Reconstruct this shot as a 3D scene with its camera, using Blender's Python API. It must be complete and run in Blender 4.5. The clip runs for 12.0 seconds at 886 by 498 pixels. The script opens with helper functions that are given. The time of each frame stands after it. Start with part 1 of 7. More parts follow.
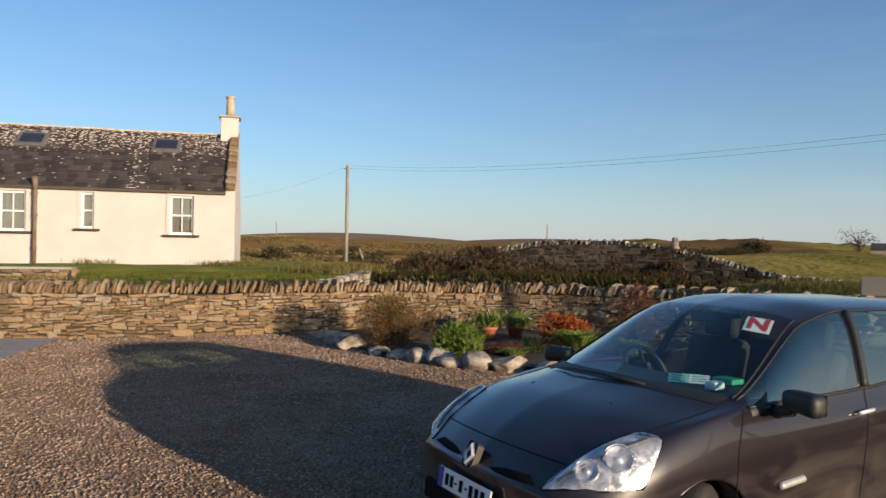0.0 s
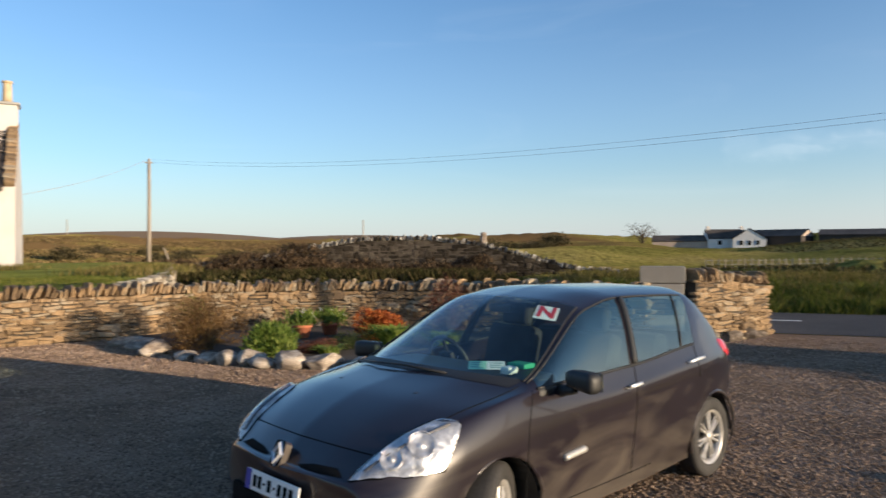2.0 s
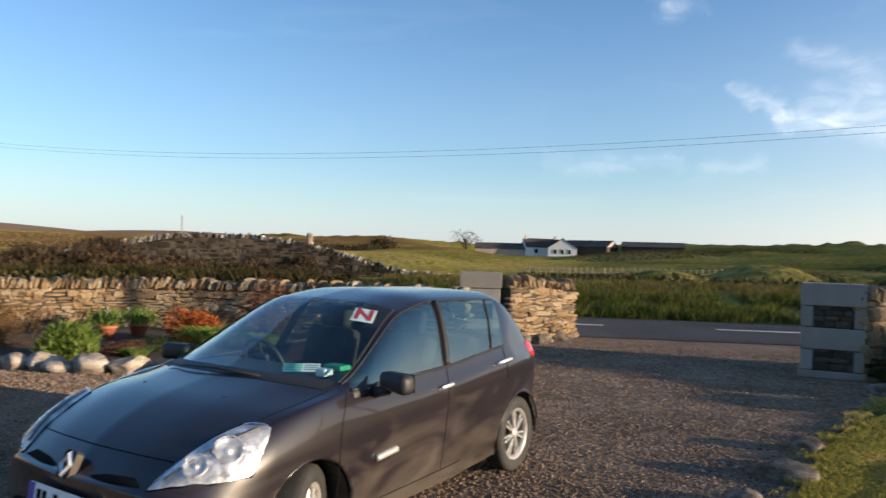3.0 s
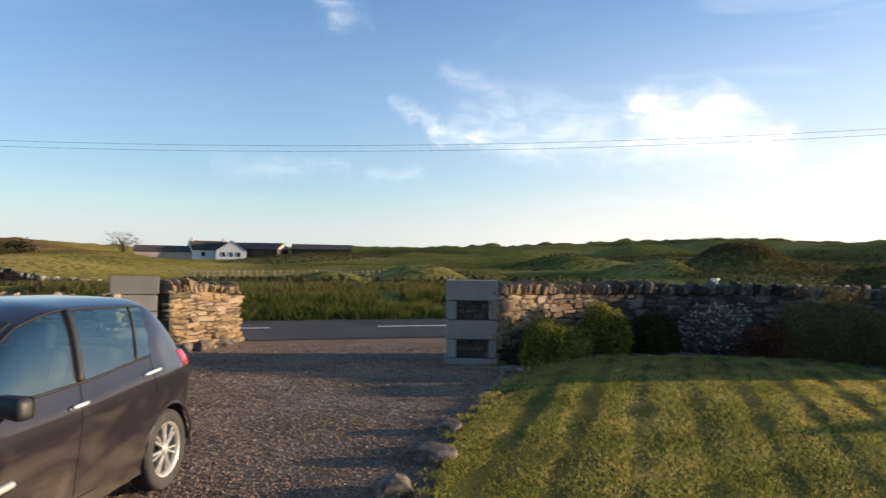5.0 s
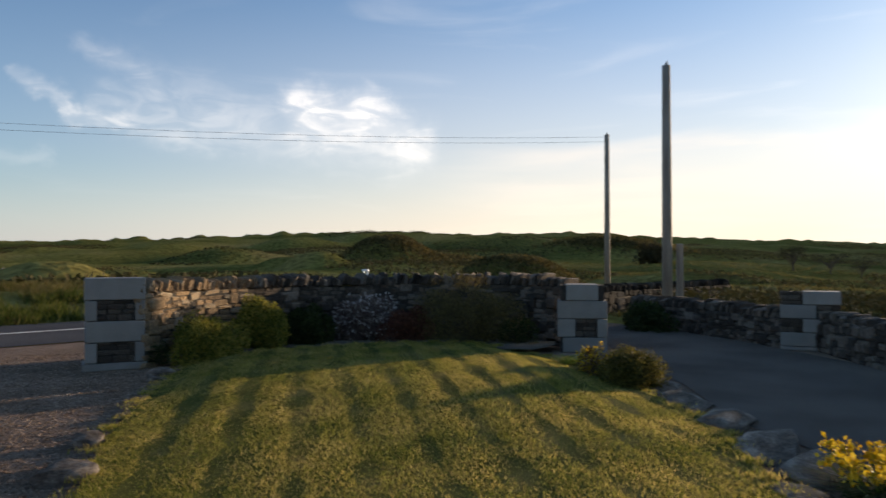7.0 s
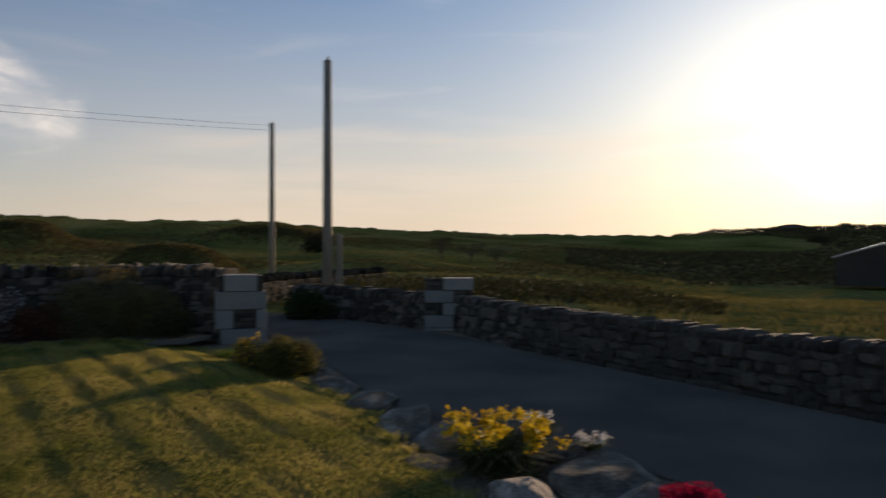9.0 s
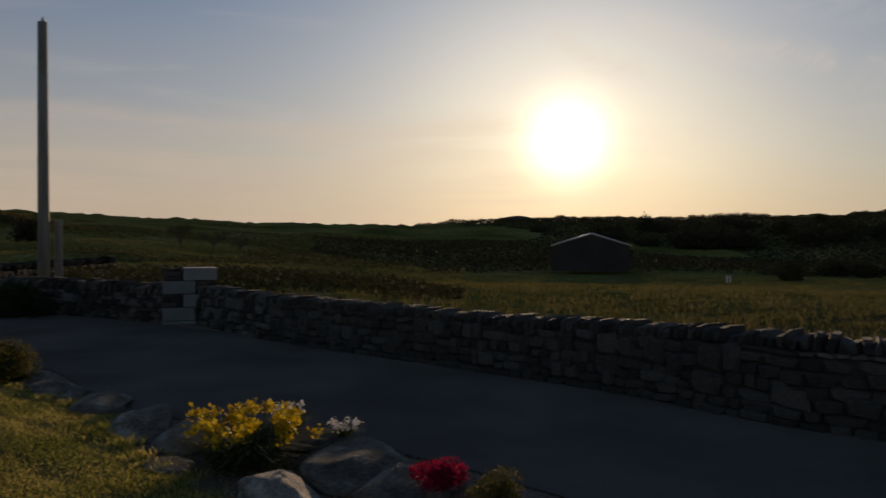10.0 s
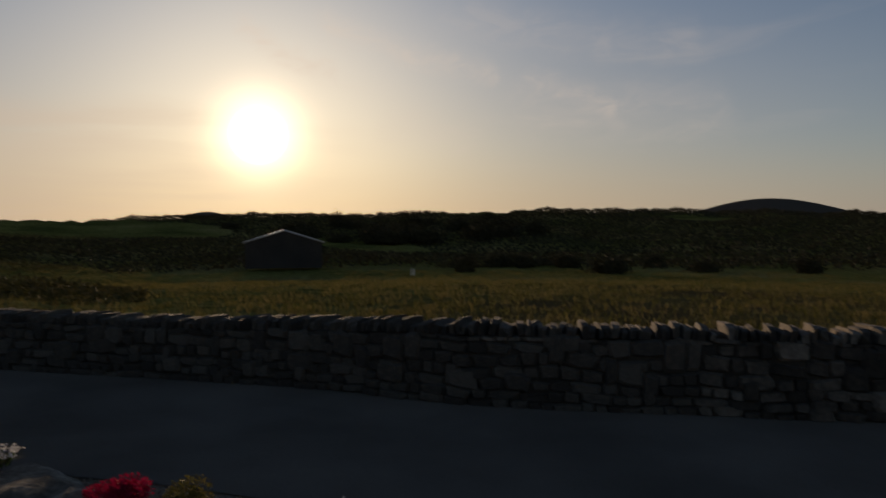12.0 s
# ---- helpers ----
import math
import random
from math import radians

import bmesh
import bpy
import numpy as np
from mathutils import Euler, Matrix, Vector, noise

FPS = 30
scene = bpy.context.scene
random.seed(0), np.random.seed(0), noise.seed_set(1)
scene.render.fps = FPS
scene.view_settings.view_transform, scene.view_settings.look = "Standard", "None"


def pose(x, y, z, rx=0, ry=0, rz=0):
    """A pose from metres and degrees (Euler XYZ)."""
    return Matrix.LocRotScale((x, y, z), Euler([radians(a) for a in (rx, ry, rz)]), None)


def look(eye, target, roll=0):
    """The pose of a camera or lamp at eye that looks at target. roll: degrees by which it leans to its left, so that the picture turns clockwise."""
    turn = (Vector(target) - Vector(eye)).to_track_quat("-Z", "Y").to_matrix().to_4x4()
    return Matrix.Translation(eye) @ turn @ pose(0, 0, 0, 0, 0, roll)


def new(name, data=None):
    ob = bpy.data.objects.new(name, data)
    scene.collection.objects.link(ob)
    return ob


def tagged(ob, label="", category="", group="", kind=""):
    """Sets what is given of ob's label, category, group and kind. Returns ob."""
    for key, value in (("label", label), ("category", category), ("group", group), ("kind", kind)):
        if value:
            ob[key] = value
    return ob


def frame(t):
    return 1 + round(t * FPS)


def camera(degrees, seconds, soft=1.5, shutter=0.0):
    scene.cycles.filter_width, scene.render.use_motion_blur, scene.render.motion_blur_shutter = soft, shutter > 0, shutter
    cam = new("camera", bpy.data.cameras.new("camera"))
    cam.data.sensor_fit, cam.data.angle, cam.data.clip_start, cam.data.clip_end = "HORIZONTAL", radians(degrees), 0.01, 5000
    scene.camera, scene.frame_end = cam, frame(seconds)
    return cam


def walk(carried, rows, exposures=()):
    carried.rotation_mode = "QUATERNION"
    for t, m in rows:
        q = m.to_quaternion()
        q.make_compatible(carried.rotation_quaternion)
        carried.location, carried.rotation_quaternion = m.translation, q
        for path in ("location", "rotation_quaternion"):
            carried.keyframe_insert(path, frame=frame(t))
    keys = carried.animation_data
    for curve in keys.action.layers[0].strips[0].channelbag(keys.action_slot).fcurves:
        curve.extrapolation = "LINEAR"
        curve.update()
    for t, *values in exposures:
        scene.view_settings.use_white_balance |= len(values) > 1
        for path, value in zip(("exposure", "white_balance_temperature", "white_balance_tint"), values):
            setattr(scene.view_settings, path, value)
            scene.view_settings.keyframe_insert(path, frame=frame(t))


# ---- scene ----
cam = camera(63.00, 12.0, shutter=0.4)

PATH = [
    (0.0, pose(-0.132, 0.227, 1.774, 90.30, -0.91, -0.00)),
    (0.5, pose(-0.124, 0.217, 1.788, 90.92, -1.27, -2.83)),
    (1.0, pose(-0.137, 0.212, 1.784, 90.68, -1.49, -4.15)),
    (1.5, pose(-0.120, 0.170, 1.784, 90.48, -1.05, -7.79)),
    (2.0, pose(-0.079, 0.132, 1.783, 90.11, 0.10, -14.46)),
    (2.5, pose(-0.052, 0.107, 1.786, 90.13, -0.83, -21.54)),
    (4.5, pose(0.024, 0.045, 1.786, 91.33, -1.24, -46.98)),
    (5.0, pose(0.076, 0.050, 1.782, 91.26, -0.94, -53.72)),
    (5.5, pose(0.053, 0.030, 1.786, 91.13, -0.78, -59.47)),
    (6.0, pose(0.055, 0.015, 1.793, 91.26, -0.60, -66.47)),
    (6.5, pose(0.049, 0.002, 1.793, 91.18, 0.07, -73.41)),
    (7.0, pose(0.022, 0.003, 1.796, 90.90, 0.06, -80.38)),
    (8.8, pose(0.003, -0.138, 1.821, 89.64, -0.35, -101.71)),
    (9.0, pose(0.025, -0.163, 1.823, 89.99, -0.02, -106.23)),
    (9.5, pose(0.090, -0.177, 1.811, 90.12, 1.16, -118.53)),
    (10.0, pose(0.113, -0.161, 1.807, 89.13, -0.14, -126.10)),
    (10.5, pose(0.087, -0.169, 1.813, 88.97, 0.04, -131.83)),
    (11.0, pose(0.066, -0.158, 1.815, 89.79, 0.38, -137.26)),
    (11.5, pose(0.033, -0.139, 1.834, 91.11, 0.00, -143.16)),
    (12.0, pose(0.027, -0.117, 1.833, 88.84, 0.20, -150.06)),
]
walk(cam, PATH, exposures=[(0.0, 0.44, 6400, 10), (1.5, 0.66, 6400, 9), (2.5, 0.82, 6350, 8), (4.5, 0.95, 6500, 10), (5.5, 0.92, 6680, 11), (7.0, 0.55, 6900, 12), (9.0, -0.1, 7200, 15), (9.5, -0.58, 7350, 16), (10.0, -0.82, 7500, 17), (10.5, -0.85, 7600, 17), (12.0, -0.95, 7850, 18)])

# ---------------------------------------------------------------- light
SUN_AZ, SUN_EL = 135.8, 7.6
world = bpy.data.worlds.new("evening_sky")
scene.world = world
world.use_nodes = True
wn, wl = world.node_tree.nodes, world.node_tree.links
wn.clear()
w_out = wn.new("ShaderNodeOutputWorld")
w_bg = wn.new("ShaderNodeBackground")
w_bg.inputs["Strength"].default_value = 0.125
sky = wn.new("ShaderNodeTexSky")
sky.sky_type = "NISHITA"
sky.sun_disc = False
sky.sun_elevation = radians(SUN_EL)
sky.sun_rotation = radians(SUN_AZ)
sky.altitude = 0
sky.air_density, sky.dust_density, sky.ozone_density = 1.0, 0.6, 2.0
w_co = wn.new("ShaderNodeTexCoord")
SUN_DIR = Vector((math.sin(radians(SUN_AZ)) * math.cos(radians(SUN_EL)), math.cos(radians(SUN_AZ)) * math.cos(radians(SUN_EL)), math.sin(radians(SUN_EL))))


def wmath(op, a, b=None, c=None):
    n = wn.new("ShaderNodeMath")
    n.operation = op
    for k, v in enumerate((a, b, c)):
        if v is None:
            continue
        if isinstance(v, (int, float)):
            n.inputs[k].default_value = v
        else:
            wl.new(v, n.inputs[k])
    return n.outputs[0]


def wramp(v, lo, hi):
    n = wn.new("ShaderNodeMapRange")
    n.interpolation_type = "SMOOTHSTEP"
    n.inputs["From Min"].default_value, n.inputs["From Max"].default_value = lo, hi
    wl.new(v, n.inputs["Value"])
    return n.outputs[0]


def wmix(fac, a, b, kind="MIX"):
    n = wn.new("ShaderNodeMix")
    n.data_type, n.blend_type = "RGBA", kind
    n.clamp_result = False
    for k, v in ((0, fac), (6, a), (7, b)):
        if isinstance(v, (int, float)):
            n.inputs[k].default_value = v
        elif isinstance(v, tuple):
            n.inputs[k].default_value = (*v, 1)
        else:
            wl.new(v, n.inputs[k])
    return n.outputs[2]


def wdot(direction):
    n = wn.new("ShaderNodeVectorMath")
    n.operation = "DOT_PRODUCT"
    wl.new(w_co.outputs["Generated"], n.inputs[0])
    n.inputs[1].default_value = direction
    return n.outputs["Value"]


def wnoise(scale, squash, detail, turn=0.0, distort=0.4):
    m = wn.new("ShaderNodeMapping")
    m.inputs["Scale"].default_value = squash
    m.inputs["Rotation"].default_value = (0, 0, turn)
    wl.new(w_co.outputs["Generated"], m.inputs["Vector"])
    n = wn.new("ShaderNodeTexNoise")
    n.inputs["Scale"].default_value, n.inputs["Detail"].default_value, n.inputs["Distortion"].default_value = scale, detail, distort
    wl.new(m.outputs[0], n.inputs["Vector"])
    return n.outputs["Fac"]


def sky_dir(az, el):
    return (math.sin(radians(az)) * math.cos(radians(el)), math.cos(radians(az)) * math.cos(radians(el)), math.sin(radians(el)))


# thin cirrus: streaks that thicken towards the sun, one fuller patch and a low veil
w_sep = wn.new("ShaderNodeSeparateXYZ")
wl.new(w_co.outputs["Generated"], w_sep.inputs[0])
w_up = w_sep.outputs["Z"]


# bearing and height in degrees, bent by a noise, so that each wisp is a soft feathered stroke between two points of the sky
w_warp = wn.new("ShaderNodeTexNoise")
w_warp.inputs["Scale"].default_value, w_warp.inputs["Detail"].default_value, w_warp.inputs["Roughness"].default_value = 10.0, 8, 0.62
wl.new(w_co.outputs["Generated"], w_warp.inputs["Vector"])
w_bend = wn.new("ShaderNodeSeparateColor")
wl.new(w_warp.outputs["Color"], w_bend.inputs[0])
w_az = wmath("MULTIPLY", wmath("ARCTAN2", w_sep.outputs["X"], w_sep.outputs["Y"]), 57.29578)
w_el = wmath("MULTIPLY", wmath("ARCSINE", w_up), 57.29578)
w_az = wmath("ADD", w_az, wmath("MULTIPLY", wmath("SUBTRACT", w_bend.outputs[0], 0.5), 7.0))
w_el = wmath("ADD", w_el, wmath("MULTIPLY", wmath("SUBTRACT", w_bend.outputs[1], 0.5), 4.0))


def wstroke(az0, el0, az1, el1, width, strength):
    dx, dy = az1 - az0, el1 - el0
    px_, py_ = wmath("SUBTRACT", w_az, az0), wmath("SUBTRACT", w_el, el0)
    h = wmath("DIVIDE", wmath("ADD", wmath("MULTIPLY", px_, dx), wmath("MULTIPLY", py_, dy)), dx * dx + dy * dy)
    h = wmath("MINIMUM", wmath("MAXIMUM", h, 0.0), 1.0)
    ex, ey = wmath("SUBTRACT", px_, wmath("MULTIPLY", h, dx)), wmath("SUBTRACT", py_, wmath("MULTIPLY", h, dy))
    d = wmath("SQRT", wmath("ADD", wmath("MULTIPLY", ex, ex), wmath("MULTIPLY", ey, ey)))
    return wmath("MULTIPLY", wmath("POWER", wramp(d, width * 1.7, 0.0), 1.3), strength)


WISPS = [(68.9, 12.5, 70.2, 12.0, 1.3, 0.75), (70.5, 11.6, 74.0, 11.7, 1.7, 0.55), (74.0, 11.5, 77.5, 9.0, 1.7, 0.8), (71.0, 9.6, 76.5, 8.8, 2.6, 0.42), (66.0, 9.8, 72.0, 9.2, 2.2, 0.22), (50.6, 12.4, 53.2, 10.4, 0.6, 0.36), (53.2, 10.3, 56.0, 10.0, 0.7, 0.52), (56.0, 10.0, 62.0, 9.0, 1.2, 0.28), (54.0, 15.0, 58.0, 13.4, 0.9, 0.22), (55.0, 11.7, 63.0, 10.6, 1.4, 0.22), (58.0, 13.2, 66.0, 10.6, 1.8, 0.18), (45.4, 18.6, 44.2, 21.2, 1.1, 0.34), (36.5, 7.2, 46.0, 7.5, 0.7, 0.16), (48.0, 7.6, 51.5, 7.5, 0.6, 0.14),
         (135.0, 15.0, 141.5, 12.6, 0.9, 0.8), (141.0, 15.8, 153.5, 12.6, 1.1, 0.5), (158.0, 11.6, 163.0, 9.5, 1.0, 0.5), (146.0, 8.5, 152.0, 7.5, 1.4, 0.35), (157.0, 9.6, 170.0, 8.6, 2.2, 0.3), (152.0, 16.5, 168.0, 14.0, 1.6, 0.25)]
near_patch = 0.0
for wisp in WISPS:
    near_patch = wmath("ADD", near_patch, wstroke(*wisp))
streaks = wramp(wnoise(3.2, (1.0, 1.0, 6.0), 6, 0.5, 0.9), 0.54, 0.90)
puffs = wramp(wnoise(16.0, (1.0, 1.0, 2.6), 9, 0.2, 1.2), 0.36, 0.68)
westward = wramp(wdot(sky_dir(SUN_AZ - 15, 8)), 0.15, 0.95)
cloud = wmath("ADD", wmath("MULTIPLY", streaks, wmath("ADD", 0.04, wmath("MULTIPLY", wmath("MULTIPLY", westward, wramp(w_up, 0.42, 0.22)), 0.22))), wmath("MULTIPLY", wmath("ADD", 0.34, wmath("MULTIPLY", puffs, 0.66)), wmath("MULTIPLY", near_patch, 0.62)))
cloud = wmath("MINIMUM", wmath("MULTIPLY", cloud, wramp(w_up, 0.005, 0.06)), 0.9)
veil = wmath("MULTIPLY", wramp(w_up, 0.42, 0.0), wmath("ADD", 0.16, wmath("MULTIPLY", westward, 0.50)))
sky_tint = wmix(1.0, sky.outputs[0], (0.79, 0.99, 1.25), "MULTIPLY")
veil_col = wmix(westward, (4.4, 4.45, 5.0), (5.7, 5.05, 4.5))
low_haze = wmath("MULTIPLY", wramp(w_up, 0.13, 0.0), wmath("ADD", 0.46, wmath("MULTIPLY", westward, 0.16)))
sky_col = wmix(low_haze, wmix(veil, sky_tint, veil_col), wmix(westward, (3.9, 3.95, 4.65), (6.2, 5.3, 4.4)))
# a flat sheet of thin cloud with a soft upper edge, low towards the sun
edge = wmath("ADD", w_up, wmath("MULTIPLY", wmath("SUBTRACT", wnoise(2.6, (1.0, 1.0, 5.0), 5, 0.3, 0.6), 0.5), 0.09))
sheet = wmath("MULTIPLY", wmath("MULTIPLY", wramp(edge, 0.172, 0.135), wramp(wdot(sky_dir(112, 6)), 0.80, 0.97)), wmath("ADD", 0.18, wmath("MULTIPLY", wramp(wnoise(4.0, (1.0, 1.0, 9.0), 4, 0.1, 0.4), 0.35, 0.7), 0.25)))
sky_col = wmix(sheet, sky_col, (7.4, 6.5, 5.6))
sky_col = wmix(cloud, sky_col, (8.0, 7.7, 7.4))
# the bright sun with its aureole
d_sun = wdot(tuple(SUN_DIR))
core = wmath("MULTIPLY", wramp(d_sun, 0.9992, 0.9999), 120.0)
halo = wmath("MULTIPLY", wmath("POWER", wmath("MAXIMUM", d_sun, 0.0), 900.0), 22.0)
wide = wmath("MULTIPLY", wmath("POWER", wmath("MAXIMUM", d_sun, 0.0), 26.0), 2.6)
glow = wmix(1.0, wmix(1.0, (1.0, 0.86, 0.62), wmath("ADD", wmath("ADD", core, halo), wide), "MULTIPLY"), (0, 0, 0), "ADD")
sky_col = wmix(1.0, sky_col, glow, "ADD")
wl.new(sky_col, w_bg.inputs["Color"])
wl.new(w_bg.outputs[0], w_out.inputs["Surface"])

sun_data = bpy.data.lights.new("sun", "SUN")
sun_data.energy, sun_data.angle, sun_data.color = 5.0, radians(0.55), (1.0, 0.78, 0.54)
sun = new("sun", sun_data)
sun.matrix_world = look(tuple(SUN_DIR * 60), (0, 0, 0))


# ---------------------------------------------------------------- materials
def material(name, colors, rough=0.8, metal=0.0, scale=4.0, fine=60.0, bump=0.3, depth=0.01, vary=0.25, island=False, obj=False, spec=0.5, coord="Object", warp=0.0, trans=0.0, coat=0.0, squash=(1, 1, 1)):
    """Procedural surface: colours blended by a coarse noise, broken by a fine one, with relief."""
    m = bpy.data.materials.new(name)
    m.use_nodes = True
    n, l = m.node_tree.nodes, m.node_tree.links
    b = n["Principled BSDF"]
    co = n.new("ShaderNodeTexCoord")
    mp = n.new("ShaderNodeMapping")
    mp.inputs["Scale"].default_value = squash
    l.new(co.outputs[coord], mp.inputs["Vector"])
    big = n.new("ShaderNodeTexNoise")
    big.inputs["Scale"].default_value, big.inputs["Detail"].default_value, big.inputs["Distortion"].default_value = scale, 5, warp
    small = n.new("ShaderNodeTexNoise")
    small.inputs["Scale"].default_value, small.inputs["Detail"].default_value = fine, 4
    for k in (big, small):
        l.new(mp.outputs[0], k.inputs["Vector"])
    ramp = n.new("ShaderNodeValToRGB")
    e = ramp.color_ramp.elements
    while len(e) < len(colors):
        e.new(0.5)
    for k, c in enumerate(colors):
        e[k].position = 0.32 + 0.36 * k / max(1, len(colors) - 1)
        e[k].color = (*c, 1)
    fac = big.outputs["Fac"]
    if island or obj:
        src = n.new("ShaderNodeNewGeometry" if island else "ShaderNodeObjectInfo")
        mx = n.new("ShaderNodeMath")
        mx.operation = "MULTIPLY_ADD"
        l.new(src.outputs["Random Per Island" if island else "Random"], mx.inputs[0])
        mx.inputs[1].default_value = 0.42
        sh = n.new("ShaderNodeMath")
        sh.operation = "MULTIPLY_ADD"
        l.new(big.outputs["Fac"], sh.inputs[0])
        sh.inputs[1].default_value, sh.inputs[2].default_value = 0.6, -0.01
        l.new(sh.outputs[0], mx.inputs[2])
        fac = mx.outputs[0]
    l.new(fac, ramp.inputs["Fac"])
    mix = n.new("ShaderNodeMix")
    mix.data_type, mix.blend_type = "RGBA", "MULTIPLY"
    mix.inputs[0].default_value = 1.0
    l.new(ramp.outputs[0], mix.inputs[6])
    gr = n.new("ShaderNodeMapRange")
    gr.inputs["From Min"].default_value, gr.inputs["From Max"].default_value = 0.3, 0.7
    gr.inputs["To Min"].default_value, gr.inputs["To Max"].default_value = 1 - vary, 1 + vary
    l.new(small.outputs["Fac"], gr.inputs["Value"])
    l.new(gr.outputs[0], mix.inputs[7])
    l.new(mix.outputs[2], b.inputs["Base Color"])
    b.inputs["Roughness"].default_value, b.inputs["Metallic"].default_value = rough, metal
    b.inputs["Specular IOR Level"].default_value = spec
    b.inputs["Coat Weight"].default_value = coat
    if spec < 0.3:
        b.inputs["Diffuse Roughness"].default_value = 1.0
    if trans:
        b.inputs["Subsurface Weight"].default_value = 0.0
        t = n.new("ShaderNodeBsdfTranslucent")
        l.new(mix.outputs[2], t.inputs["Color"])
        ms = n.new("ShaderNodeMixShader")
        ms.inputs[0].default_value = trans
        l.new(b.outputs[0], ms.inputs[1])
        l.new(t.outputs[0], ms.inputs[2])
        l.new(ms.outputs[0], n["Material Output"].inputs["Surface"])
    if bump:
        bp = n.new("ShaderNodeBump")
        bp.inputs["Strength"].default_value, bp.inputs["Distance"].default_value = bump, depth
        l.new(small.outputs["Fac"], bp.inputs["Height"])
        l.new(bp.outputs[0], b.inputs["Normal"])
    return m


M = {}
M["gravel"] = material("gravel", [(0.182, 0.124, 0.083), (0.25, 0.173, 0.12), (0.325, 0.232, 0.168)], 0.9, 0, 0.8, 55, 1.0, 0.03, 0.45, spec=0.1)
M["pebble"] = material("pebble", [(0.135, 0.090, 0.060), (0.275, 0.188, 0.128), (0.43, 0.32, 0.238)], 0.8, 0, 3, 40, 0.2, 0.004, 0.2, island=True, spec=0.2)
M["lane"] = material("lane", [(0.108, 0.085, 0.069), (0.17, 0.136, 0.11)], 0.95, 0, 0.6, 90, 0.6, 0.012, 0.4, spec=0.05)
M["asphalt"] = material("asphalt", [(0.05, 0.045, 0.045), (0.075, 0.066, 0.062)], 0.9, 0, 0.5, 120, 0.5, 0.008, 0.35, spec=0.2)
M["road_paint"] = material("road_paint", [(0.6, 0.6, 0.58), (0.75, 0.75, 0.72)], 0.7, 0, 6, 80, 0.2, 0.003, 0.2)
M["concrete"] = material("concrete", [(0.30, 0.29, 0.27), (0.38, 0.37, 0.35)], 0.9, 0, 2, 60, 0.4, 0.005, 0.15)
M["block"] = material("block", [(0.21, 0.192, 0.168), (0.285, 0.262, 0.232)], 0.9, 0, 3, 70, 0.5, 0.005, 0.15, obj=True)
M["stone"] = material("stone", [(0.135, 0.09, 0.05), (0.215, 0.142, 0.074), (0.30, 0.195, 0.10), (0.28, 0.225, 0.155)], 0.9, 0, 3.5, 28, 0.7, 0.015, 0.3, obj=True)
M["stone_far"] = material("stone_far", [(0.13, 0.087, 0.05), (0.205, 0.136, 0.073), (0.29, 0.19, 0.10), (0.27, 0.22, 0.155)], 0.9, 0, 3.5, 28, 0.7, 0.015, 0.3, island=True)
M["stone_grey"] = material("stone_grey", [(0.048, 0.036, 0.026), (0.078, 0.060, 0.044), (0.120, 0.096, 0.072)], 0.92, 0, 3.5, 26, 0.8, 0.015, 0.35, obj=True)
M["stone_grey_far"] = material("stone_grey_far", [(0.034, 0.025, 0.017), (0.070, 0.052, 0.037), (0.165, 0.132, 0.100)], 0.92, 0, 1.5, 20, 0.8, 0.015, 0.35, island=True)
M["dyke"] = material("dyke", [(0.05, 0.042, 0.034), (0.20, 0.175, 0.145), (0.46, 0.43, 0.38)], 0.95, 0, 1.2, 20, 0.8, 0.02, 0.4, island=True, spec=0.1)
# for the old dyke's face: its shade is put into this near-black stone
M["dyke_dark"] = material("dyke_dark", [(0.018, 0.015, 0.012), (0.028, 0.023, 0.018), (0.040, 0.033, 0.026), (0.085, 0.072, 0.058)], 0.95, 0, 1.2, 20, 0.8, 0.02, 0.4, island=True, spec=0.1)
M["core"] = material("core", [(0.03, 0.024, 0.018), (0.06, 0.048, 0.036)], 0.95, 0, 3, 25, 0.6, 0.02, 0.3)
M["rock"] = material("rock", [(0.15, 0.115, 0.088), (0.275, 0.225, 0.178), (0.46, 0.40, 0.33)], 0.9, 0, 3, 22, 0.8, 0.02, 0.3)
M["rock_dark"] = material("rock_dark", [(0.085, 0.066, 0.050), (0.17, 0.135, 0.105), (0.33, 0.275, 0.22)], 0.92, 0, 3, 22, 0.8, 0.02, 0.3, spec=0.1)
M["terrace"] = material("terrace", [(0.06, 0.075, 0.016), (0.10, 0.115, 0.024), (0.15, 0.14, 0.035)], 0.95, 0, 1.2, 45, 0.8, 0.03, 0.35, spec=0.05)
M["lawn"] = material("lawn", [(0.068, 0.078, 0.016), (0.125, 0.118, 0.027), (0.20, 0.16, 0.05)], 0.95, 0, 1.2, 45, 0.8, 0.03, 0.35, squash=(1, 1.6, 1), spec=0.05)
M["blade"] = material("blade", [(0.16, 0.18, 0.028), (0.38, 0.34, 0.068), (0.64, 0.48, 0.165)], 0.8, 0, 1.1, 20, 0, 0.01, 0.2, island=True, trans=0.5, spec=0.1)
M["meadow_blade"] = material("meadow_blade", [(0.085, 0.085, 0.02), (0.165, 0.142, 0.042), (0.26, 0.20, 0.085)], 0.9, 0, 0.6, 20, 0, 0.01, 0.2, island=True, trans=0.25, spec=0.05)
M["render_wall"] = material("render_wall", [(0.50, 0.463, 0.43), (0.565, 0.525, 0.49)], 0.9, 0, 1.2, 40, 0.3, 0.008, 0.06)
M["soil"] = material("soil", [(0.045, 0.032, 0.022), (0.085, 0.062, 0.045)], 0.95, 0, 2, 30, 0.8, 0.03, 0.35)
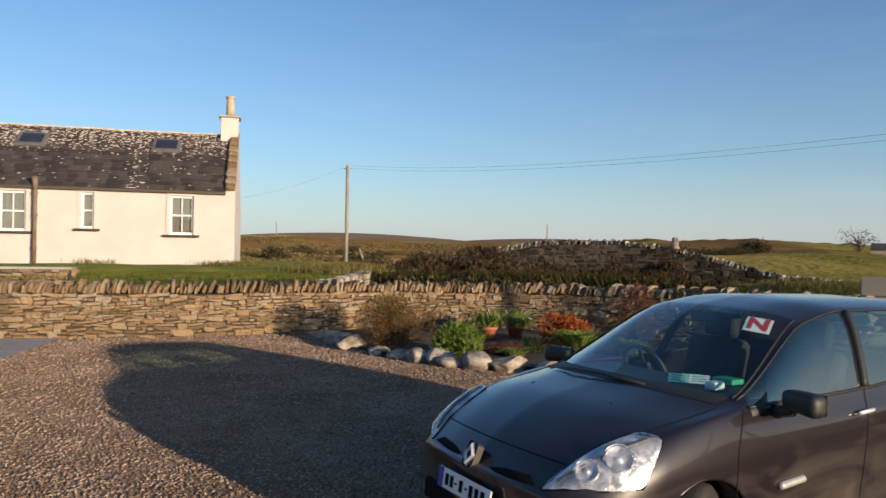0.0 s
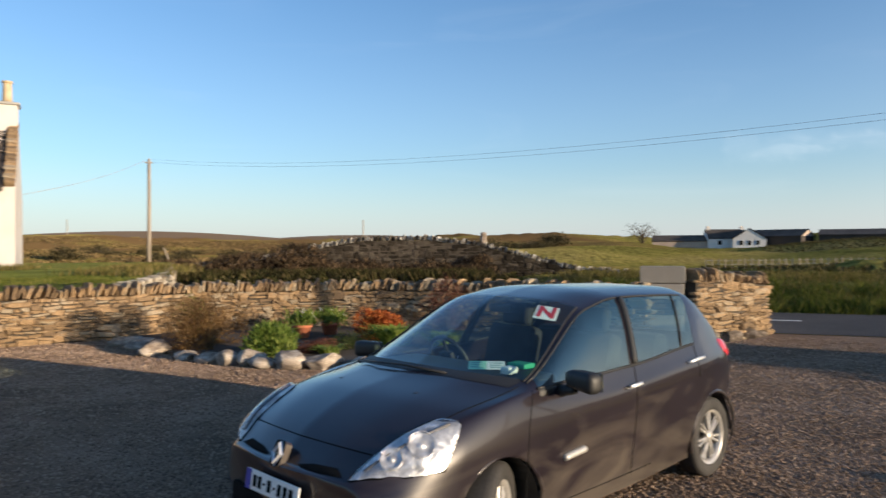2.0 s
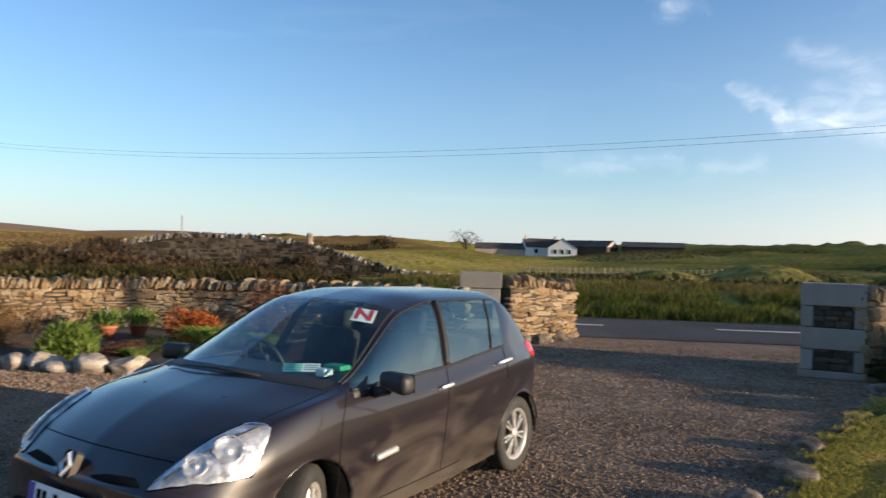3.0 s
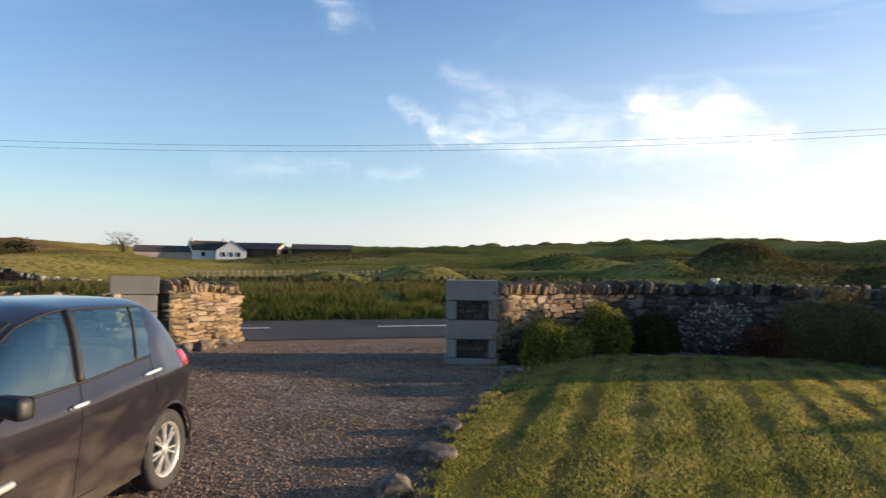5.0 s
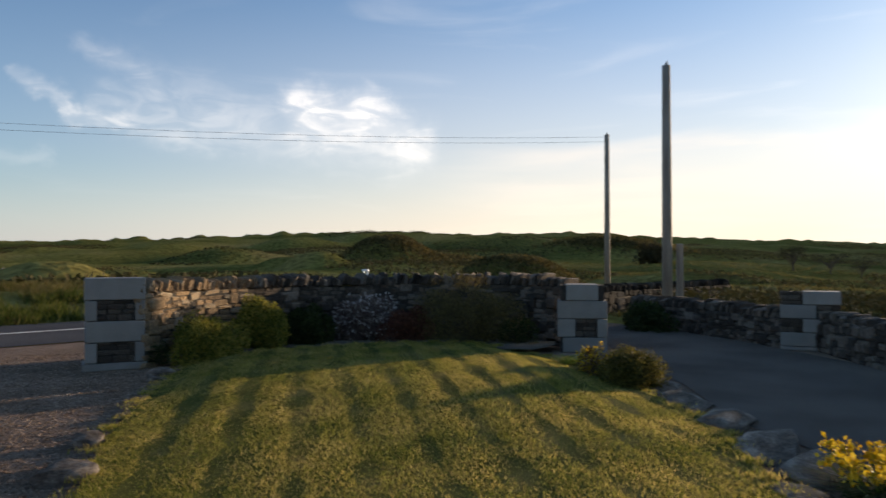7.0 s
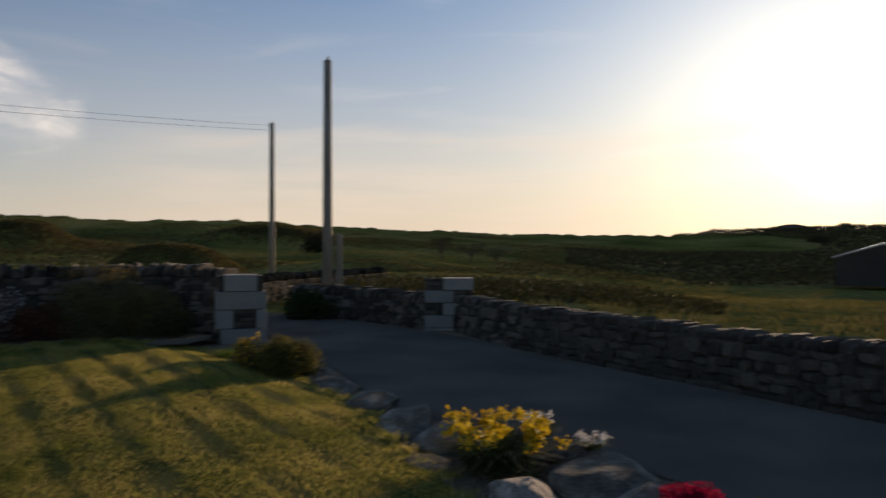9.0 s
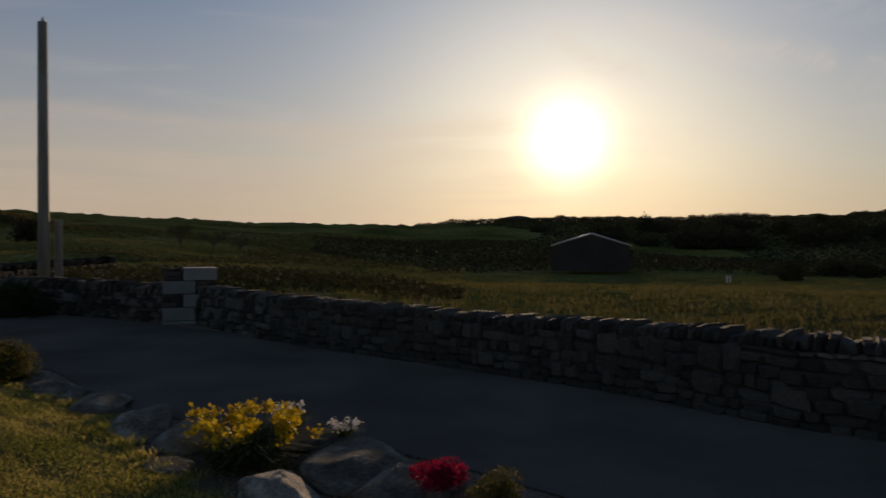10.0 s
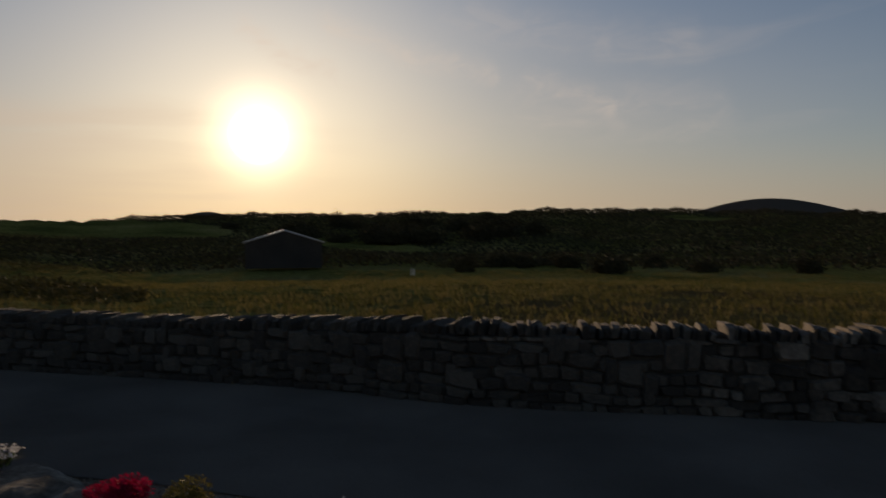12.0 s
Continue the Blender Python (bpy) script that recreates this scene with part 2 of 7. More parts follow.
M["wood_pole"] = material("wood_pole", [(0.20, 0.16, 0.12), (0.34, 0.29, 0.23)], 0.85, 0, 2, 40, 0.4, 0.004, 0.2, squash=(4, 4, 0.3))
M["wire"] = material("wire", [(0.34, 0.36, 0.38), (0.42, 0.43, 0.45)], 0.6, 0, 3, 40, 0, 0.001, 0.1)


def ground_material():
    m = material("ground", [(0.094, 0.092, 0.025), (0.178, 0.156, 0.042), (0.25, 0.195, 0.073)], 1.0, 0, 0.05, 1.3, 0.9, 0.35, 0.45, spec=0.0)
    n, l = m.node_tree.nodes, m.node_tree.links
    b = n["Principled BSDF"]
    src = b.inputs["Base Color"].links[0].from_socket
    co = n.new("ShaderNodeTexCoord")
    heath = n.new("ShaderNodeTexNoise")
    heath.inputs["Scale"].default_value, heath.inputs["Detail"].default_value = 0.018, 7
    l.new(co.outputs["Object"], heath.inputs["Vector"])
    sep = n.new("ShaderNodeSeparateXYZ")
    l.new(co.outputs["Object"], sep.inputs[0])
    # heather to the north, greener pasture to the east and south
    lean = n.new("ShaderNodeMath")
    lean.operation = "MULTIPLY_ADD"
    lean.inputs[1].default_value, lean.inputs[2].default_value = 0.0011, 0.0
    north = n.new("ShaderNodeMath")
    north.operation = "MULTIPLY_ADD"
    north.inputs[1].default_value = -1.5
    l.new(sep.outputs["X"], north.inputs[0])
    l.new(sep.outputs["Y"], north.inputs[2])
    l.new(north.outputs[0], lean.inputs[0])
    cl = n.new("ShaderNodeClamp")
    cl.inputs["Min"].default_value, cl.inputs["Max"].default_value = -0.10, 0.16
    l.new(lean.outputs[0], cl.inputs["Value"])
    add = n.new("ShaderNodeMath")
    l.new(heath.outputs["Fac"], add.inputs[0])
    l.new(cl.outputs[0], add.inputs[1])
    r = n.new("ShaderNodeMapRange")
    r.interpolation_type = "SMOOTHSTEP"
    r.inputs["From Min"].default_value, r.inputs["From Max"].default_value = 0.53, 0.66
    l.new(add.outputs[0], r.inputs["Value"])
    mix = n.new("ShaderNodeMix")
    mix.data_type = "RGBA"
    l.new(r.outputs[0], mix.inputs[0])
    l.new(src, mix.inputs[6])
    mix.inputs[7].default_value = (0.11, 0.072, 0.035, 1)
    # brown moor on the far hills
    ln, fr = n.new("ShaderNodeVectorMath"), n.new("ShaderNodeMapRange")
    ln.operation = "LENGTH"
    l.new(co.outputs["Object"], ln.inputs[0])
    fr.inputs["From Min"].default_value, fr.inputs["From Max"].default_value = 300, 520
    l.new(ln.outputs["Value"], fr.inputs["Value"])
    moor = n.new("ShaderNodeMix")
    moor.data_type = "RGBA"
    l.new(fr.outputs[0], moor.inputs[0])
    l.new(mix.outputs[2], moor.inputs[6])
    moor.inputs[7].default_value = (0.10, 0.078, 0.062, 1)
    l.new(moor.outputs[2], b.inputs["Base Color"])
    return m


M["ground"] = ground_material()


# ---------------------------------------------------------------- builders
def mesh_of(name, verts, faces, mat, smooth=False):
    me = bpy.data.meshes.new(name)
    me.from_pydata([tuple(v) for v in verts], [], [tuple(int(k) for k in f) for f in faces])
    me.update()
    for k in (mat if isinstance(mat, (list, tuple)) else [mat]):
        me.materials.append(k)
    if smooth:
        me.polygons.foreach_set("use_smooth", [True] * len(me.polygons))
    return me


def thing(name, verts, faces, mat, label="", category="", group="", kind="", smooth=False):
    return tagged(new(name, mesh_of(name, verts, faces, mat, smooth)), label, category, group, kind)


def empty(name, m, label="", category="", group=""):
    e = new(name)
    e.empty_display_size = 0.1
    e.matrix_world = m
    return tagged(e, label, category, group)


def part(name, bm, mat, parent, label="", smooth=False, m=None):
    """Links a bmesh (or a ready mesh) as one mesh object under a thing or a part, in the parent's own space."""
    if isinstance(bm, bpy.types.Mesh):
        me = bm
    else:
        me = bpy.data.meshes.new(name)
        bm.to_mesh(me)
        bm.free()
        me.materials.append(mat)
        if smooth:
            me.polygons.foreach_set("use_smooth", [True] * len(me.polygons))
    ob = new(name, me)
    ob.parent = parent
    if m is not None:
        ob.matrix_local = m
    return tagged(ob, label)


def box_bm(sx, sy, sz, cx=0, cy=0, cz=0, bevel=0.0, seg=1, bm=None):
    own = bm or bmesh.new()
    got = bmesh.ops.create_cube(own, size=1, matrix=Matrix.Translation((cx, cy, cz)) @ Matrix.Diagonal((sx, sy, sz, 1)))
    if bevel:
        es = list({e for v in got["verts"] for e in v.link_edges})
        bmesh.ops.bevel(own, geom=es, offset=bevel, segments=seg, affect="EDGES", profile=0.6)
    return own


def cyl_bm(r0, r1, h, seg=12, m=None, bm=None):
    own = bm or bmesh.new()
    bmesh.ops.create_cone(own, cap_ends=True, segments=seg, radius1=r0, radius2=r1, depth=h, matrix=(m or Matrix.Identity(4)) @ Matrix.Translation((0, 0, h / 2)))
    return own


def tube(path, radius, seg=6):
    """Vertices and faces of a tube along points; radius: one or one a point."""
    path = [Vector(p) for p in path]
    rs = radius if isinstance(radius, (list, tuple)) else [radius] * len(path)
    vs, fs = [], []
    for k, p in enumerate(path):
        d = (path[min(k + 1, len(path) - 1)] - path[max(k - 1, 0)]).normalized()
        a = d.orthogonal().normalized()
        b = d.cross(a)
        for j in range(seg):
            t = 2 * math.pi * j / seg
            vs.append(p + (a * math.cos(t) + b * math.sin(t)) * rs[k])
    for k in range(len(path) - 1):
        for j in range(seg):
            j2 = (j + 1) % seg
            fs.append((k * seg + j, k * seg + j2, (k + 1) * seg + j2, (k + 1) * seg + j))
    fs.append(tuple(range(seg))[::-1])
    fs.append(tuple((len(path) - 1) * seg + j for j in range(seg)))
    return vs, fs


def grid(nx, ny, f):
    """Sheet of nx by ny cells from f(u, v), u and v from 0 to 1."""
    vs = [f(i / nx, j / ny) for j in range(ny + 1) for i in range(nx + 1)]
    fs = [(j * (nx + 1) + i, j * (nx + 1) + i + 1, (j + 1) * (nx + 1) + i + 1, (j + 1) * (nx + 1) + i) for j in range(ny) for i in range(nx)]
    return vs, fs


def poly_sheet(points, z, name, mat, label, category, kind="structure", cell=0.6, relief=0.0):
    """Ground sheet over an outline, cut into cells and gently uneven."""
    bm = bmesh.new()
    bm.faces.new([bm.verts.new((x, y, z)) for x, y in points])
    xs = [p[0] for p in points]
    ys = [p[1] for p in points]
    for axis, lo, hi in ((0, min(xs), max(xs)), (1, min(ys), max(ys))):
        k = lo + cell
        while k < hi:
            co, no = [0, 0, 0], [0, 0, 0]
            co[axis], no[axis] = k, 1
            bmesh.ops.bisect_plane(bm, geom=bm.verts[:] + bm.edges[:] + bm.faces[:], plane_co=co, plane_no=no)
            k += cell
    for v in bm.verts:
        v.co.z += relief * noise.noise(v.co * 0.7)
    me = bpy.data.meshes.new(name)
    bm.to_mesh(me)
    bm.free()
    me.materials.append(mat)
    return tagged(new(name, me), label, category, "", kind)


def along(points, s):
    """Point, direction and left normal at arc length s of a polyline in plan."""
    for a, b in zip(points, points[1:]):
        d = math.hypot(b[0] - a[0], b[1] - a[1])
        if s <= d or b is points[-1]:
            k = s / d
            u = ((b[0] - a[0]) / d, (b[1] - a[1]) / d)
            return (a[0] + (b[0] - a[0]) * k, a[1] + (b[1] - a[1]) * k), u, (-u[1], u[0])
        s -= d


def length(points):
    return sum(math.hypot(b[0] - a[0], b[1] - a[1]) for a, b in zip(points, points[1:]))


def smooth_line(points, step=0.5):
    """Catmull-Rom through the points."""
    out = []
    p = [points[0], *points, points[-1]]
    for k in range(1, len(p) - 2):
        n = max(2, int(math.hypot(p[k + 1][0] - p[k][0], p[k + 1][1] - p[k][1]) / step))
        for j in range(n):
            t = j / n
            out.append(tuple(0.5 * (2 * p[k][i] + (p[k + 1][i] - p[k - 1][i]) * t + (2 * p[k - 1][i] - 5 * p[k][i] + 4 * p[k + 1][i] - p[k + 2][i]) * t * t + (3 * p[k][i] - p[k - 1][i] - 3 * p[k + 1][i] + p[k + 2][i]) * t ** 3) for i in range(len(points[0]))))
    out.append(tuple(points[-1]))
    return out


def stone_mesh(rng, name, mat, rough=0.19):
    """Unit rubble stone: a chipped block with a proud, chamfered face towards -y."""
    vs, ring = [], []
    for x, z in ((-1, -1), (1, -1), (1, 1), (-1, 1)):
        # each corner is broken off by its own amount
        cx, cz = rng.uniform(0.06, 0.42), rng.uniform(0.08, 0.5)
        pair = [(x * (1 - cx), z), (x, z * (1 - cz))]
        ring += pair if x * z < 0 else pair[::-1]
    ring = [(x * 0.5 + rng.uniform(-rough, rough) * 0.32, z * 0.5 + rng.uniform(-rough, rough) * 0.4) for x, z in ring]
    for y, s in ((0.5, 0.9), (-0.22, 1.0), (-0.48, 0.74)):
        vs += [(x * s, y + rng.uniform(-rough, rough) * 0.35, z * s) for x, z in ring]
    fs = [tuple(range(7, -1, -1)), tuple(range(16, 24))]
    for k in (0, 8):
        fs += [(k + (j + 1) % 8, k + 8 + (j + 1) % 8, k + 8 + j, k + j) for j in range(8)]
    return mesh_of(name, vs, fs, mat)


def mesh_arrays(me):
    return np.array([v.co for v in me.vertices]), [tuple(p.vertices) for p in me.polygons]


class Heap:
    """Collects many small meshes into one."""

    def __init__(self):
        self.v, self.f, self.n = [], [], 0

    def add(self, vs, fs, m=None):
        vs = np.asarray(vs, dtype=float)
        if m is not None:
            a = np.array(m)
            vs = vs @ a[:3, :3].T + a[:3, 3]
        self.v.append(vs)
        self.f += [tuple(k + self.n for k in f) for f in fs]
        self.n += len(vs)

    def mesh(self, name, mat, smooth=False):
        return mesh_of(name, np.concatenate(self.v), self.f, mat, smooth)


def stone_wall(name, points, height, thick, label, seed, near, mats, course=(0.045, 0.11), width=(0.08, 0.32), cope=0.25, base=None, faces=(-1,), lean=0.25, cap_mat=None):
    """Dry stone wall along a plan line: a dark core, coursed rubble on the visible faces, slabs on edge as coping.
    near(x, y) says which stretch gets stones of their own; the rest is one joined part."""
    rng = random.Random(seed)
    base = base or (lambda s: 0.0)
    total = length(points)
    n = max(2, int(total / 0.5))
    vs, fs = [], []
    for k in range(n + 1):
        s = total * k / n
        p, u, w = along(points, min(s, total - 1e-4))
        b, h = base(s), height(s)
        t = thick / 2 - 0.05
        for off, z in ((-t, b - 0.2), (-t * 0.85, b + h - cope - 0.02), (t * 0.85, b + h - cope - 0.02), (t, b - 0.2)):
            vs.append((p[0] + w[0] * off, p[1] + w[1] * off, z))
        if k:
            for j in range(4):
                fs.append(((k - 1) * 4 + j, (k - 1) * 4 + (j + 1) % 4, k * 4 + (j + 1) % 4, k * 4 + j))
    fs += [(0, 1, 2, 3), (n * 4 + 3, n * 4 + 2, n * 4 + 1, n * 4)]
    wall = thing(name, vs, fs, M["core"], label, "wall", "", "structure")
    kinds = [stone_mesh(rng, "stone", mats[0]) for _ in range(24)]
    slabs = [stone_mesh(rng, "coping_stone", mats[0], 0.2) for _ in range(8)]
    arrays = {me: mesh_arrays(me) for me in kinds + slabs}
    heap, cap_heap, made, caps = Heap(), Heap(), 0, 0
    for side in faces:
        z = 0.0
        top = max(height(total * k / 20) for k in range(21))
        while z < top - cope - 0.03:
            ch = rng.uniform(*course) * (1.25 if z < 0.12 else 1.0)
            s = rng.uniform(-0.1, 0.1)
            while s < total - 0.05:
                w_ = width[0] + (width[1] - width[0]) * rng.random() ** 1.5
                mid = min(max(s + w_ / 2, 0.02), total - 0.02)
                room = height(mid) - cope - z
                hh = min(ch * (rng.uniform(1.5, 2.1) if rng.random() < 0.2 else rng.uniform(0.7, 1.12)), room)
                proud = 0.02 if hh > ch * 1.3 else 0.0
                if room > 0.035:
                    p, u, w = along(points, mid)
                    out = side * (thick / 2 - 0.085 - 0.05 * z + rng.uniform(-0.012, 0.018) + proud)
                    pos = Vector((p[0] + w[0] * out, p[1] + w[1] * out, base(mid) + z + hh / 2 + 0.055 * noise.noise(Vector((mid * 1.3, z * 2.2, seed)))))
                    ang = math.atan2(u[1], u[0]) + (math.pi if side > 0 else 0)
                    mm = Matrix.Translation(pos) @ Matrix.Rotation(ang + rng.uniform(-0.05, 0.05), 4, "Z") @ Matrix.Rotation(rng.uniform(-0.13, 0.13), 4, "Y") @ Matrix.Diagonal((w_ * 1.03, 0.17, hh * 1.04, 1))
                    me = rng.choice(kinds)
                    if near(p[0], p[1]) and made < 300:
                        ob = new("stone", me)
                        ob.parent = wall
                        ob.matrix_world = mm
                        made += 1
                    else:
                        heap.add(*arrays[me], mm)
                s += w_
            z += ch
    s = 0.0
    while s < total - 0.03 and cope > 0:
        w_ = rng.uniform(0.04, 0.115)
        mid = min(s + w_ / 2, total - 0.01)
        p, u, w = along(points, mid)
        hh = cope * rng.uniform(0.62, 1.18)
        pos = Vector((p[0], p[1], base(mid) + height(mid) - cope + hh / 2 - 0.02))
        mm = Matrix.Translation(pos) @ Matrix.Rotation(math.atan2(u[1], u[0]) + rng.uniform(-0.12, 0.12), 4, "Z") @ Matrix.Rotation(lean + rng.uniform(-0.24, 0.24), 4, "Y") @ Matrix.Diagonal((w_ * 0.95, thick * rng.uniform(0.75, 0.98), hh, 1))
        me = rng.choice(slabs)
        if near(p[0], p[1]) and caps < 200:
            ob = new("coping_stone", me)
            ob.parent = wall
            ob.matrix_world = mm
            caps += 1
        else:
            cap_heap.add(*arrays[me], mm)
        s += w_
    for nm, hp, mt in (("stonework", heap, mats[1]), ("coping", cap_heap, cap_mat or mats[1])):
        if hp.n:
            ob = new(nm, hp.mesh(nm, mt))
            ob.parent = wall
            tagged(ob, kind="stuff")
    return wall


# ---------------------------------------------------------------- the land
SKYLINE = [(-180, 1.2), (-178, 1.2), (-160, 1.2), (-100, 1.0), (-60, 1.0), (-30, 1.0), (-15.5, 1.0), (-10.8, 1.05), (-3.8, 0.85), (10, 0.9), (18, 1.25), (23, 1.3), (29, 1.0), (35, 0.95), (47, 1.25), (56, 1.5), (64, 1.8), (70, 2.1), (76, 2.15), (85, 1.95), (90, 2.05), (98, 1.7), (106, 1.33), (112, 1.08), (119, 1.0), (125, 1.1), (130, 1.25), (136, 1.45), (144, 1.45), (150, 1.6), (157, 1.75), (166, 1.6), (172, 1.4), (180, 1.2)]


def skyline(az):
    for (a, e), (b, g) in zip(SKYLINE, SKYLINE[1:]):
        if a <= az <= b:
            t = (az - a) / (b - a)
            t = t * t * (3 - 2 * t)
            return e + (g - e) * t
    return 1.0


def sstep(a, b, x):
    t = min(1.0, max(0.0, (x - a) / (b - a)))
    return t * t * (3 - 2 * t)


MOUNDS = [(85.9, 46, 3.3, 3.0, 2.15), (75.9, 112, 5.2, 5.5, 3.2), (79.5, 135, 6.0, 5.0, 1.4), (70.0, 92, 3.4, 3.5, 2.0), (67.6, 100, 2.6, 3.0, 1.2), (51.9, 50, 3.0, 3.2, 1.65), (45.0, 47, 1.9, 2.2, 0.95), (56.5, 62, 3.0, 3.0, 1.0), (64.0, 128, 7.0, 4.0, 1.5), (69.0, 175, 9.0, 6.0, 2.2), (73.5, 190, 6.0, 6.0, 2.0), (82, 170, 16.0, 9.0, 1.6), (93.5, 150, 11.0, 7.0, 1.8), (60, 165, 9.0, 6.0, 1.3), (98, 75, 8.0, 4.0, 0.9), (110, 60, 9.0, 4.0, 0.8)]

MOUND_AXES = [(math.cos(radians(a)), math.sin(radians(a)), *rest) for a, *rest in MOUNDS]


def land(x, y):
    """Height of the open land."""
    r = math.hypot(x, y)
    az = math.degrees(math.atan2(x, y))
    ridge = 290.0
    top = 1.8 + math.tan(radians(skyline(az))) * ridge
    south = sstep(100, 125, az) if az > 0 else sstep(-150, -175, az)
    dip = -2.4 * south * sstep(15, 80, r)
    k = sstep(35 + 55 * south, ridge, r)
    z = dip * (1 - k) + top * k * k ** 0.25
    # hummocks
    amp = sstep(24, 80, r) * (1 - 0.75 * sstep(180, 280, r)) * (1 - 0.8 * south)
    if 24 < r < 600:
        z += amp * (1.6 * noise.noise(Vector((x * 0.022, y * 0.022, 3.1))) - 1.3 * abs(noise.noise(Vector((x * 0.035, y * 0.035, 9.1)))) + 0.9 * noise.noise(Vector((x * 0.06, y * 0.06, 7.7))))
    if r > 200:
        z += sstep(200, 290, r) * (1.0 * noise.noise(Vector((az * 0.55, 0.3, 1.0))) + (0.85 + 0.6 * sstep(45, 60, az) * (1 - sstep(76, 84, az))) * noise.noise(Vector((az * 1.6, 0.7, 1.0))))
    # level ground under the farm
    d = math.hypot(x - 124, y - 157)
    if d < 60:
        yard = 2.2 + 1.5 * sstep(0.0, 24.0, (x - 120) * 0.76 - (y - 160) * 0.65)
        z += (yard - z) * (1 - sstep(24, 52, d))
    z += 0.06 * noise.noise(Vector((x * 0.5, y * 0.5, 0))) * sstep(18, 30, r)
    # bank on the far side of the road
    d = (x - 12.5) * 0.559 + (y - 12.0) * 0.829 - 5.6
    if az < 75:
        z += 0.75 * sstep(0.3, 4.5, d) * sstep(9.0, 13.0, x) * (1 - sstep(30, 70, r))
    # scrubby mounds on the eastern pasture
    for c, s_, mr, mw, ml, mh in (MOUND_AXES if 30 < r < 230 and 30 < az < 125 else ()):
        across, deep = x * c - y * s_, x * s_ + y * c - mr
        if abs(across) < 3 * mw and abs(deep) < 3 * ml:
            z += mh * math.exp(-(((across / mw) ** 2 + (deep / ml) ** 2) ** 1.6) * 0.55)
    # far hills behind the ridge
    z *= 1 - sstep(ridge, 480, r) if r > ridge else 1.0
    if r < 350:
        return z - 0.05
    far = 0.0
    for c, w, e, rr in ((-8, 16, 1.42, 1500), (8, 14, 1.2, 1600), (174.2, 7.5, 2.48, 1500), (132, 3.5, 1.75, 900), (166, 7, 1.75, 1200), (-172, 9, 1.3, 1400)):
        d = (az - c + 180) % 360 - 180
        far = max(far, math.exp(-(d / w) ** 2) * (1.8 + math.tan(radians(e)) * rr) * sstep(rr * 0.55, rr, r) * (1 - sstep(rr * 1.15, rr * 1.5, r)))
    return max(z, far) - 0.05


radii = [0.01, 6, 12, 16] + [18 * (3200 / 18) ** (k / 150) for k in range(151)]
NA = 900
vs = [(r * math.sin(2 * math.pi * a / NA), r * math.cos(2 * math.pi * a / NA)) for r in radii for a in range(NA)]
vs = [(x, y, land(x, y)) for x, y in vs]
fs = [(k * NA + a, k * NA + (a + 1) % NA, (k + 1) * NA + (a + 1) % NA, (k + 1) * NA + a) for k in range(len(radii) - 1) for a in range(NA)]
fs = [f[::-1] for f in fs]
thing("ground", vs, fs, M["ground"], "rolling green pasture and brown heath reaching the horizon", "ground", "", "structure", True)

WALL_N = smooth_line([(-16, 12.6), (-8.6, 14.2), (-5.6, 14.95), (-3.2, 16.0), (-1.4, 16.75), (0.5, 17.05), (2.2, 16.85), (4.2, 15.7), (5.8, 14.3), (7.3, 12.75)])
WALL_BC = smooth_line([(11.08, 7.12), (11.5, 6.98), (12.3, 6.85), (13.4, 6.3), (15.3, 4.9), (16.3, 3.0), (16.2, 1.2), (15.35, -0.1)])
WALL_S = smooth_line([(15.3, -5.1), (12.5, -5.3), (9.9, -5.9), (8.0, -6.4), (5.6, -6.95), (3.7, -7.1), (1.6, -7.8), (0.1, -8.3), (-4, -9.8), (-12, -12)])
poly_sheet([(-22, -9), (15.4, -9), (15.4, 3), (11.2, 6.9), (14.6, 10.45), (10.4, 13.35), (8, 12.6), (5.8, 14.5), (2, 16.9), (-1.4, 16.7), (-5.6, 14.9), (-16, 12.6), (-22, 11)], 0.0, "yard", M["gravel"], "pinkish gravel yard and drive", "gravel", cell=0.8)
poly_sheet([(-12.5, 8.2), (-7.0, 11.55), (-7.45, 14.17), (-8.6, 14.05), (-12.5, 13.2)], 0.012, "slab", M["concrete"], "pale concrete slab beside the yard wall", "slab", cell=1.0)
LANE = [(15.2, -0.9), (10.6, -1.7), (8.5, -1.85), (7.3, -2.3), (5.9, -3.2), (4.6, -3.6), (2.5, -4.0), (-2, -5.2), (-12, -8), (-12, -12), (-4, -9.7), (0.1, -8.25), (1.6, -7.75), (3.7, -7.05), (5.6, -6.9), (8, -6.35), (9.9, -5.85), (12.5, -5.25), (15.2, -4.4), (19, -3.2), (24, 1.5), (22, 4.5), (18, 0.2)]
poly_sheet(LANE, 0.012, "lane", M["lane"], "dark tarmac lane running between lawn and wall", "lane", cell=1.0)
# the public road with its dashed line
rd = Vector((0.83, -0.56, 0)).normalized()
rn = Vector((-rd.y, rd.x, 0))
r0 = Vector((12.5, 12.0, 0))
ROAD_W = 5.6


def road_pt(s, w):
    p = r0 + rd * s + rn * w
    return (p.x, p.y)


poly_sheet([road_pt(-70, 0), road_pt(22, 0), road_pt(22, ROAD_W), road_pt(-70, ROAD_W)], 0.008, "road", M["asphalt"], "narrow grey tarmac country road", "road", cell=4.0)
for k in range(-6, 3):
    a = k * 7.0 + 1.6
    v = [(*road_pt(a, 3.05), 0.014), (*road_pt(a + 4.0, 3.05), 0.014), (*road_pt(a + 4.0, 3.17), 0.014), (*road_pt(a, 3.17), 0.014)]
    v += [(x, y, 0.006) for x, y, z in v]
    thing("road_line", v, [(0, 1, 2, 3), (0, 4, 5, 1), (1, 5, 6, 2), (2, 6, 7, 3), (3, 7, 4, 0)], M["road_paint"], "white painted dash on the tarmac road", "road marking", "dashes of the centre line", "structure")

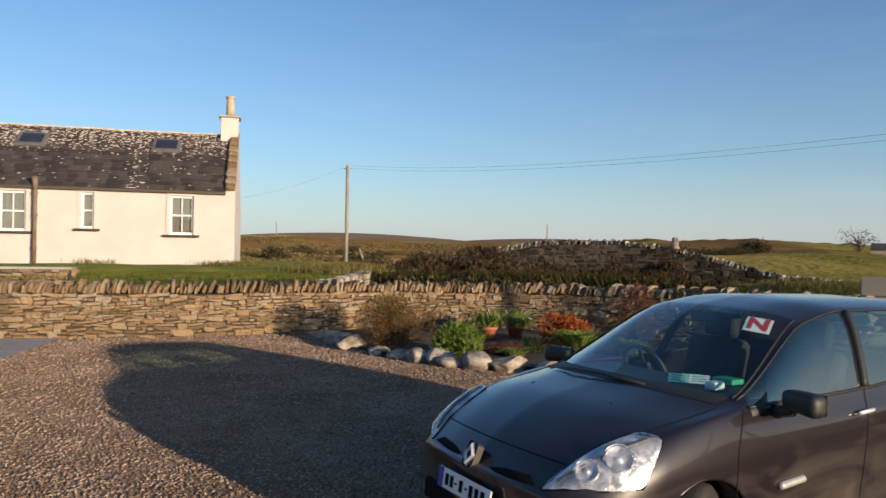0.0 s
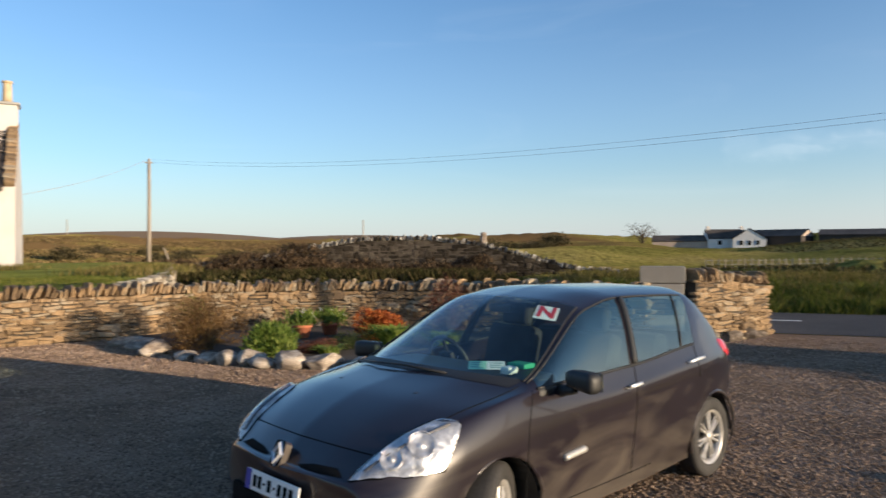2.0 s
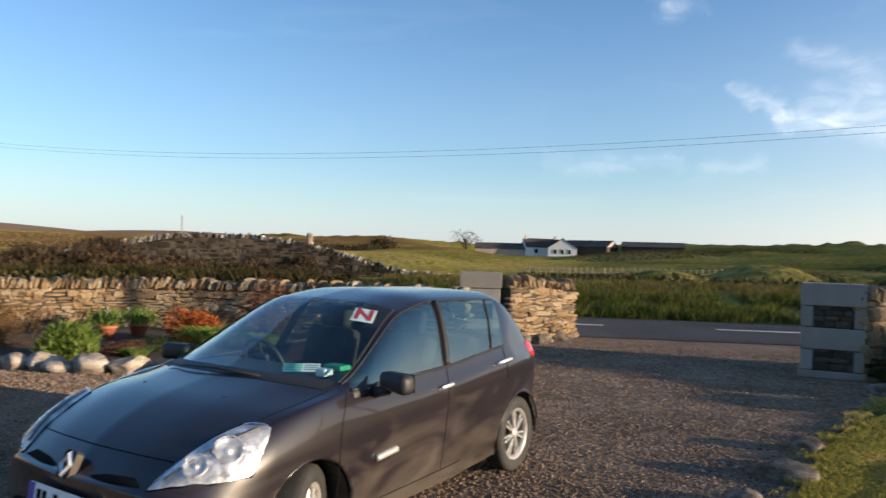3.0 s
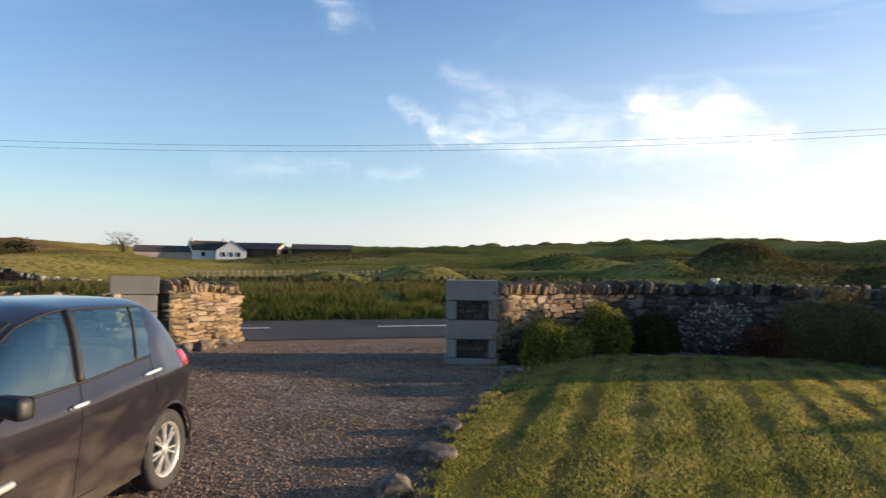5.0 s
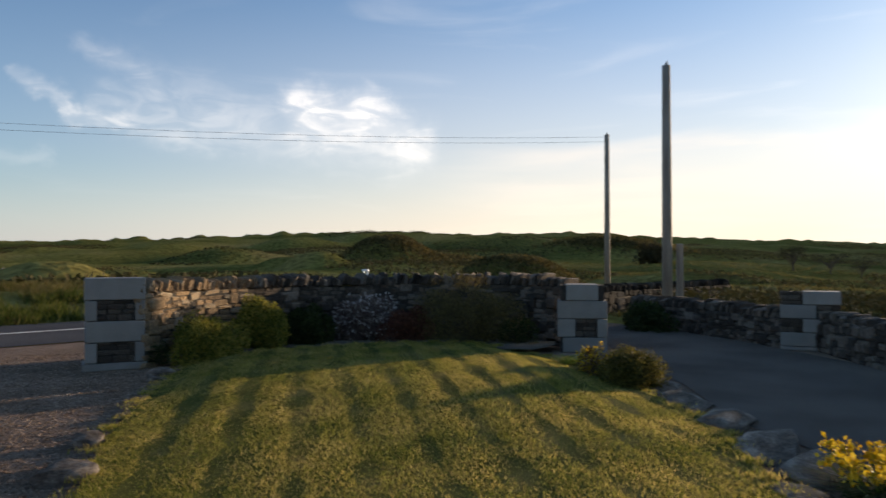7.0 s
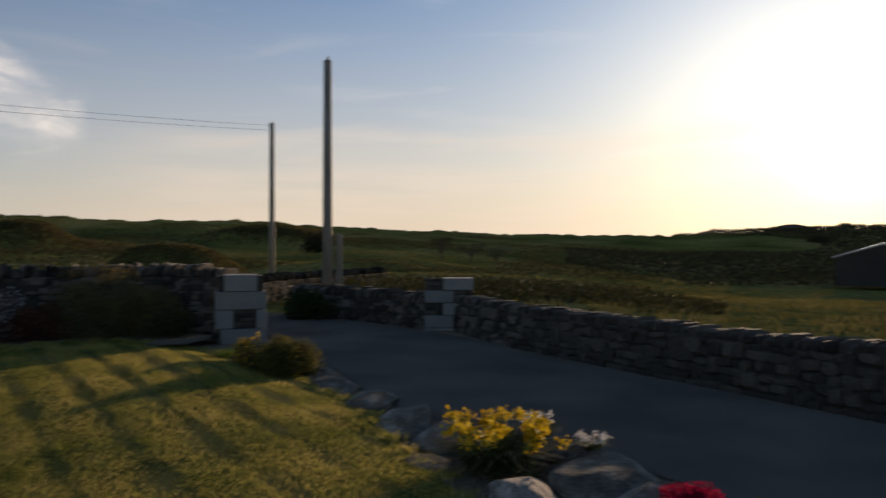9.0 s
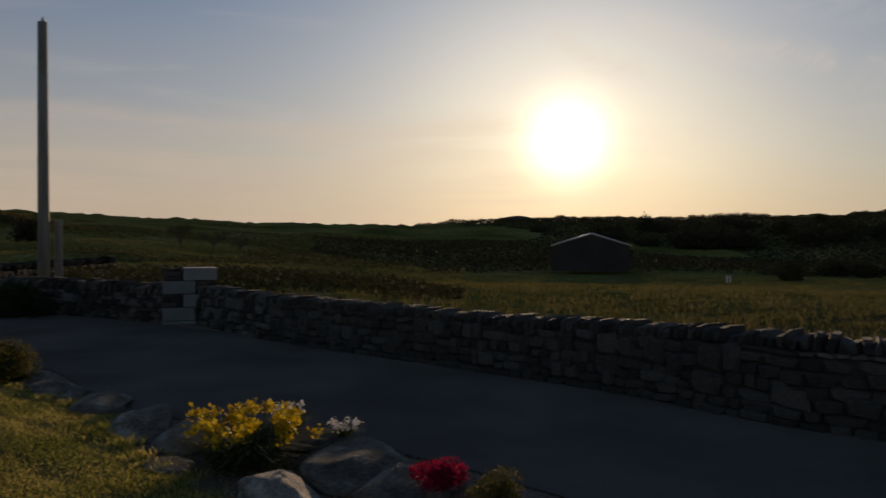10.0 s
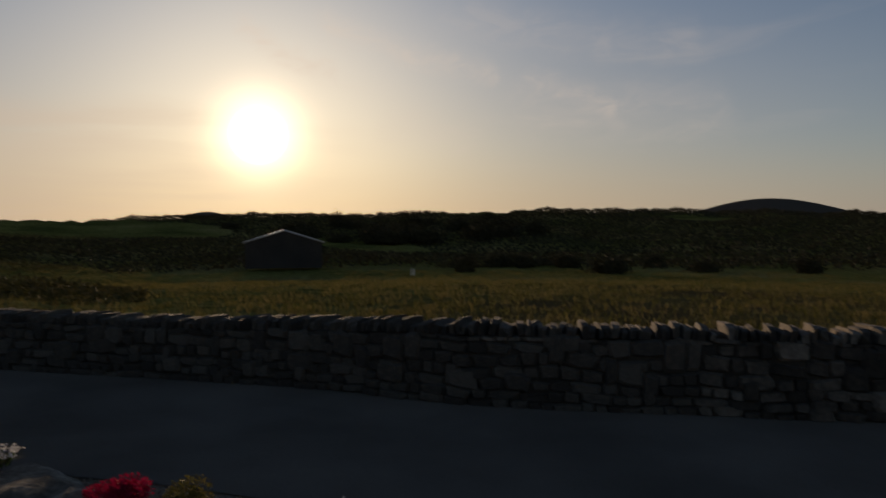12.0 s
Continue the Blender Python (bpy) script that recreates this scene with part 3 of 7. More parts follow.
LAWN = smooth_line([(1.6, 1.2), (3.6, 2.7), (4.9, 3.6), (6.1, 4.25), (7.4, 4.85), (8.8, 5.4), (10.4, 6.0), (11.25, 6.05), (12.2, 5.35), (13.5, 4.0), (14.15, 2.2), (13.7, 0.6), (12.3, -0.3), (10.4, -0.9), (8.6, -1.45), (7.3, -1.6), (6.2, -1.65), (5.0, -1.7), (3.5, -1.3), (2.0, -0.6), (1.6, 1.2)], 0.4)[:-1]


def inside(q, poly):
    """Which of the points q, (n, 2), lie within the outline."""
    L = np.array([p[:2] for p in poly])
    got = np.zeros(len(q), bool)
    for (a, b), (c, d) in zip(L, np.roll(L, -1, 0)):
        cond = (b > q[:, 1]) != (d > q[:, 1])
        got ^= cond & (q[:, 0] < (c - a) * (q[:, 1] - b) / (d - b + 1e-12) + a)
    return got



def lawn_rise(x, y):
    """The lawn swells gently towards its far side; x and y are numbers or arrays."""
    def ease(a, b, v):
        t = np.clip((v - a) / (b - a), 0.0, 1.0)
        return t * t * (3 - 2 * t)
    lane_y = np.interp(x, [5.0, 7.3, 8.6, 10.4, 12.3, 13.6], [-1.7, -1.6, -1.45, -0.9, -0.3, 0.5])
    yard_y = np.interp(x, [4.9, 6.1, 7.4, 8.8, 10.4, 11.3, 12.0], [3.6, 4.25, 4.85, 5.4, 6.0, 6.6, 9.0])
    return 0.14 * ease(5.5, 10.5, x) * ease(0.0, 1.3, y - lane_y) * ease(0.0, 1.2, yard_y - y)


lawn = poly_sheet(LAWN, 0.05, "lawn", M["lawn"], "mown green lawn streaked by low evening sun", "lawn", cell=0.35, relief=0.03)
for v in lawn.data.vertices:
    v.co.z += float(lawn_rise(v.co.x, v.co.y))

stone_wall("wall_north", WALL_N, lambda s: 1.12 + 0.05 * sstep(18, 25, s), 0.5, "dry stone wall of warm brown rubble with slabs on edge", 3, lambda x, y: -9.5 < x < -2.6, (M["stone"], M["stone_far"]), course=(0.035, 0.088), width=(0.09, 0.44))
# sunlit stretch by the pillar in warm stone, shaded rest coloured darker grey
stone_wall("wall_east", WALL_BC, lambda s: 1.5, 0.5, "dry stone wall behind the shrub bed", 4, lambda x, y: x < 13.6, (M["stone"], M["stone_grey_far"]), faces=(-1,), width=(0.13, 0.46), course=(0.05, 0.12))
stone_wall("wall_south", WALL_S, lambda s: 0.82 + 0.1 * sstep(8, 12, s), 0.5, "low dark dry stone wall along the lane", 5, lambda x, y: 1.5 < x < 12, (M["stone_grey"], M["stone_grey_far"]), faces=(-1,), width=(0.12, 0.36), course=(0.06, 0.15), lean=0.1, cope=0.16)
stone_wall("wall_stub", [(8.02, 12.5), (9.2, 12.85), (10.35, 13.45)], lambda s: 1.44 - 0.12 * s / 2.3, 0.5, "sunlit stub of rubble wall beside the gate pillar", 6, lambda x, y: True, (M["stone"], M["stone_far"]), faces=(-1,), width=(0.16, 0.6), course=(0.04, 0.085), lean=0.0)
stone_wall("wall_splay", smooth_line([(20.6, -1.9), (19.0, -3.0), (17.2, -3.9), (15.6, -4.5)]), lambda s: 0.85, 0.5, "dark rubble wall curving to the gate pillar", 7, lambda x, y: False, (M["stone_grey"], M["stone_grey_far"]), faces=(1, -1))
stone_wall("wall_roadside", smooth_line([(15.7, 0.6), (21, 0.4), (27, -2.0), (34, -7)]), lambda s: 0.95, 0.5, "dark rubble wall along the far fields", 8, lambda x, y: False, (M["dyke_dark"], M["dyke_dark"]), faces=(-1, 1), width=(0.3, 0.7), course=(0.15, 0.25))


# ---------------------------------------------------------------- the white cottage
M["slate"] = material("slate", [(0.030, 0.022, 0.018), (0.048, 0.037, 0.03), (0.075, 0.06, 0.05)], 0.75, 0, 1.5, 30, 0.4, 0.006, 0.3, obj=True)
M["slate_far"] = material("slate_far", [(0.030, 0.022, 0.018), (0.048, 0.037, 0.03), (0.075, 0.06, 0.05)], 0.75, 0, 1.5, 30, 0.4, 0.006, 0.3, island=True)
M["skylight"] = material("skylight", [(0.13, 0.125, 0.12), (0.18, 0.17, 0.16)], 0.6, 0.3, 3, 40, 0.2, 0.003, 0.1)
M["lichen"] = material("lichen", [(0.46, 0.39, 0.33), (0.66, 0.58, 0.52)], 0.95, 0, 6, 50, 0.5, 0.006, 0.25)
M["white_frame"] = material("white_frame", [(0.72, 0.72, 0.70), (0.80, 0.80, 0.78)], 0.5, 0, 3, 40, 0.1, 0.002, 0.05)
M["dark_sill"] = material("dark_sill", [(0.04, 0.032, 0.026), (0.07, 0.055, 0.045)], 0.8, 0, 3, 40, 0.3, 0.004, 0.2)
M["pipe"] = material("pipe", [(0.12, 0.075, 0.05), (0.20, 0.14, 0.10)], 0.7, 0, 4, 40, 0.2, 0.003, 0.2)
M["clay_pot"] = material("clay_pot", [(0.42, 0.32, 0.20), (0.55, 0.44, 0.30)], 0.85, 0, 4, 40, 0.2, 0.003, 0.2)
M["curtain"] = material("curtain", [(0.26, 0.25, 0.22), (0.40, 0.385, 0.35)], 0.9, 0, 3, 30, 0.3, 0.01, 0.1, squash=(8, 8, 0.4))


def glass(name, tint, gloss_rough=0.02, ior=1.75, gloss=(1.0, 1.0, 1.0)):
    """A thin pane: clear or tinted, with the gloss that its angle gives it."""
    m = bpy.data.materials.new(name)
    m.use_nodes = True
    n, l = m.node_tree.nodes, m.node_tree.links
    n.remove(n["Principled BSDF"])
    a, g, x, fr, pw, sc = n.new("ShaderNodeBsdfTransparent"), n.new("ShaderNodeBsdfGlossy"), n.new("ShaderNodeMixShader"), n.new("ShaderNodeLayerWeight"), n.new("ShaderNodeMath"), n.new("ShaderNodeMapRange")
    a.inputs["Color"].default_value = (*tint, 1)
    g.inputs["Color"].default_value = (*gloss, 1)
    g.inputs["Roughness"].default_value = gloss_rough
    fr.inputs["Blend"].default_value = 0.5
    pw.operation = "POWER"
    pw.inputs[1].default_value = 4.0
    l.new(fr.outputs["Facing"], pw.inputs[0])
    sc.inputs["To Min"].default_value = ((ior - 1) / (ior + 1)) ** 2
    l.new(pw.outputs[0], sc.inputs["Value"])
    l.new(sc.outputs[0], x.inputs[0])
    l.new(a.outputs[0], x.inputs[1])
    l.new(g.outputs[0], x.inputs[2])
    l.new(x.outputs[0], n["Material Output"].inputs["Surface"])
    return m


M["pane"] = glass("pane", (0.85, 0.86, 0.84))
HOUSE = pose(-7.0, 24.0, 1.2, 0, 0, 14.0)
EAVE, RIDGE, DEEP, LONG = 2.48, 4.72, 6.0, 15.0
cottage = empty("cottage", HOUSE, "white rendered cottage with a mossy slate roof", "house")
WINDOWS = [(-2.02, -1.28, 1.02, 2.28), (-4.64, -4.26, 1.16, 2.3), (-6.95, -6.19, 1.04, 2.28), (-9.9, -9.15, 1.04, 2.28)]


def wall_with_holes(x0, x1, z0, z1, y, thick, holes):
    """Upright slab along x with rectangular openings through it."""
    xs = sorted({x0, x1, *[h[0] for h in holes], *[h[1] for h in holes]})
    zs = sorted({z0, z1, *[h[2] for h in holes], *[h[3] for h in holes]})
    bm = bmesh.new()
    for a, b in zip(xs, xs[1:]):
        for c, d in zip(zs, zs[1:]):
            mx, mz = (a + b) / 2, (c + d) / 2
            if any(h[0] < mx < h[1] and h[2] < mz < h[3] for h in holes):
                continue
            box_bm(b - a, thick, d - c, mx, y + thick / 2, mz, bm=bm)
    bmesh.ops.remove_doubles(bm, verts=bm.verts[:], dist=1e-4)
    return bm


part("wall", wall_with_holes(-LONG, 0, -0.4, EAVE, 0, 0.45, WINDOWS), M["render_wall"], cottage, "white rendered front wall")
for x in (-0.45, -LONG):
    bm = bmesh.new()
    f = [bm.verts.new((x + dx, y, z)) for dx in (0, 0.45) for y, z in ((0.45, -0.4), (0.45, EAVE), (DEEP / 2, RIDGE - 0.05), (DEEP, EAVE), (DEEP, -0.4))]
    bm.faces.new(f[:5])
    bm.faces.new(f[5:][::-1])
    for k in range(5):
        bm.faces.new((f[k], f[k + 5], f[(k + 1) % 5 + 5], f[(k + 1) % 5]))
    bmesh.ops.recalc_face_normals(bm, faces=bm.faces[:])
    part("gable_wall", bm, M["render_wall"], cottage, "white rendered gable wall")
part("back_wall", box_bm(LONG, 0.45, EAVE + 0.4, -LONG / 2, DEEP + 0.225, (EAVE - 0.4) / 2), M["render_wall"], cottage)

rng = random.Random(21)
run = math.hypot(DEEP / 2 + 0.12, RIDGE - EAVE + 0.06)
pitch = math.atan2(RIDGE - EAVE + 0.06, DEEP / 2 + 0.12)
bm = bmesh.new()
vs = [(-LONG, -0.12, EAVE - 0.02), (-0.30, -0.12, EAVE - 0.02), (-0.30, DEEP / 2, RIDGE), (-LONG, DEEP / 2, RIDGE), (-0.30, DEEP + 0.12, EAVE - 0.02), (-LONG, DEEP + 0.12, EAVE - 0.02)]
low = [bm.verts.new(v) for v in vs]
high = [bm.verts.new((x, y, z - 0.10)) for x, y, z in vs]
for a in ((0, 1, 2, 3), (3, 2, 4, 5)):
    bm.faces.new([low[k] for k in a])
    bm.faces.new([high[k] for k in a][::-1])
for a, b in ((0, 1), (1, 2), (2, 4), (4, 5), (5, 3), (3, 0)):
    bm.faces.new((low[a], high[a], high[b], low[b]))
roof = part("roof", bm, M["slate"], cottage, "dark slate roof with pale lichen")
# slates laid in courses on the front slope, the nearest ones singly
slate_me = []
for k in range(5):
    b_ = box_bm(1, 1, 1)
    for v in b_.verts:
        v.co += Vector((rng.uniform(-0.03, 0.03), rng.uniform(-0.04, 0.04), rng.uniform(-0.1, 0.1)))
    me = bpy.data.meshes.new("slate")
    b_.to_mesh(me)
    b_.free()
    me.materials.append(M["slate"])
    slate_me.append(me)
heap, count = Heap(), 0
arr = {me: mesh_arrays(me) for me in slate_me}
rows_ = 15
patches = []
for r in range(rows_):
    d = (r + 0.5) * run / rows_
    x = -0.32 - (0.12 if r % 2 else 0)
    while x > -LONG + 0.2:
        w_ = rng.uniform(0.24, 0.36)
        mm = Matrix.Translation((x - w_ / 2, -0.12 + d * math.cos(pitch), EAVE - 0.02 + d * math.sin(pitch) + 0.012)) @ Matrix.Rotation(pitch - 0.035, 4, "X") @ Matrix.Rotation(rng.uniform(-0.012, 0.012), 4, "Z") @ Matrix.Diagonal((w_ * 0.97, run / rows_ * 1.25, 0.016, 1))
        me = rng.choice(slate_me)
        if x > -6.5 and count < 300:
            ob = new("slate", me)
            ob.parent = roof
            ob.matrix_local = mm
            count += 1
        else:
            heap.add(*arr[me], mm)
        chance = 0.85 * sstep(0.48, 0.85, d / run) + 0.035 + (0.22 if -3.3 < x < -2.7 else 0)
        for _ in range(12):
            if rng.random() < chance * 0.9:
                patches.append(mm @ Matrix.Translation((rng.uniform(-0.4, 0.4), rng.uniform(-0.45, 0.3), 0.75)) @ Matrix.Diagonal((rng.uniform(0.12, 0.6), rng.uniform(0.09, 0.3), 1, 1)))
        x -= w_
ob = new("slates", heap.mesh("slates", M["slate_far"]))
ob.parent = roof
tagged(ob, kind="stuff")
heap = Heap()
for mm in patches:
    n = 8
    vs = [(rng.uniform(0.14, 0.5) * math.cos(6.283 * k / n), rng.uniform(0.12, 0.42) * math.sin(6.283 * k / n), 0) for k in range(n)]
    vs += [(x * 0.8, y * 0.8, 0.5) for x, y, z in vs]
    heap.add(vs, [tuple(range(n, 2 * n))] + [(k, (k + 1) % n, n + (k + 1) % n, n + k) for k in range(n)], mm)
ob = new("lichen", heap.mesh("lichen", M["lichen"]))
ob.parent = roof
tagged(ob, "pale lichen crust on the slates", kind="stuff")
for k in range(34):
    x = -0.5 - k * 0.43
    bm = box_bm(0.42, 0.3, 0.06, x, DEEP / 2, RIDGE + 0.035 + rng.uniform(-0.012, 0.012), 0.02)
    part("ridge_tile", bm, M["lichen"], roof)
# the raised gable edge in stone, chimney and pot
for k in range(16):
    d = (k + 0.5) * run / 16
    me = stone_mesh(rng, "skew", M["stone"], 0.1)
    bm = bmesh.new()
    bm.from_mesh(me)
    part("skew_stone", bm, M["stone"], roof, m=Matrix.Translation((-0.15, -0.1 + d * math.cos(pitch), EAVE + 0.06 + d * math.sin(pitch))) @ Matrix.Rotation(pitch, 4, "X") @ Matrix.Diagonal((0.33, run / 16 * 0.98, 0.2, 1)))
chimney = part("chimney", box_bm(0.62, 0.75, 1.25, -0.33, DEEP / 2, RIDGE + 0.02, 0.015), M["render_wall"], cottage, "white rendered chimney stack")
part("chimney_cap", box_bm(0.76, 0.9, 0.09, -0.33, DEEP / 2, RIDGE + 0.685, 0.02), M["concrete"], chimney)
bm = cyl_bm(0.16, 0.13, 0.72, 14, Matrix.Translation((-0.33, DEEP / 2, RIDGE + 0.73)))
cyl_bm(0.165, 0.165, 0.07, 14, Matrix.Translation((-0.33, DEEP / 2, RIDGE + 1.40)), bm)
part("chimney_pot", bm, M["clay_pot"], chimney, "buff clay chimney pot", True)
for x0, x1, z0, z1 in WINDOWS:
    narrow = x1 - x0 < 0.6
    win = part("window", box_bm(x1 - x0, 0.06, 0.07, (x0 + x1) / 2, 0.10, z1 - 0.035), M["white_frame"], cottage, "white sash window")
    for bx in ((x0 + 0.035, 0.07, z0, z1 - 0.07), (x1 - 0.035, 0.07, z0, z1 - 0.07)):
        part("window_frame", box_bm(bx[1], 0.06, bx[3] - bx[2], bx[0], 0.10, (bx[2] + bx[3]) / 2), M["white_frame"], win)
    part("window_frame", box_bm(x1 - x0 - 0.14, 0.06, 0.08, (x0 + x1) / 2, 0.10, z0 + 0.04), M["white_frame"], win)
    zm = (z0 + z1) / 2
    part("meeting_rail", box_bm(x1 - x0 - 0.14, 0.05, 0.05, (x0 + x1) / 2, 0.10, zm), M["white_frame"], win)
    if not narrow:
        for a, b in ((z0 + 0.08, zm - 0.025), (zm + 0.025, z1 - 0.07)):
            part("glazing_bar", box_bm(0.03, 0.04, b - a, (x0 + x1) / 2, 0.10, (a + b) / 2), M["white_frame"], win)
    for a, b in ((z0 + 0.08, zm - 0.025), (zm + 0.025, z1 - 0.07)):
        spans = [(x0 + 0.07, x1 - 0.07)] if narrow else [(x0 + 0.07, (x0 + x1) / 2 - 0.015), ((x0 + x1) / 2 + 0.015, x1 - 0.07)]
        for c, d in spans:
            part("pane", box_bm(d - c, 0.006, b - a, (c + d) / 2, 0.105, (a + b) / 2), M["pane"], win)
    # plain raised surround
    for bx, bz, cx, cz in ((0.10, z1 - z0 + 0.2, x0 - 0.05, (z0 + z1) / 2), (0.10, z1 - z0 + 0.2, x1 + 0.05, (z0 + z1) / 2)):
        part("surround", box_bm(bx, 0.03, bz - 0.2, cx, -0.015, cz), M["render_wall"], win)
    part("surround", box_bm(x1 - x0 + 0.2, 0.03, 0.1, (x0 + x1) / 2, -0.015, z1 + 0.05), M["render_wall"], win)
    part("window_sill", box_bm(x1 - x0 + 0.36, 0.2, 0.07, (x0 + x1) / 2, -0.04, z0 - 0.04, 0.01), M["dark_sill"], win)
    part("curtain", box_bm(x1 - x0 - 0.1, 0.03, z1 - z0 - 0.1, (x0 + x1) / 2, 0.20, (z0 + z1) / 2), M["curtain"], win)
    part("reveal", box_bm(x1 - x0 + 0.3, 0.05, z1 - z0 + 0.3, (x0 + x1) / 2, 0.48, (z0 + z1) / 2), M["core"], win)
vs, fs = tube([(-5.9, -0.16, -0.1), (-5.9, -0.16, 1.2), (-5.9, -0.16, EAVE - 0.1), (-5.9, -0.22, EAVE + 0.25)], [0.06, 0.06, 0.065, 0.10], 10)
pipe = part("downpipe", mesh_of("downpipe", vs, fs, M["pipe"], True), None, cottage, "brown cast iron downpipe with a hopper")
for z in (0.5, 1.5, 2.2):
    part("bracket", cyl_bm(0.085, 0.085, 0.06, 10, Matrix.Translation((-5.9, -0.16, z))), M["pipe"], pipe)
for x in (-2.4, -6.65):
    d = run * 0.72
    sl = Matrix.Translation((x, -0.12 + d * math.cos(pitch), EAVE - 0.02 + d * math.sin(pitch) + 0.04)) @ Matrix.Rotation(pitch, 4, "X")
    light = part("skylight", box_bm(0.92, 0.86, 0.12, 0, 0, 0, 0.015), M["skylight"], cottage, "grey framed roof light", m=sl)
    part("blind", box_bm(0.70, 0.60, 0.006, 0, 0.02, 0.0635), M["dark_sill"], light)
    part("pane", box_bm(0.68, 0.58, 0.008, 0, 0.02, 0.074), M["pane"], light)
part("fascia", box_bm(LONG - 0.4, 0.03, 0.07, -LONG / 2 - 0.1, -0.06, EAVE - 0.10), M["dark_sill"], cottage)

# raised grass round the cottage, kept by the yard wall and a pale bank of stones


def terrace(u, v):
    edge_x = -3.55 + 0.95 * sstep(0.0, 0.22, v) - 1.2 * sstep(0.22, 0.7, v)
    x = -32 + u * (32 + edge_x)
    s = max(-16.0, min(-1.6, x))
    y0 = np.interp(s, [p[0] for p in WALL_N if p[0] < 1], [p[1] for p in WALL_N if p[0] < 1]) + 0.22
    y = y0 + v * 22
    z = 0.93 + 0.32 * sstep(0, 7, y - y0) + 0.04 * noise.noise(Vector((x * 0.6, y * 0.6, 5)))
    return (x, y, z)


vs, fs = grid(120, 44, terrace)
thing("house_lawn", vs, fs, M["terrace"], "raised rough grass around the white cottage", "lawn", "", "structure", True)


# ---------------------------------------------------------------- gate pillars of pale blocks and rubble panels
def pillar(name, corner, ux, w, depth, layers, label):
    """layers, from the ground up: (height, kind, shrink, shift); kind b: one block, p and c: side blocks round a rubble panel, q and r: block beside rubble."""
    u = Vector((*ux, 0)).normalized()
    ang = math.atan2(u.y, u.x)
    e = empty(name, Matrix.Translation((*corner, 0)) @ Matrix.Rotation(ang, 4, "Z"), label, "gate pillar", "gate pillars")
    rng = random.Random(len(name) + int(corner[0] * 10))
    z = 0.0
    part("core", box_bm(w - 0.12, depth - 0.12, sum(l[0] for l in layers) - 0.02, w / 2, depth / 2, sum(l[0] for l in layers) / 2 - 0.012), M["core"], e)
    for h, kind, shrink, shift in layers:
        a, b = shrink / 2 + shift, w - shrink / 2 + shift
        if kind == "b":
            part("block", box_bm(b - a, depth, h - 0.012, (a + b) / 2, depth / 2, z + h / 2, 0.012), M["block"], e)
        else:
            left = {"p": 0.18, "c": 0.36 * w, "q": 0.6 * w, "r": 0.0}[kind]
            right = {"p": 0.15, "c": 0.2 * w, "q": 0.0, "r": 0.62 * w}[kind]
            if left:
                part("block", box_bm(left, depth, h - 0.012, a + left / 2, depth / 2, z + h / 2, 0.012), M["block"], e)
            if right:
                part("block", box_bm(right, depth, h - 0.012, b - right / 2, depth / 2, z + h / 2, 0.012), M["block"], e)
            zz = z
            while zz < z + h - 0.03:
                ch = min(rng.uniform(0.07, 0.13), z + h - zz)
                x = a + left
                while x < b - right - 0.03:
                    ww = min(rng.uniform(0.13, 0.3), b - right - x)
                    bm = bmesh.new()
                    bm.from_mesh(stone_mesh(rng, "stone", M["stone_grey"]))
                    part("stone", bm, M["stone_grey"], e, m=Matrix.Translation((x + ww / 2, 0.09, zz + ch / 2)) @ Matrix.Diagonal((ww * 0.95, 0.12, ch * 0.92, 1)))
                    x += ww
                zz += ch
        z += h
    return e


pillar("gate_pillar", (7.2, 12.85), (0.86, -0.5), 0.80, 0.5, [(0.20, "b", 0, 0), (0.32, "b", 0, 0), (0.30, "p", 0, 0), (0.31, "b", 0, 0), (0.34, "b", -0.05, 0)], "pale block gate pillar joined to stone walling")
pillar("gate_pillar", (10.52, 7.62), (0.58, -0.82), 0.90, 0.55, [(0.13, "b", -0.08, 0), (0.33, "p", 0, 0), (0.35, "b", 0, 0), (0.34, "p", 0, 0), (0.37, "b", -0.02, 0)], "pale block gate pillar with rubble panels")
pillar("gate_pillar", (14.28, 0.16), (0.02, -1.0), 0.95, 0.7, [(0.30, "b", 0.1, 0.05), (0.36, "c", 0, 0), (0.35, "b", 0, 0.0), (0.32, "b", 0.34, 0.0)], "stacked pale block gate pillar at the lane")
pillar("gate_pillar", (15.42, -4.22), (-0.28, -0.96), 1.08, 0.6, [(0.08, "b", 0, 0), (0.28, "q", 0, 0), (0.27, "r", 0, 0), (0.28, "q", 0, 0), (0.27, "r", 0, 0)], "pale block gate pillar quoined with dark rubble")


# ---------------------------------------------------------------- the parked car
M["paint"] = material("paint", [(0.0125, 0.0088, 0.0122), (0.018, 0.0128, 0.0165)], 0.36, 0.1, 2, 300, 0.0, 0.0005, 0.15, coat=0.9, spec=0.3)
M["paint"].node_tree.nodes["Principled BSDF"].inputs["Coat IOR"].default_value = 1.42
pn, pl = M["paint"].node_tree.nodes, M["paint"].node_tree.links
pb = pn["Principled BSDF"]
p_co, p_sep, p_ns, p_rg, p_mx, p_ad = pn.new("ShaderNodeTexCoord"), pn.new("ShaderNodeSeparateXYZ"), pn.new("ShaderNodeTexNoise"), pn.new("ShaderNodeMapRange"), pn.new("ShaderNodeMix"), pn.new("ShaderNodeMath")
p_ns.inputs["Scale"].default_value, p_ns.inputs["Detail"].default_value, p_ns.inputs["Distortion"].default_value = 1.3, 7, 1.6
p_mp = pn.new("ShaderNodeMapping")
p_mp.inputs["Scale"].default_value = (1.0, 1.0, 3.0)
pl.new(p_co.outputs["Object"], p_mp.inputs["Vector"])
pl.new(p_mp.outputs[0], p_ns.inputs["Vector"])
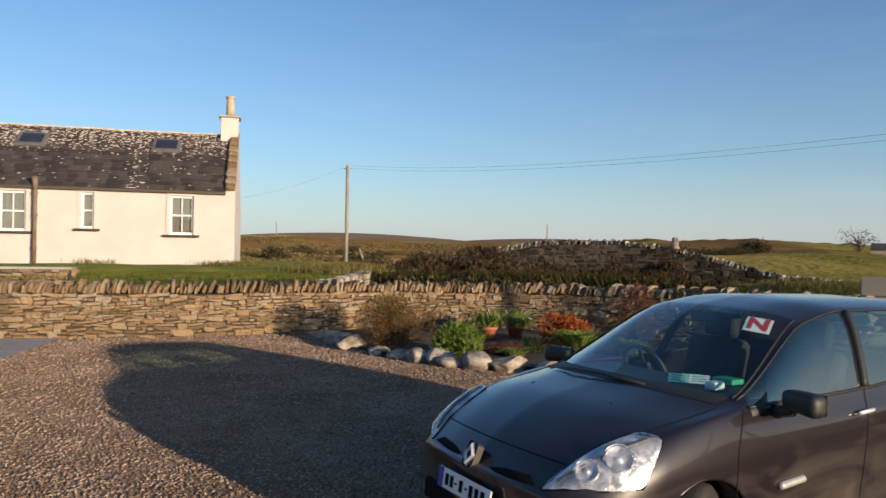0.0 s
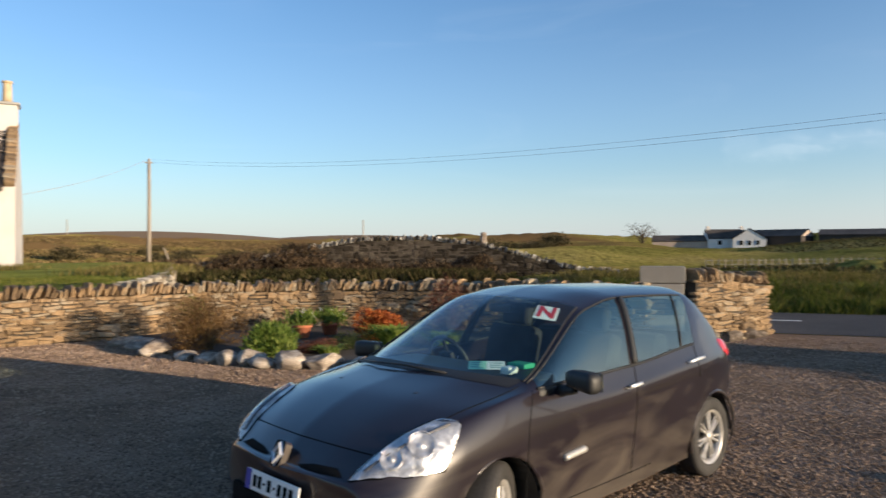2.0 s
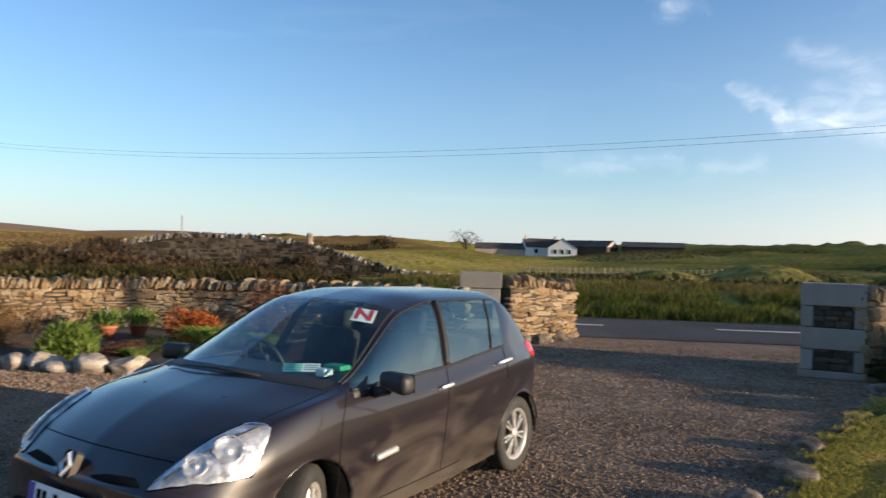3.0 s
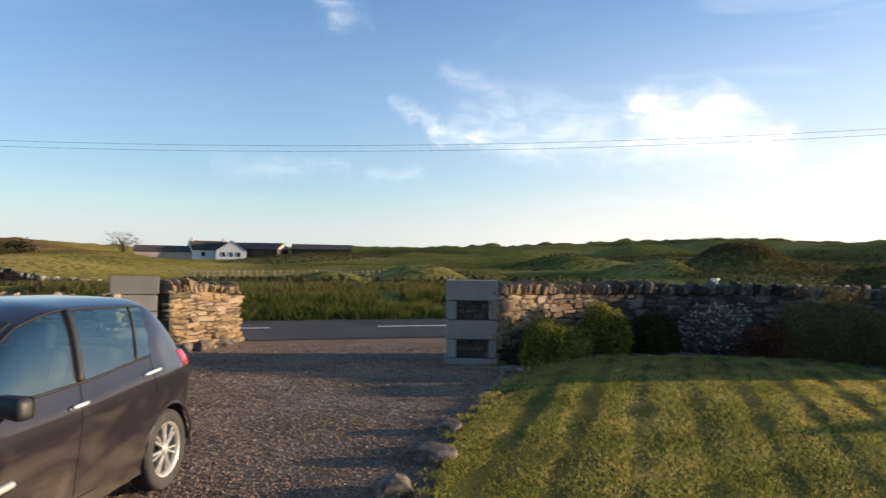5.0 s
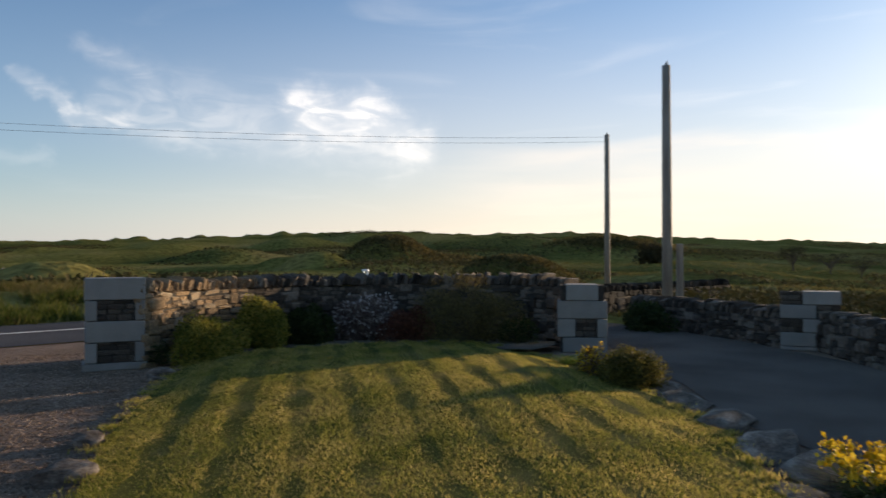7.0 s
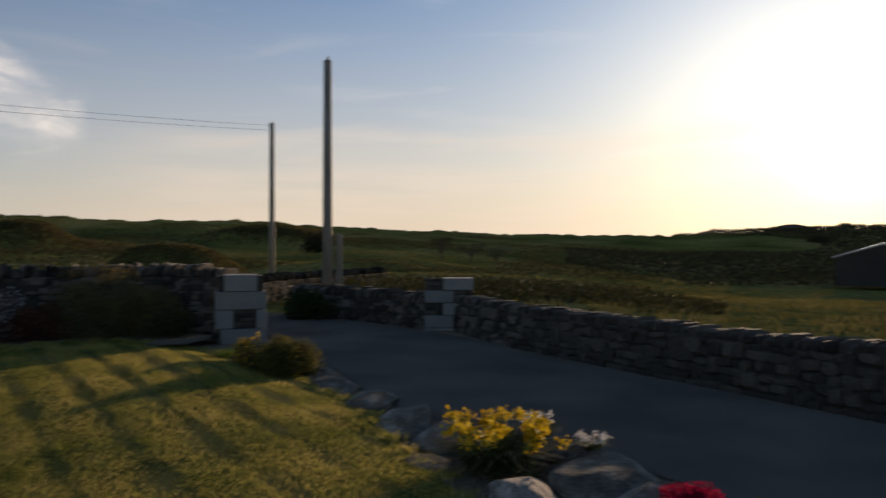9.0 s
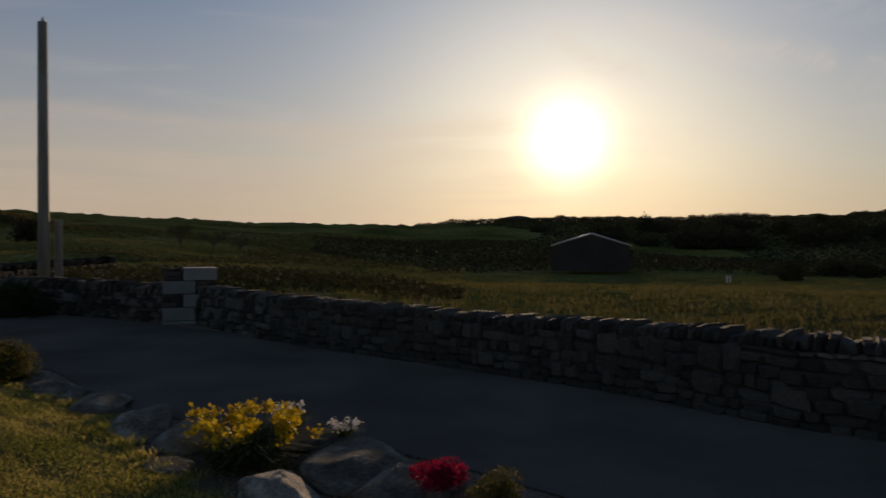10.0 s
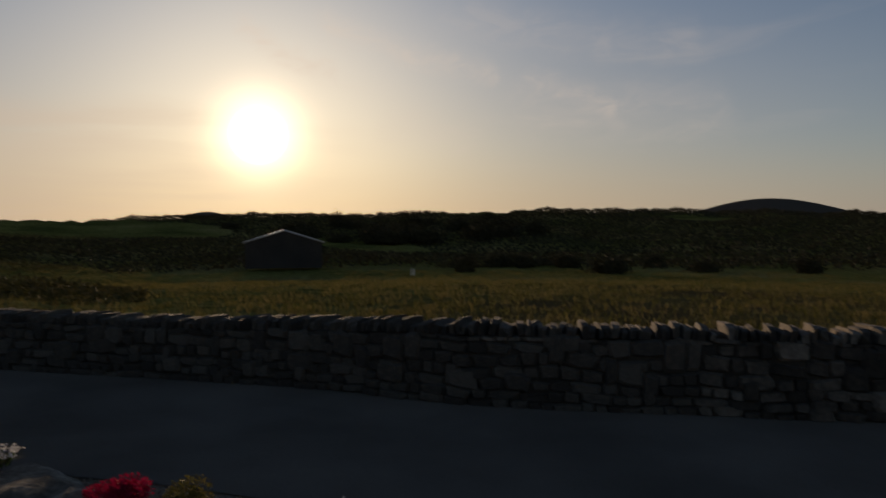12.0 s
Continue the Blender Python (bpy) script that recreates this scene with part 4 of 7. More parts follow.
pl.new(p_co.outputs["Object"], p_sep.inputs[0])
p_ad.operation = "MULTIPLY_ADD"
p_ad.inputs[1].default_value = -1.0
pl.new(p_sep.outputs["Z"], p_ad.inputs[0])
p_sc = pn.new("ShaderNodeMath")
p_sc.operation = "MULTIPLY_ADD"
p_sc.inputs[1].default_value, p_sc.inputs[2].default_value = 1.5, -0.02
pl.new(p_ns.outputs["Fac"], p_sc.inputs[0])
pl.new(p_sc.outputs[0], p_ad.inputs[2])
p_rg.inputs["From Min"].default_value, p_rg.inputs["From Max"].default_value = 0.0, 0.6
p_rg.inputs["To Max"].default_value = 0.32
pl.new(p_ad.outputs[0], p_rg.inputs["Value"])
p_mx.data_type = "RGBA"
# besides dust, the tint on side faces stands in for sun on the flank
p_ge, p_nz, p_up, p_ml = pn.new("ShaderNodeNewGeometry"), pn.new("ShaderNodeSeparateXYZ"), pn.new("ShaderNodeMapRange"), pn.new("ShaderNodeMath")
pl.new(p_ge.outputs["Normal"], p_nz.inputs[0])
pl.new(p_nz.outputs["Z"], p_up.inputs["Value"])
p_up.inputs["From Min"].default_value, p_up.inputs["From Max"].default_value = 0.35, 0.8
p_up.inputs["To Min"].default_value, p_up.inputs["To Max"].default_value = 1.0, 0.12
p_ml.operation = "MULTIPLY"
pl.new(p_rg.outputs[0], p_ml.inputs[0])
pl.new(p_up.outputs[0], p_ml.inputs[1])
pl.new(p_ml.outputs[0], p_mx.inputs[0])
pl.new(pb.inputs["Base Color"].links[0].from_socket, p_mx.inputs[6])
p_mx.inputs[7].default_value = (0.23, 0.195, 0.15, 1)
pl.new(p_mx.outputs[2], pb.inputs["Base Color"])
M["plastic"] = material("plastic", [(0.012, 0.012, 0.012), (0.02, 0.02, 0.02)], 0.55, 0, 4, 200, 0.1, 0.001, 0.15)
M["tyre"] = material("tyre", [(0.018, 0.017, 0.016), (0.035, 0.032, 0.03)], 0.85, 0, 5, 60, 0.3, 0.003, 0.2)
M["alloy"] = material("alloy", [(0.42, 0.40, 0.375), (0.55, 0.53, 0.50)], 0.4, 0.45, 5, 60, 0.05, 0.001, 0.12)
M["chrome"] = material("chrome", [(0.75, 0.75, 0.76), (0.82, 0.82, 0.83)], 0.12, 1.0, 5, 60, 0, 0.001, 0.03)
M["cloth"] = material("cloth", [(0.02, 0.02, 0.022), (0.035, 0.035, 0.04)], 0.9, 0, 8, 200, 0.2, 0.002, 0.2)
M["tan"] = material("tan", [(0.30, 0.24, 0.17), (0.40, 0.33, 0.25)], 0.7, 0, 8, 100, 0.1, 0.002, 0.1)
M["red_lamp"] = material("red_lamp", [(0.36, 0.03, 0.045), (0.45, 0.045, 0.06)], 0.12, 0, 6, 60, 0.05, 0.001, 0.1, coat=1.0)
M["amber"] = material("amber", [(0.7, 0.25, 0.02), (0.75, 0.3, 0.03)], 0.15, 0, 6, 60, 0, 0.001, 0.05, coat=1.0)
M["badge"] = material("badge", [(0.72, 0.72, 0.73), (0.8, 0.8, 0.8)], 0.35, 0.5, 5, 60, 0, 0.001, 0.03)
M["plate"] = material("plate", [(0.72, 0.72, 0.70), (0.78, 0.78, 0.76)], 0.4, 0, 4, 40, 0, 0.001, 0.05)
M["blue"] = material("blue", [(0.01, 0.03, 0.30), (0.012, 0.035, 0.34)], 0.4, 0, 4, 40, 0, 0.001, 0.05)
M["ink"] = material("ink", [(0.008, 0.008, 0.008), (0.012, 0.012, 0.012)], 0.9, 0, 4, 40, 0, 0.001, 0.05, spec=0.1)
M["paper"] = material("paper", [(0.70, 0.72, 0.70), (0.78, 0.80, 0.78)], 0.7, 0, 6, 40, 0, 0.001, 0.05)
M["pale_green"] = material("pale_green", [(0.30, 0.62, 0.45), (0.36, 0.68, 0.5)], 0.6, 0, 6, 40, 0, 0.001, 0.08)
M["side_glass"] = glass("side_glass", (0.66, 0.80, 0.75), 0.01, 3.0, (1.0, 0.98, 0.80))
M["green_paper"] = material("green_paper", [(0.02, 0.30, 0.16), (0.03, 0.36, 0.20)], 0.6, 0, 6, 40, 0, 0.001, 0.08)
M["side_ink"] = material("side_ink", [(0.06, 0.20, 0.22), (0.08, 0.24, 0.26)], 0.8, 0, 4, 40, 0, 0.001, 0.05)
M["red_ink"] = material("red_ink", [(0.45, 0.02, 0.03), (0.5, 0.03, 0.035)], 0.6, 0, 6, 40, 0, 0.001, 0.05)
M["car_glass"] = glass("car_glass", (0.84, 0.96, 0.94), 0.01, 1.75)
M["lens"] = glass("lens", (0.92, 0.93, 0.95), 0.02)
M["mirror"] = material("mirror", [(0.85, 0.86, 0.88), (0.86, 0.87, 0.89)], 0.02, 1.0, 3, 30, 0, 0.001, 0.0)

# Body curves, from nose to tail at nine stations; each row is one line along the side.
SILL = [(1.80, .66, .22), (1.70, .74, .20), (1.35, .79, .20), (.90, .80, .19), (.30, .80, .19), (-.25, .80, .19), (-1.2, .79, .22), (-1.72, .74, .28), (-1.86, .66, .32)]
FLANK = [(1.89, .70, .40), (1.76, .80, .42), (1.38, .845, .42), (.90, .843, .41), (.30, .832, .41), (-.25, .830, .42), (-1.2, .846, .46), (-1.76, .80, .48), (-1.93, .68, .50)]
SHOULDER = [(1.90, .66, .55), (1.74, .76, .62), (1.38, .845, .69), (.90, .862, .73), (.30, .866, .77), (-.25, .868, .80), (-1.2, .866, .85), (-1.84, .785, .83), (-1.99, .66, .70)]
BELT = [(1.91, .60, .61), (1.68, .70, .76), (1.35, .775, .88), (.80, .80, .975), (.20, .815, .975), (-.30, .815, .985), (-1.25, .80, 1.05), (-1.84, .71, 1.02), (-1.97, .63, .86)]
RAIL = [(1.915, .54, .63), (1.68, .64, .785), (1.34, .71, .905), (.80, .735, 1.0), (.0, .60, 1.395), (-.45, .57, 1.455), (-1.47, .55, 1.42), (-1.86, .65, 1.05), (-1.98, .57, .88)]
CROWN = [(1.935, .28, .645), (1.74, .33, .80), (1.42, .38, .935), (.95, .40, 1.035), (.10, .33, 1.455), (-.45, .31, 1.507), (-1.55, .30, 1.475), (-1.94, .33, 1.04), (-2.01, .28, .89)]
MIDDLE = [(1.945, 0, .65), (1.77, 0, .805), (1.46, 0, .945), (1.0, 0, 1.045), (.14, 0, 1.468), (-.45, 0, 1.52), (-1.57, 0, 1.485), (-1.96, 0, 1.04), (-2.015, 0, .89)]
ROWS = np.array([SILL, FLANK, SHOULDER, BELT, RAIL, CROWN, MIDDLE])


def pchip(y, q):
    """Monotone cubic through y at 0, 1, 2, ..., read at q."""
    n = len(y)
    d = np.diff(y)
    m = np.zeros(n)
    for k in range(1, n - 1):
        m[k] = 0 if d[k - 1] * d[k] <= 0 else 2 * d[k - 1] * d[k] / (d[k - 1] + d[k])
    m[0], m[-1] = d[0], d[-1]
    k = np.clip(np.floor(q).astype(int), 0, n - 2)
    t = q - k
    return y[k] * (2 * t ** 3 - 3 * t ** 2 + 1) + m[k] * (t ** 3 - 2 * t ** 2 + t) + y[k + 1] * (3 * t ** 2 - 2 * t ** 3) + m[k + 1] * (t ** 3 - t ** 2)


def body_points(us, vs):
    us, vs = np.asarray(us, float), np.asarray(vs, float)
    lines = np.stack([np.stack([pchip(ROWS[r, :, c], us) for c in range(3)], -1) for r in range(7)])
    return np.stack([np.stack([pchip(lines[:, k, c], vs) for c in range(3)], -1) for k in range(len(us))])


def on_body(u, v, lift=0.0):
    p = body_points([u, min(u + 0.02, 8), max(u - 0.02, 0)], [v, min(v + 0.02, 6), max(v - 0.02, 0)])
    a = Vector(p[1, 0] - p[2, 0])
    b = Vector(p[0, 1] - p[0, 2])
    n = a.cross(b).normalized()
    q = Vector(p[0, 0])
    if n.dot(q - Vector((0, 0, 0.5))) < 0:
        n = -n
    return q + n * lift, n


CAR = pose(1.735, 5.116, 0.0, 0, 0, -150.0)
car = empty("car", CAR, "dark grey five-door hatchback parked on the gravel", "car")
WHEELS = [(1.10, 0.31), (-1.44, 0.31)]
US = sorted({round(k / 18, 4) for k in range(18 * 8 + 1)} | {3.06, 3.12, 3.95, 4.92, 5.08, 5.92, 6.08, 6.92})
VS = sorted({round(k / 9, 4) for k in range(9 * 6 + 1)} | {3.07, 3.9, 4.12, 4.2})
BODY = body_points(US, VS)


def glazed(u, v):
    if 4.12 < v and 3.06 < u < 3.95:
        return "windscreen"
    if 4.2 < v and 6.08 < u < 6.92:
        return "rear_window"
    if 3.07 < v < 3.9 and 3.12 < u < 4.92:
        return "front_window"
    if 3.07 < v < 3.9 and 5.08 < u < 5.92:
        return "rear_side_window"
    return ""


def body_sheet(side):
    """Faces of one half, sorted into the body and its panes, with the wheel openings cut."""
    P = BODY.copy()
    P[..., 1] *= side
    R = 0.36
    inner = np.zeros(P.shape[:2], bool)
    for cx, cz in WHEELS:
        d = np.hypot(P[..., 0] - cx, P[..., 2] - cz)
        ins = (d < R) & (np.array(VS)[None, :] < 3.0)
        k = R / np.maximum(d, 1e-6)
        P[..., 0] = np.where(ins, cx + (P[..., 0] - cx) * k, P[..., 0])
        P[..., 2] = np.where(ins, cz + (P[..., 2] - cz) * k, P[..., 2])
        inner |= ins
    got = {}
    nv = len(VS)
    for i in range(len(US) - 1):
        for j in range(nv - 1):
            if inner[i, j] and inner[i + 1, j] and inner[i, j + 1] and inner[i + 1, j + 1]:
                continue
            key = glazed((US[i] + US[i + 1]) / 2, (VS[j] + VS[j + 1]) / 2)
            f = (i * nv + j, (i + 1) * nv + j, (i + 1) * nv + j + 1, i * nv + j + 1)
            got.setdefault(key, []).append(f if side > 0 else f[::-1])
    return P.reshape(-1, 3), got


def compact(verts, faces):
    used = sorted({k for f in faces for k in f})
    at = {k: n for n, k in enumerate(used)}
    return [verts[k] for k in used], [tuple(at[k] for k in f) for f in faces]


def cap_sheet(u, bulge):
    """Rounded end of the body, across the car, between the two ends of each row."""
    ring = body_points([u], VS)[0]
    ts = np.linspace(-1, 1, 25)
    vs = [(p[0] + bulge * (1 - t * t) * min(1, p[1] / 0.5), p[1] * t, p[2]) for p in ring for t in ts]
    n = len(ts)
    fs = [(r * n + c, r * n + c + 1, (r + 1) * n + c + 1, (r + 1) * n + c) for r in range(len(ring) - 1) for c in range(n - 1)]
    return vs, (fs if bulge > 0 else [f[::-1] for f in fs])


heap = Heap()
panes = {}
for side in (1, -1):
    P, got = body_sheet(side)
    v, f = compact(P, got.pop(""))
    heap.add(v, f)
    for key, f in got.items():
        panes.setdefault(key, []).append(compact(P, f))
heap.add(*cap_sheet(0.0, 0.07))
heap.add(*cap_sheet(8.0, -0.03))
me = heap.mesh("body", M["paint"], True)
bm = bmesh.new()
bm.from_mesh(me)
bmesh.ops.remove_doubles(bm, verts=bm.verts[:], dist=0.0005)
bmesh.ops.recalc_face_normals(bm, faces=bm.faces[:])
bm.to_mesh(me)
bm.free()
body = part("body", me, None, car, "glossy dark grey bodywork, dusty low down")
for key, list_ in panes.items():
    if key in ("windscreen", "rear_window"):
        hp_ = Heap()
        for v, f in list_:
            hp_.add(v, f)
        part(key, hp_.mesh(key, M["car_glass"], True), None, body, "greenish car glass")
    else:
        for v, f in list_:
            part(key, mesh_of(key, v, f, M["side_glass"], True), None, body, "greenish car glass")


def seam(pts, r=0.0035, mat="ink", name="panel_gap"):
    vs, fs = tube(pts, r, 5)
    return part(name, mesh_of(name, vs, fs, M[mat], True), None, body)


def line_uv(a, b, n=14, lift=0.0):
    return [on_body(a[0] + (b[0] - a[0]) * k / n, a[1] + (b[1] - a[1]) * k / n, lift)[0] for k in range(n + 1)]


def flip(pts):
    return [Vector((p[0], -p[1], p[2])) for p in pts]


for fl in (lambda p: p, flip):
    for a, b in (((5.0, 0.4), (5.0, 3.05)), ((3.0, 0.5), (3.02, 3.0)), ((5.95, 1.9), (5.9, 3.1)), ((1.0, 4.05), (2.95, 4.05)), ((3.0, 0.45), (5.3, 0.45))):
        seam(fl(line_uv(a, b)))
    # rubber round the glass, black pillar covers
    seam(fl(line_uv((3.1, 3.06), (5.9, 3.06), 30, 0.004)), 0.010, "plastic", "window_seal")
    seam(fl(line_uv((3.05, 3.93), (5.9, 3.93), 30, 0.003)), 0.006, "plastic", "roof_trim")
    seam(fl(line_uv((5.0, 3.08), (5.0, 3.9), 10, 0.0)), 0.030, "plastic", "pillar_cover")
    seam(fl(line_uv((3.05, 4.1), (3.95, 4.1), 20, 0.003)), 0.006, "plastic", "screen_trim")
    seam(fl(line_uv((5.70, 3.08), (5.74, 3.9), 10, 0.002)), 0.010, "plastic", "window_divider")
    # moulding low on the doors
    vs, fs = tube(fl(line_uv((3.58, 1.43), (3.92, 1.45), 8, 0.006)), 0.022, 8)
    part("door_moulding", mesh_of("door_moulding", vs, fs, M["alloy"], True), None, body, "pale bright strip low on the door")
    # lip of the wheel openings
    for cx, cz in WHEELS:
        pts = []
        for k in range(25):
            t = math.pi * (-0.05 + 1.1 * k / 24)
            x, z = cx + 0.362 * math.cos(t), cz + 0.362 * math.sin(t)
            pts.append((x, 0.838 - 0.04 * max(0, x - 1.25) * 4 + (0.006 if z > 0.4 else -0.01), z))
        seam(fl([Vector(p) for p in pts]), 0.014, "paint", "arch_lip")
seam([*line_uv((0.72, 4.3), (0.72, 6), 10, 0.0), *flip(line_uv((0.72, 6), (0.72, 4.3), 10, 0.0))], 0.004)


def wheel(cx, cz, side, name="wheel"):
    """Tyre, rim and spokes about a hub on the car's side; the front pair is steered."""
    m = Matrix.Translation((cx, side * 0.735, cz)) @ Matrix.Rotation(radians(26 if cx > 0 else 0), 4, "Z") @ Matrix.Rotation(radians(90) * -side, 4, "X")
    R = 0.31
    prof = [(0.20, -0.08), (0.285, -0.092), (0.305, -0.075), (R, -0.04), (R, 0.04), (0.305, 0.075), (0.285, 0.092), (0.215, 0.085), (0.20, 0.07)]
    n = 40
    vs = [(r * math.cos(6.28318 * k / n), r * math.sin(6.28318 * k / n), z) for k in range(n) for r, z in prof]
    q = len(prof)
    fs = [(k * q + j, ((k + 1) % n) * q + j, ((k + 1) % n) * q + j + 1, k * q + j + 1) for k in range(n) for j in range(q - 1)]
    w = part(name, mesh_of("wheel", vs, fs, M["tyre"], True), None, car, "dusty black tyre on an alloy rim", m=m)
    prof = [(0.205, -0.08), (0.19, -0.06), (0.188, 0.05), (0.20, 0.075), (0.212, 0.082)]
    q = len(prof)
    vs = [(r * math.cos(6.28318 * k / n), r * math.sin(6.28318 * k / n), z) for k in range(n) for r, z in prof]
    fs = [(k * q + j, ((k + 1) % n) * q + j, ((k + 1) % n) * q + j + 1, k * q + j + 1) for k in range(n) for j in range(q - 1)]
    part("rim", mesh_of("rim", vs, fs, M["alloy"], True), None, w, "dull silver alloy rim")
    for k in range(14):
        bm = box_bm(0.155, 0.017, 0.032, 0.118, 0, 0.06, 0.006)
        part("spoke", bm, M["alloy"], w, m=Matrix.Rotation(6.28318 * (k // 2) / 7 + (0.13 if k % 2 else -0.13) + 0.2, 4, "Z") @ Matrix.Rotation(radians(5), 4, "Y"))
    part("hub_cap", cyl_bm(0.05, 0.045, 0.03, 16, Matrix.Translation((0, 0, 0.045))), M["alloy"], w, smooth=True)
    part("brake_disc", cyl_bm(0.13, 0.13, 0.02, 24, Matrix.Translation((0, 0, -0.01))), M["plastic"], w)
    return w


for cx, cz in WHEELS:
    for side in (1, -1):
        wheel(cx, cz, side)
        vs, fs = [], []
        for k in range(17):
            t = math.pi * k / 16
            for y in (0.45, 0.82):
                vs.append((cx + 0.35 * math.cos(t), side * y, cz + 0.35 * math.sin(t)))
        fs = [(2 * k, 2 * k + 1, 2 * k + 3, 2 * k + 2) for k in range(16)] + [tuple(range(0, 34, 2))]
        part("wheel_well", mesh_of("wheel_well", vs, fs, M["plastic"]), None, body)
part("floor_pan", box_bm(3.4, 1.2, 0.12, 0, 0, 0.24, 0.03), M["plastic"], body)

# cabin
part("dashboard", box_bm(0.55, 1.32, 0.16, 0.62, 0, 0.93, 0.05, 3), M["plastic"], car, "black dashboard")
for y in (0.36, -0.36):
    seat = part("seat", box_bm(0.5, 0.5, 0.2, -0.05, y, 0.52, 0.07, 3), M["cloth"], car, "dark cloth seat")
    part("backrest", box_bm(0.16, 0.48, 0.62, 0, 0, 0.31, 0.07, 3), M["cloth"], seat, m=Matrix.Translation((-0.3, y, 0.58)) @ Matrix.Rotation(radians(-16), 4, "Y"))
    part("headrest", box_bm(0.1, 0.27, 0.18, 0, 0, 0, 0.045, 3), M["cloth"], seat, m=Matrix.Translation((-0.49, y, 1.27)) @ Matrix.Rotation(radians(-12), 4, "Y"))
    for dy in (-0.06, 0.06):
        part("headrest_post", cyl_bm(0.007, 0.007, 0.12, 8, Matrix.Translation((-0.47, y + dy, 1.1))), M["chrome"], seat)
part("rear_bench", box_bm(0.2, 1.2, 0.62, -1.1, 0, 0.82, 0.08, 3), M["cloth"], car, "dark cloth rear bench")
bm = bmesh.new()
n, q = 32, 8
ring = [(0.185 * math.cos(6.28318 * k / n) + 0.016 * math.cos(6.28318 * j / q) * math.cos(6.28318 * k / n), 0.185 * math.sin(6.28318 * k / n) + 0.016 * math.cos(6.28318 * j / q) * math.sin(6.28318 * k / n), 0.016 * math.sin(6.28318 * j / q)) for k in range(n) for j in range(q)]
fs = [(k * q + j, ((k + 1) % n) * q + j, ((k + 1) % n) * q + (j + 1) % q, k * q + (j + 1) % q) for k in range(n) for j in range(q)]
sw = part("steering_wheel", mesh_of("steering_wheel", ring, fs, M["plastic"], True), None, car, "black steering wheel", m=Matrix.Translation((0.30, -0.36, 0.98)) @ Matrix.Rotation(radians(-66), 4, "Y"))
part("hub", box_bm(0.14, 0.12, 0.05, 0, 0, -0.01, 0.02, 2), M["plastic"], sw)
for a in (0, 2.3, -2.3):
    part("spoke", box_bm(0.14, 0.03, 0.015, 0.11, 0, 0, 0.004), M["plastic"], sw, m=Matrix.Rotation(a, 4, "Z"))


def strip_uv(top, low, n, k, lift):
    """Patch on the body between two curves given by (u, v) points."""
    def at(c, t):
        q = t * (len(c) - 1)
        i = min(int(q), len(c) - 2)
        return (c[i][0] + (c[i + 1][0] - c[i][0]) * (q - i), c[i][1] + (c[i + 1][1] - c[i][1]) * (q - i))
    vs, fs = [], []
    for i in range(n + 1):
        a, b = at(top, i / n), at(low, i / n)
        for j in range(k + 1):
            w = j / k
            rim = min(1.0, 4 * min(i / n, 1 - i / n, 3 * w, 3 * (1 - w)))
            vs.append(on_body(a[0] + (b[0] - a[0]) * w, a[1] + (b[1] - a[1]) * w, 0.002 + lift * rim ** 0.5)[0])
    fs = [(i * (k + 1) + j, (i + 1) * (k + 1) + j, (i + 1) * (k + 1) + j + 1, i * (k + 1) + j + 1) for i in range(n) for j in range(k)]
    return vs, fs


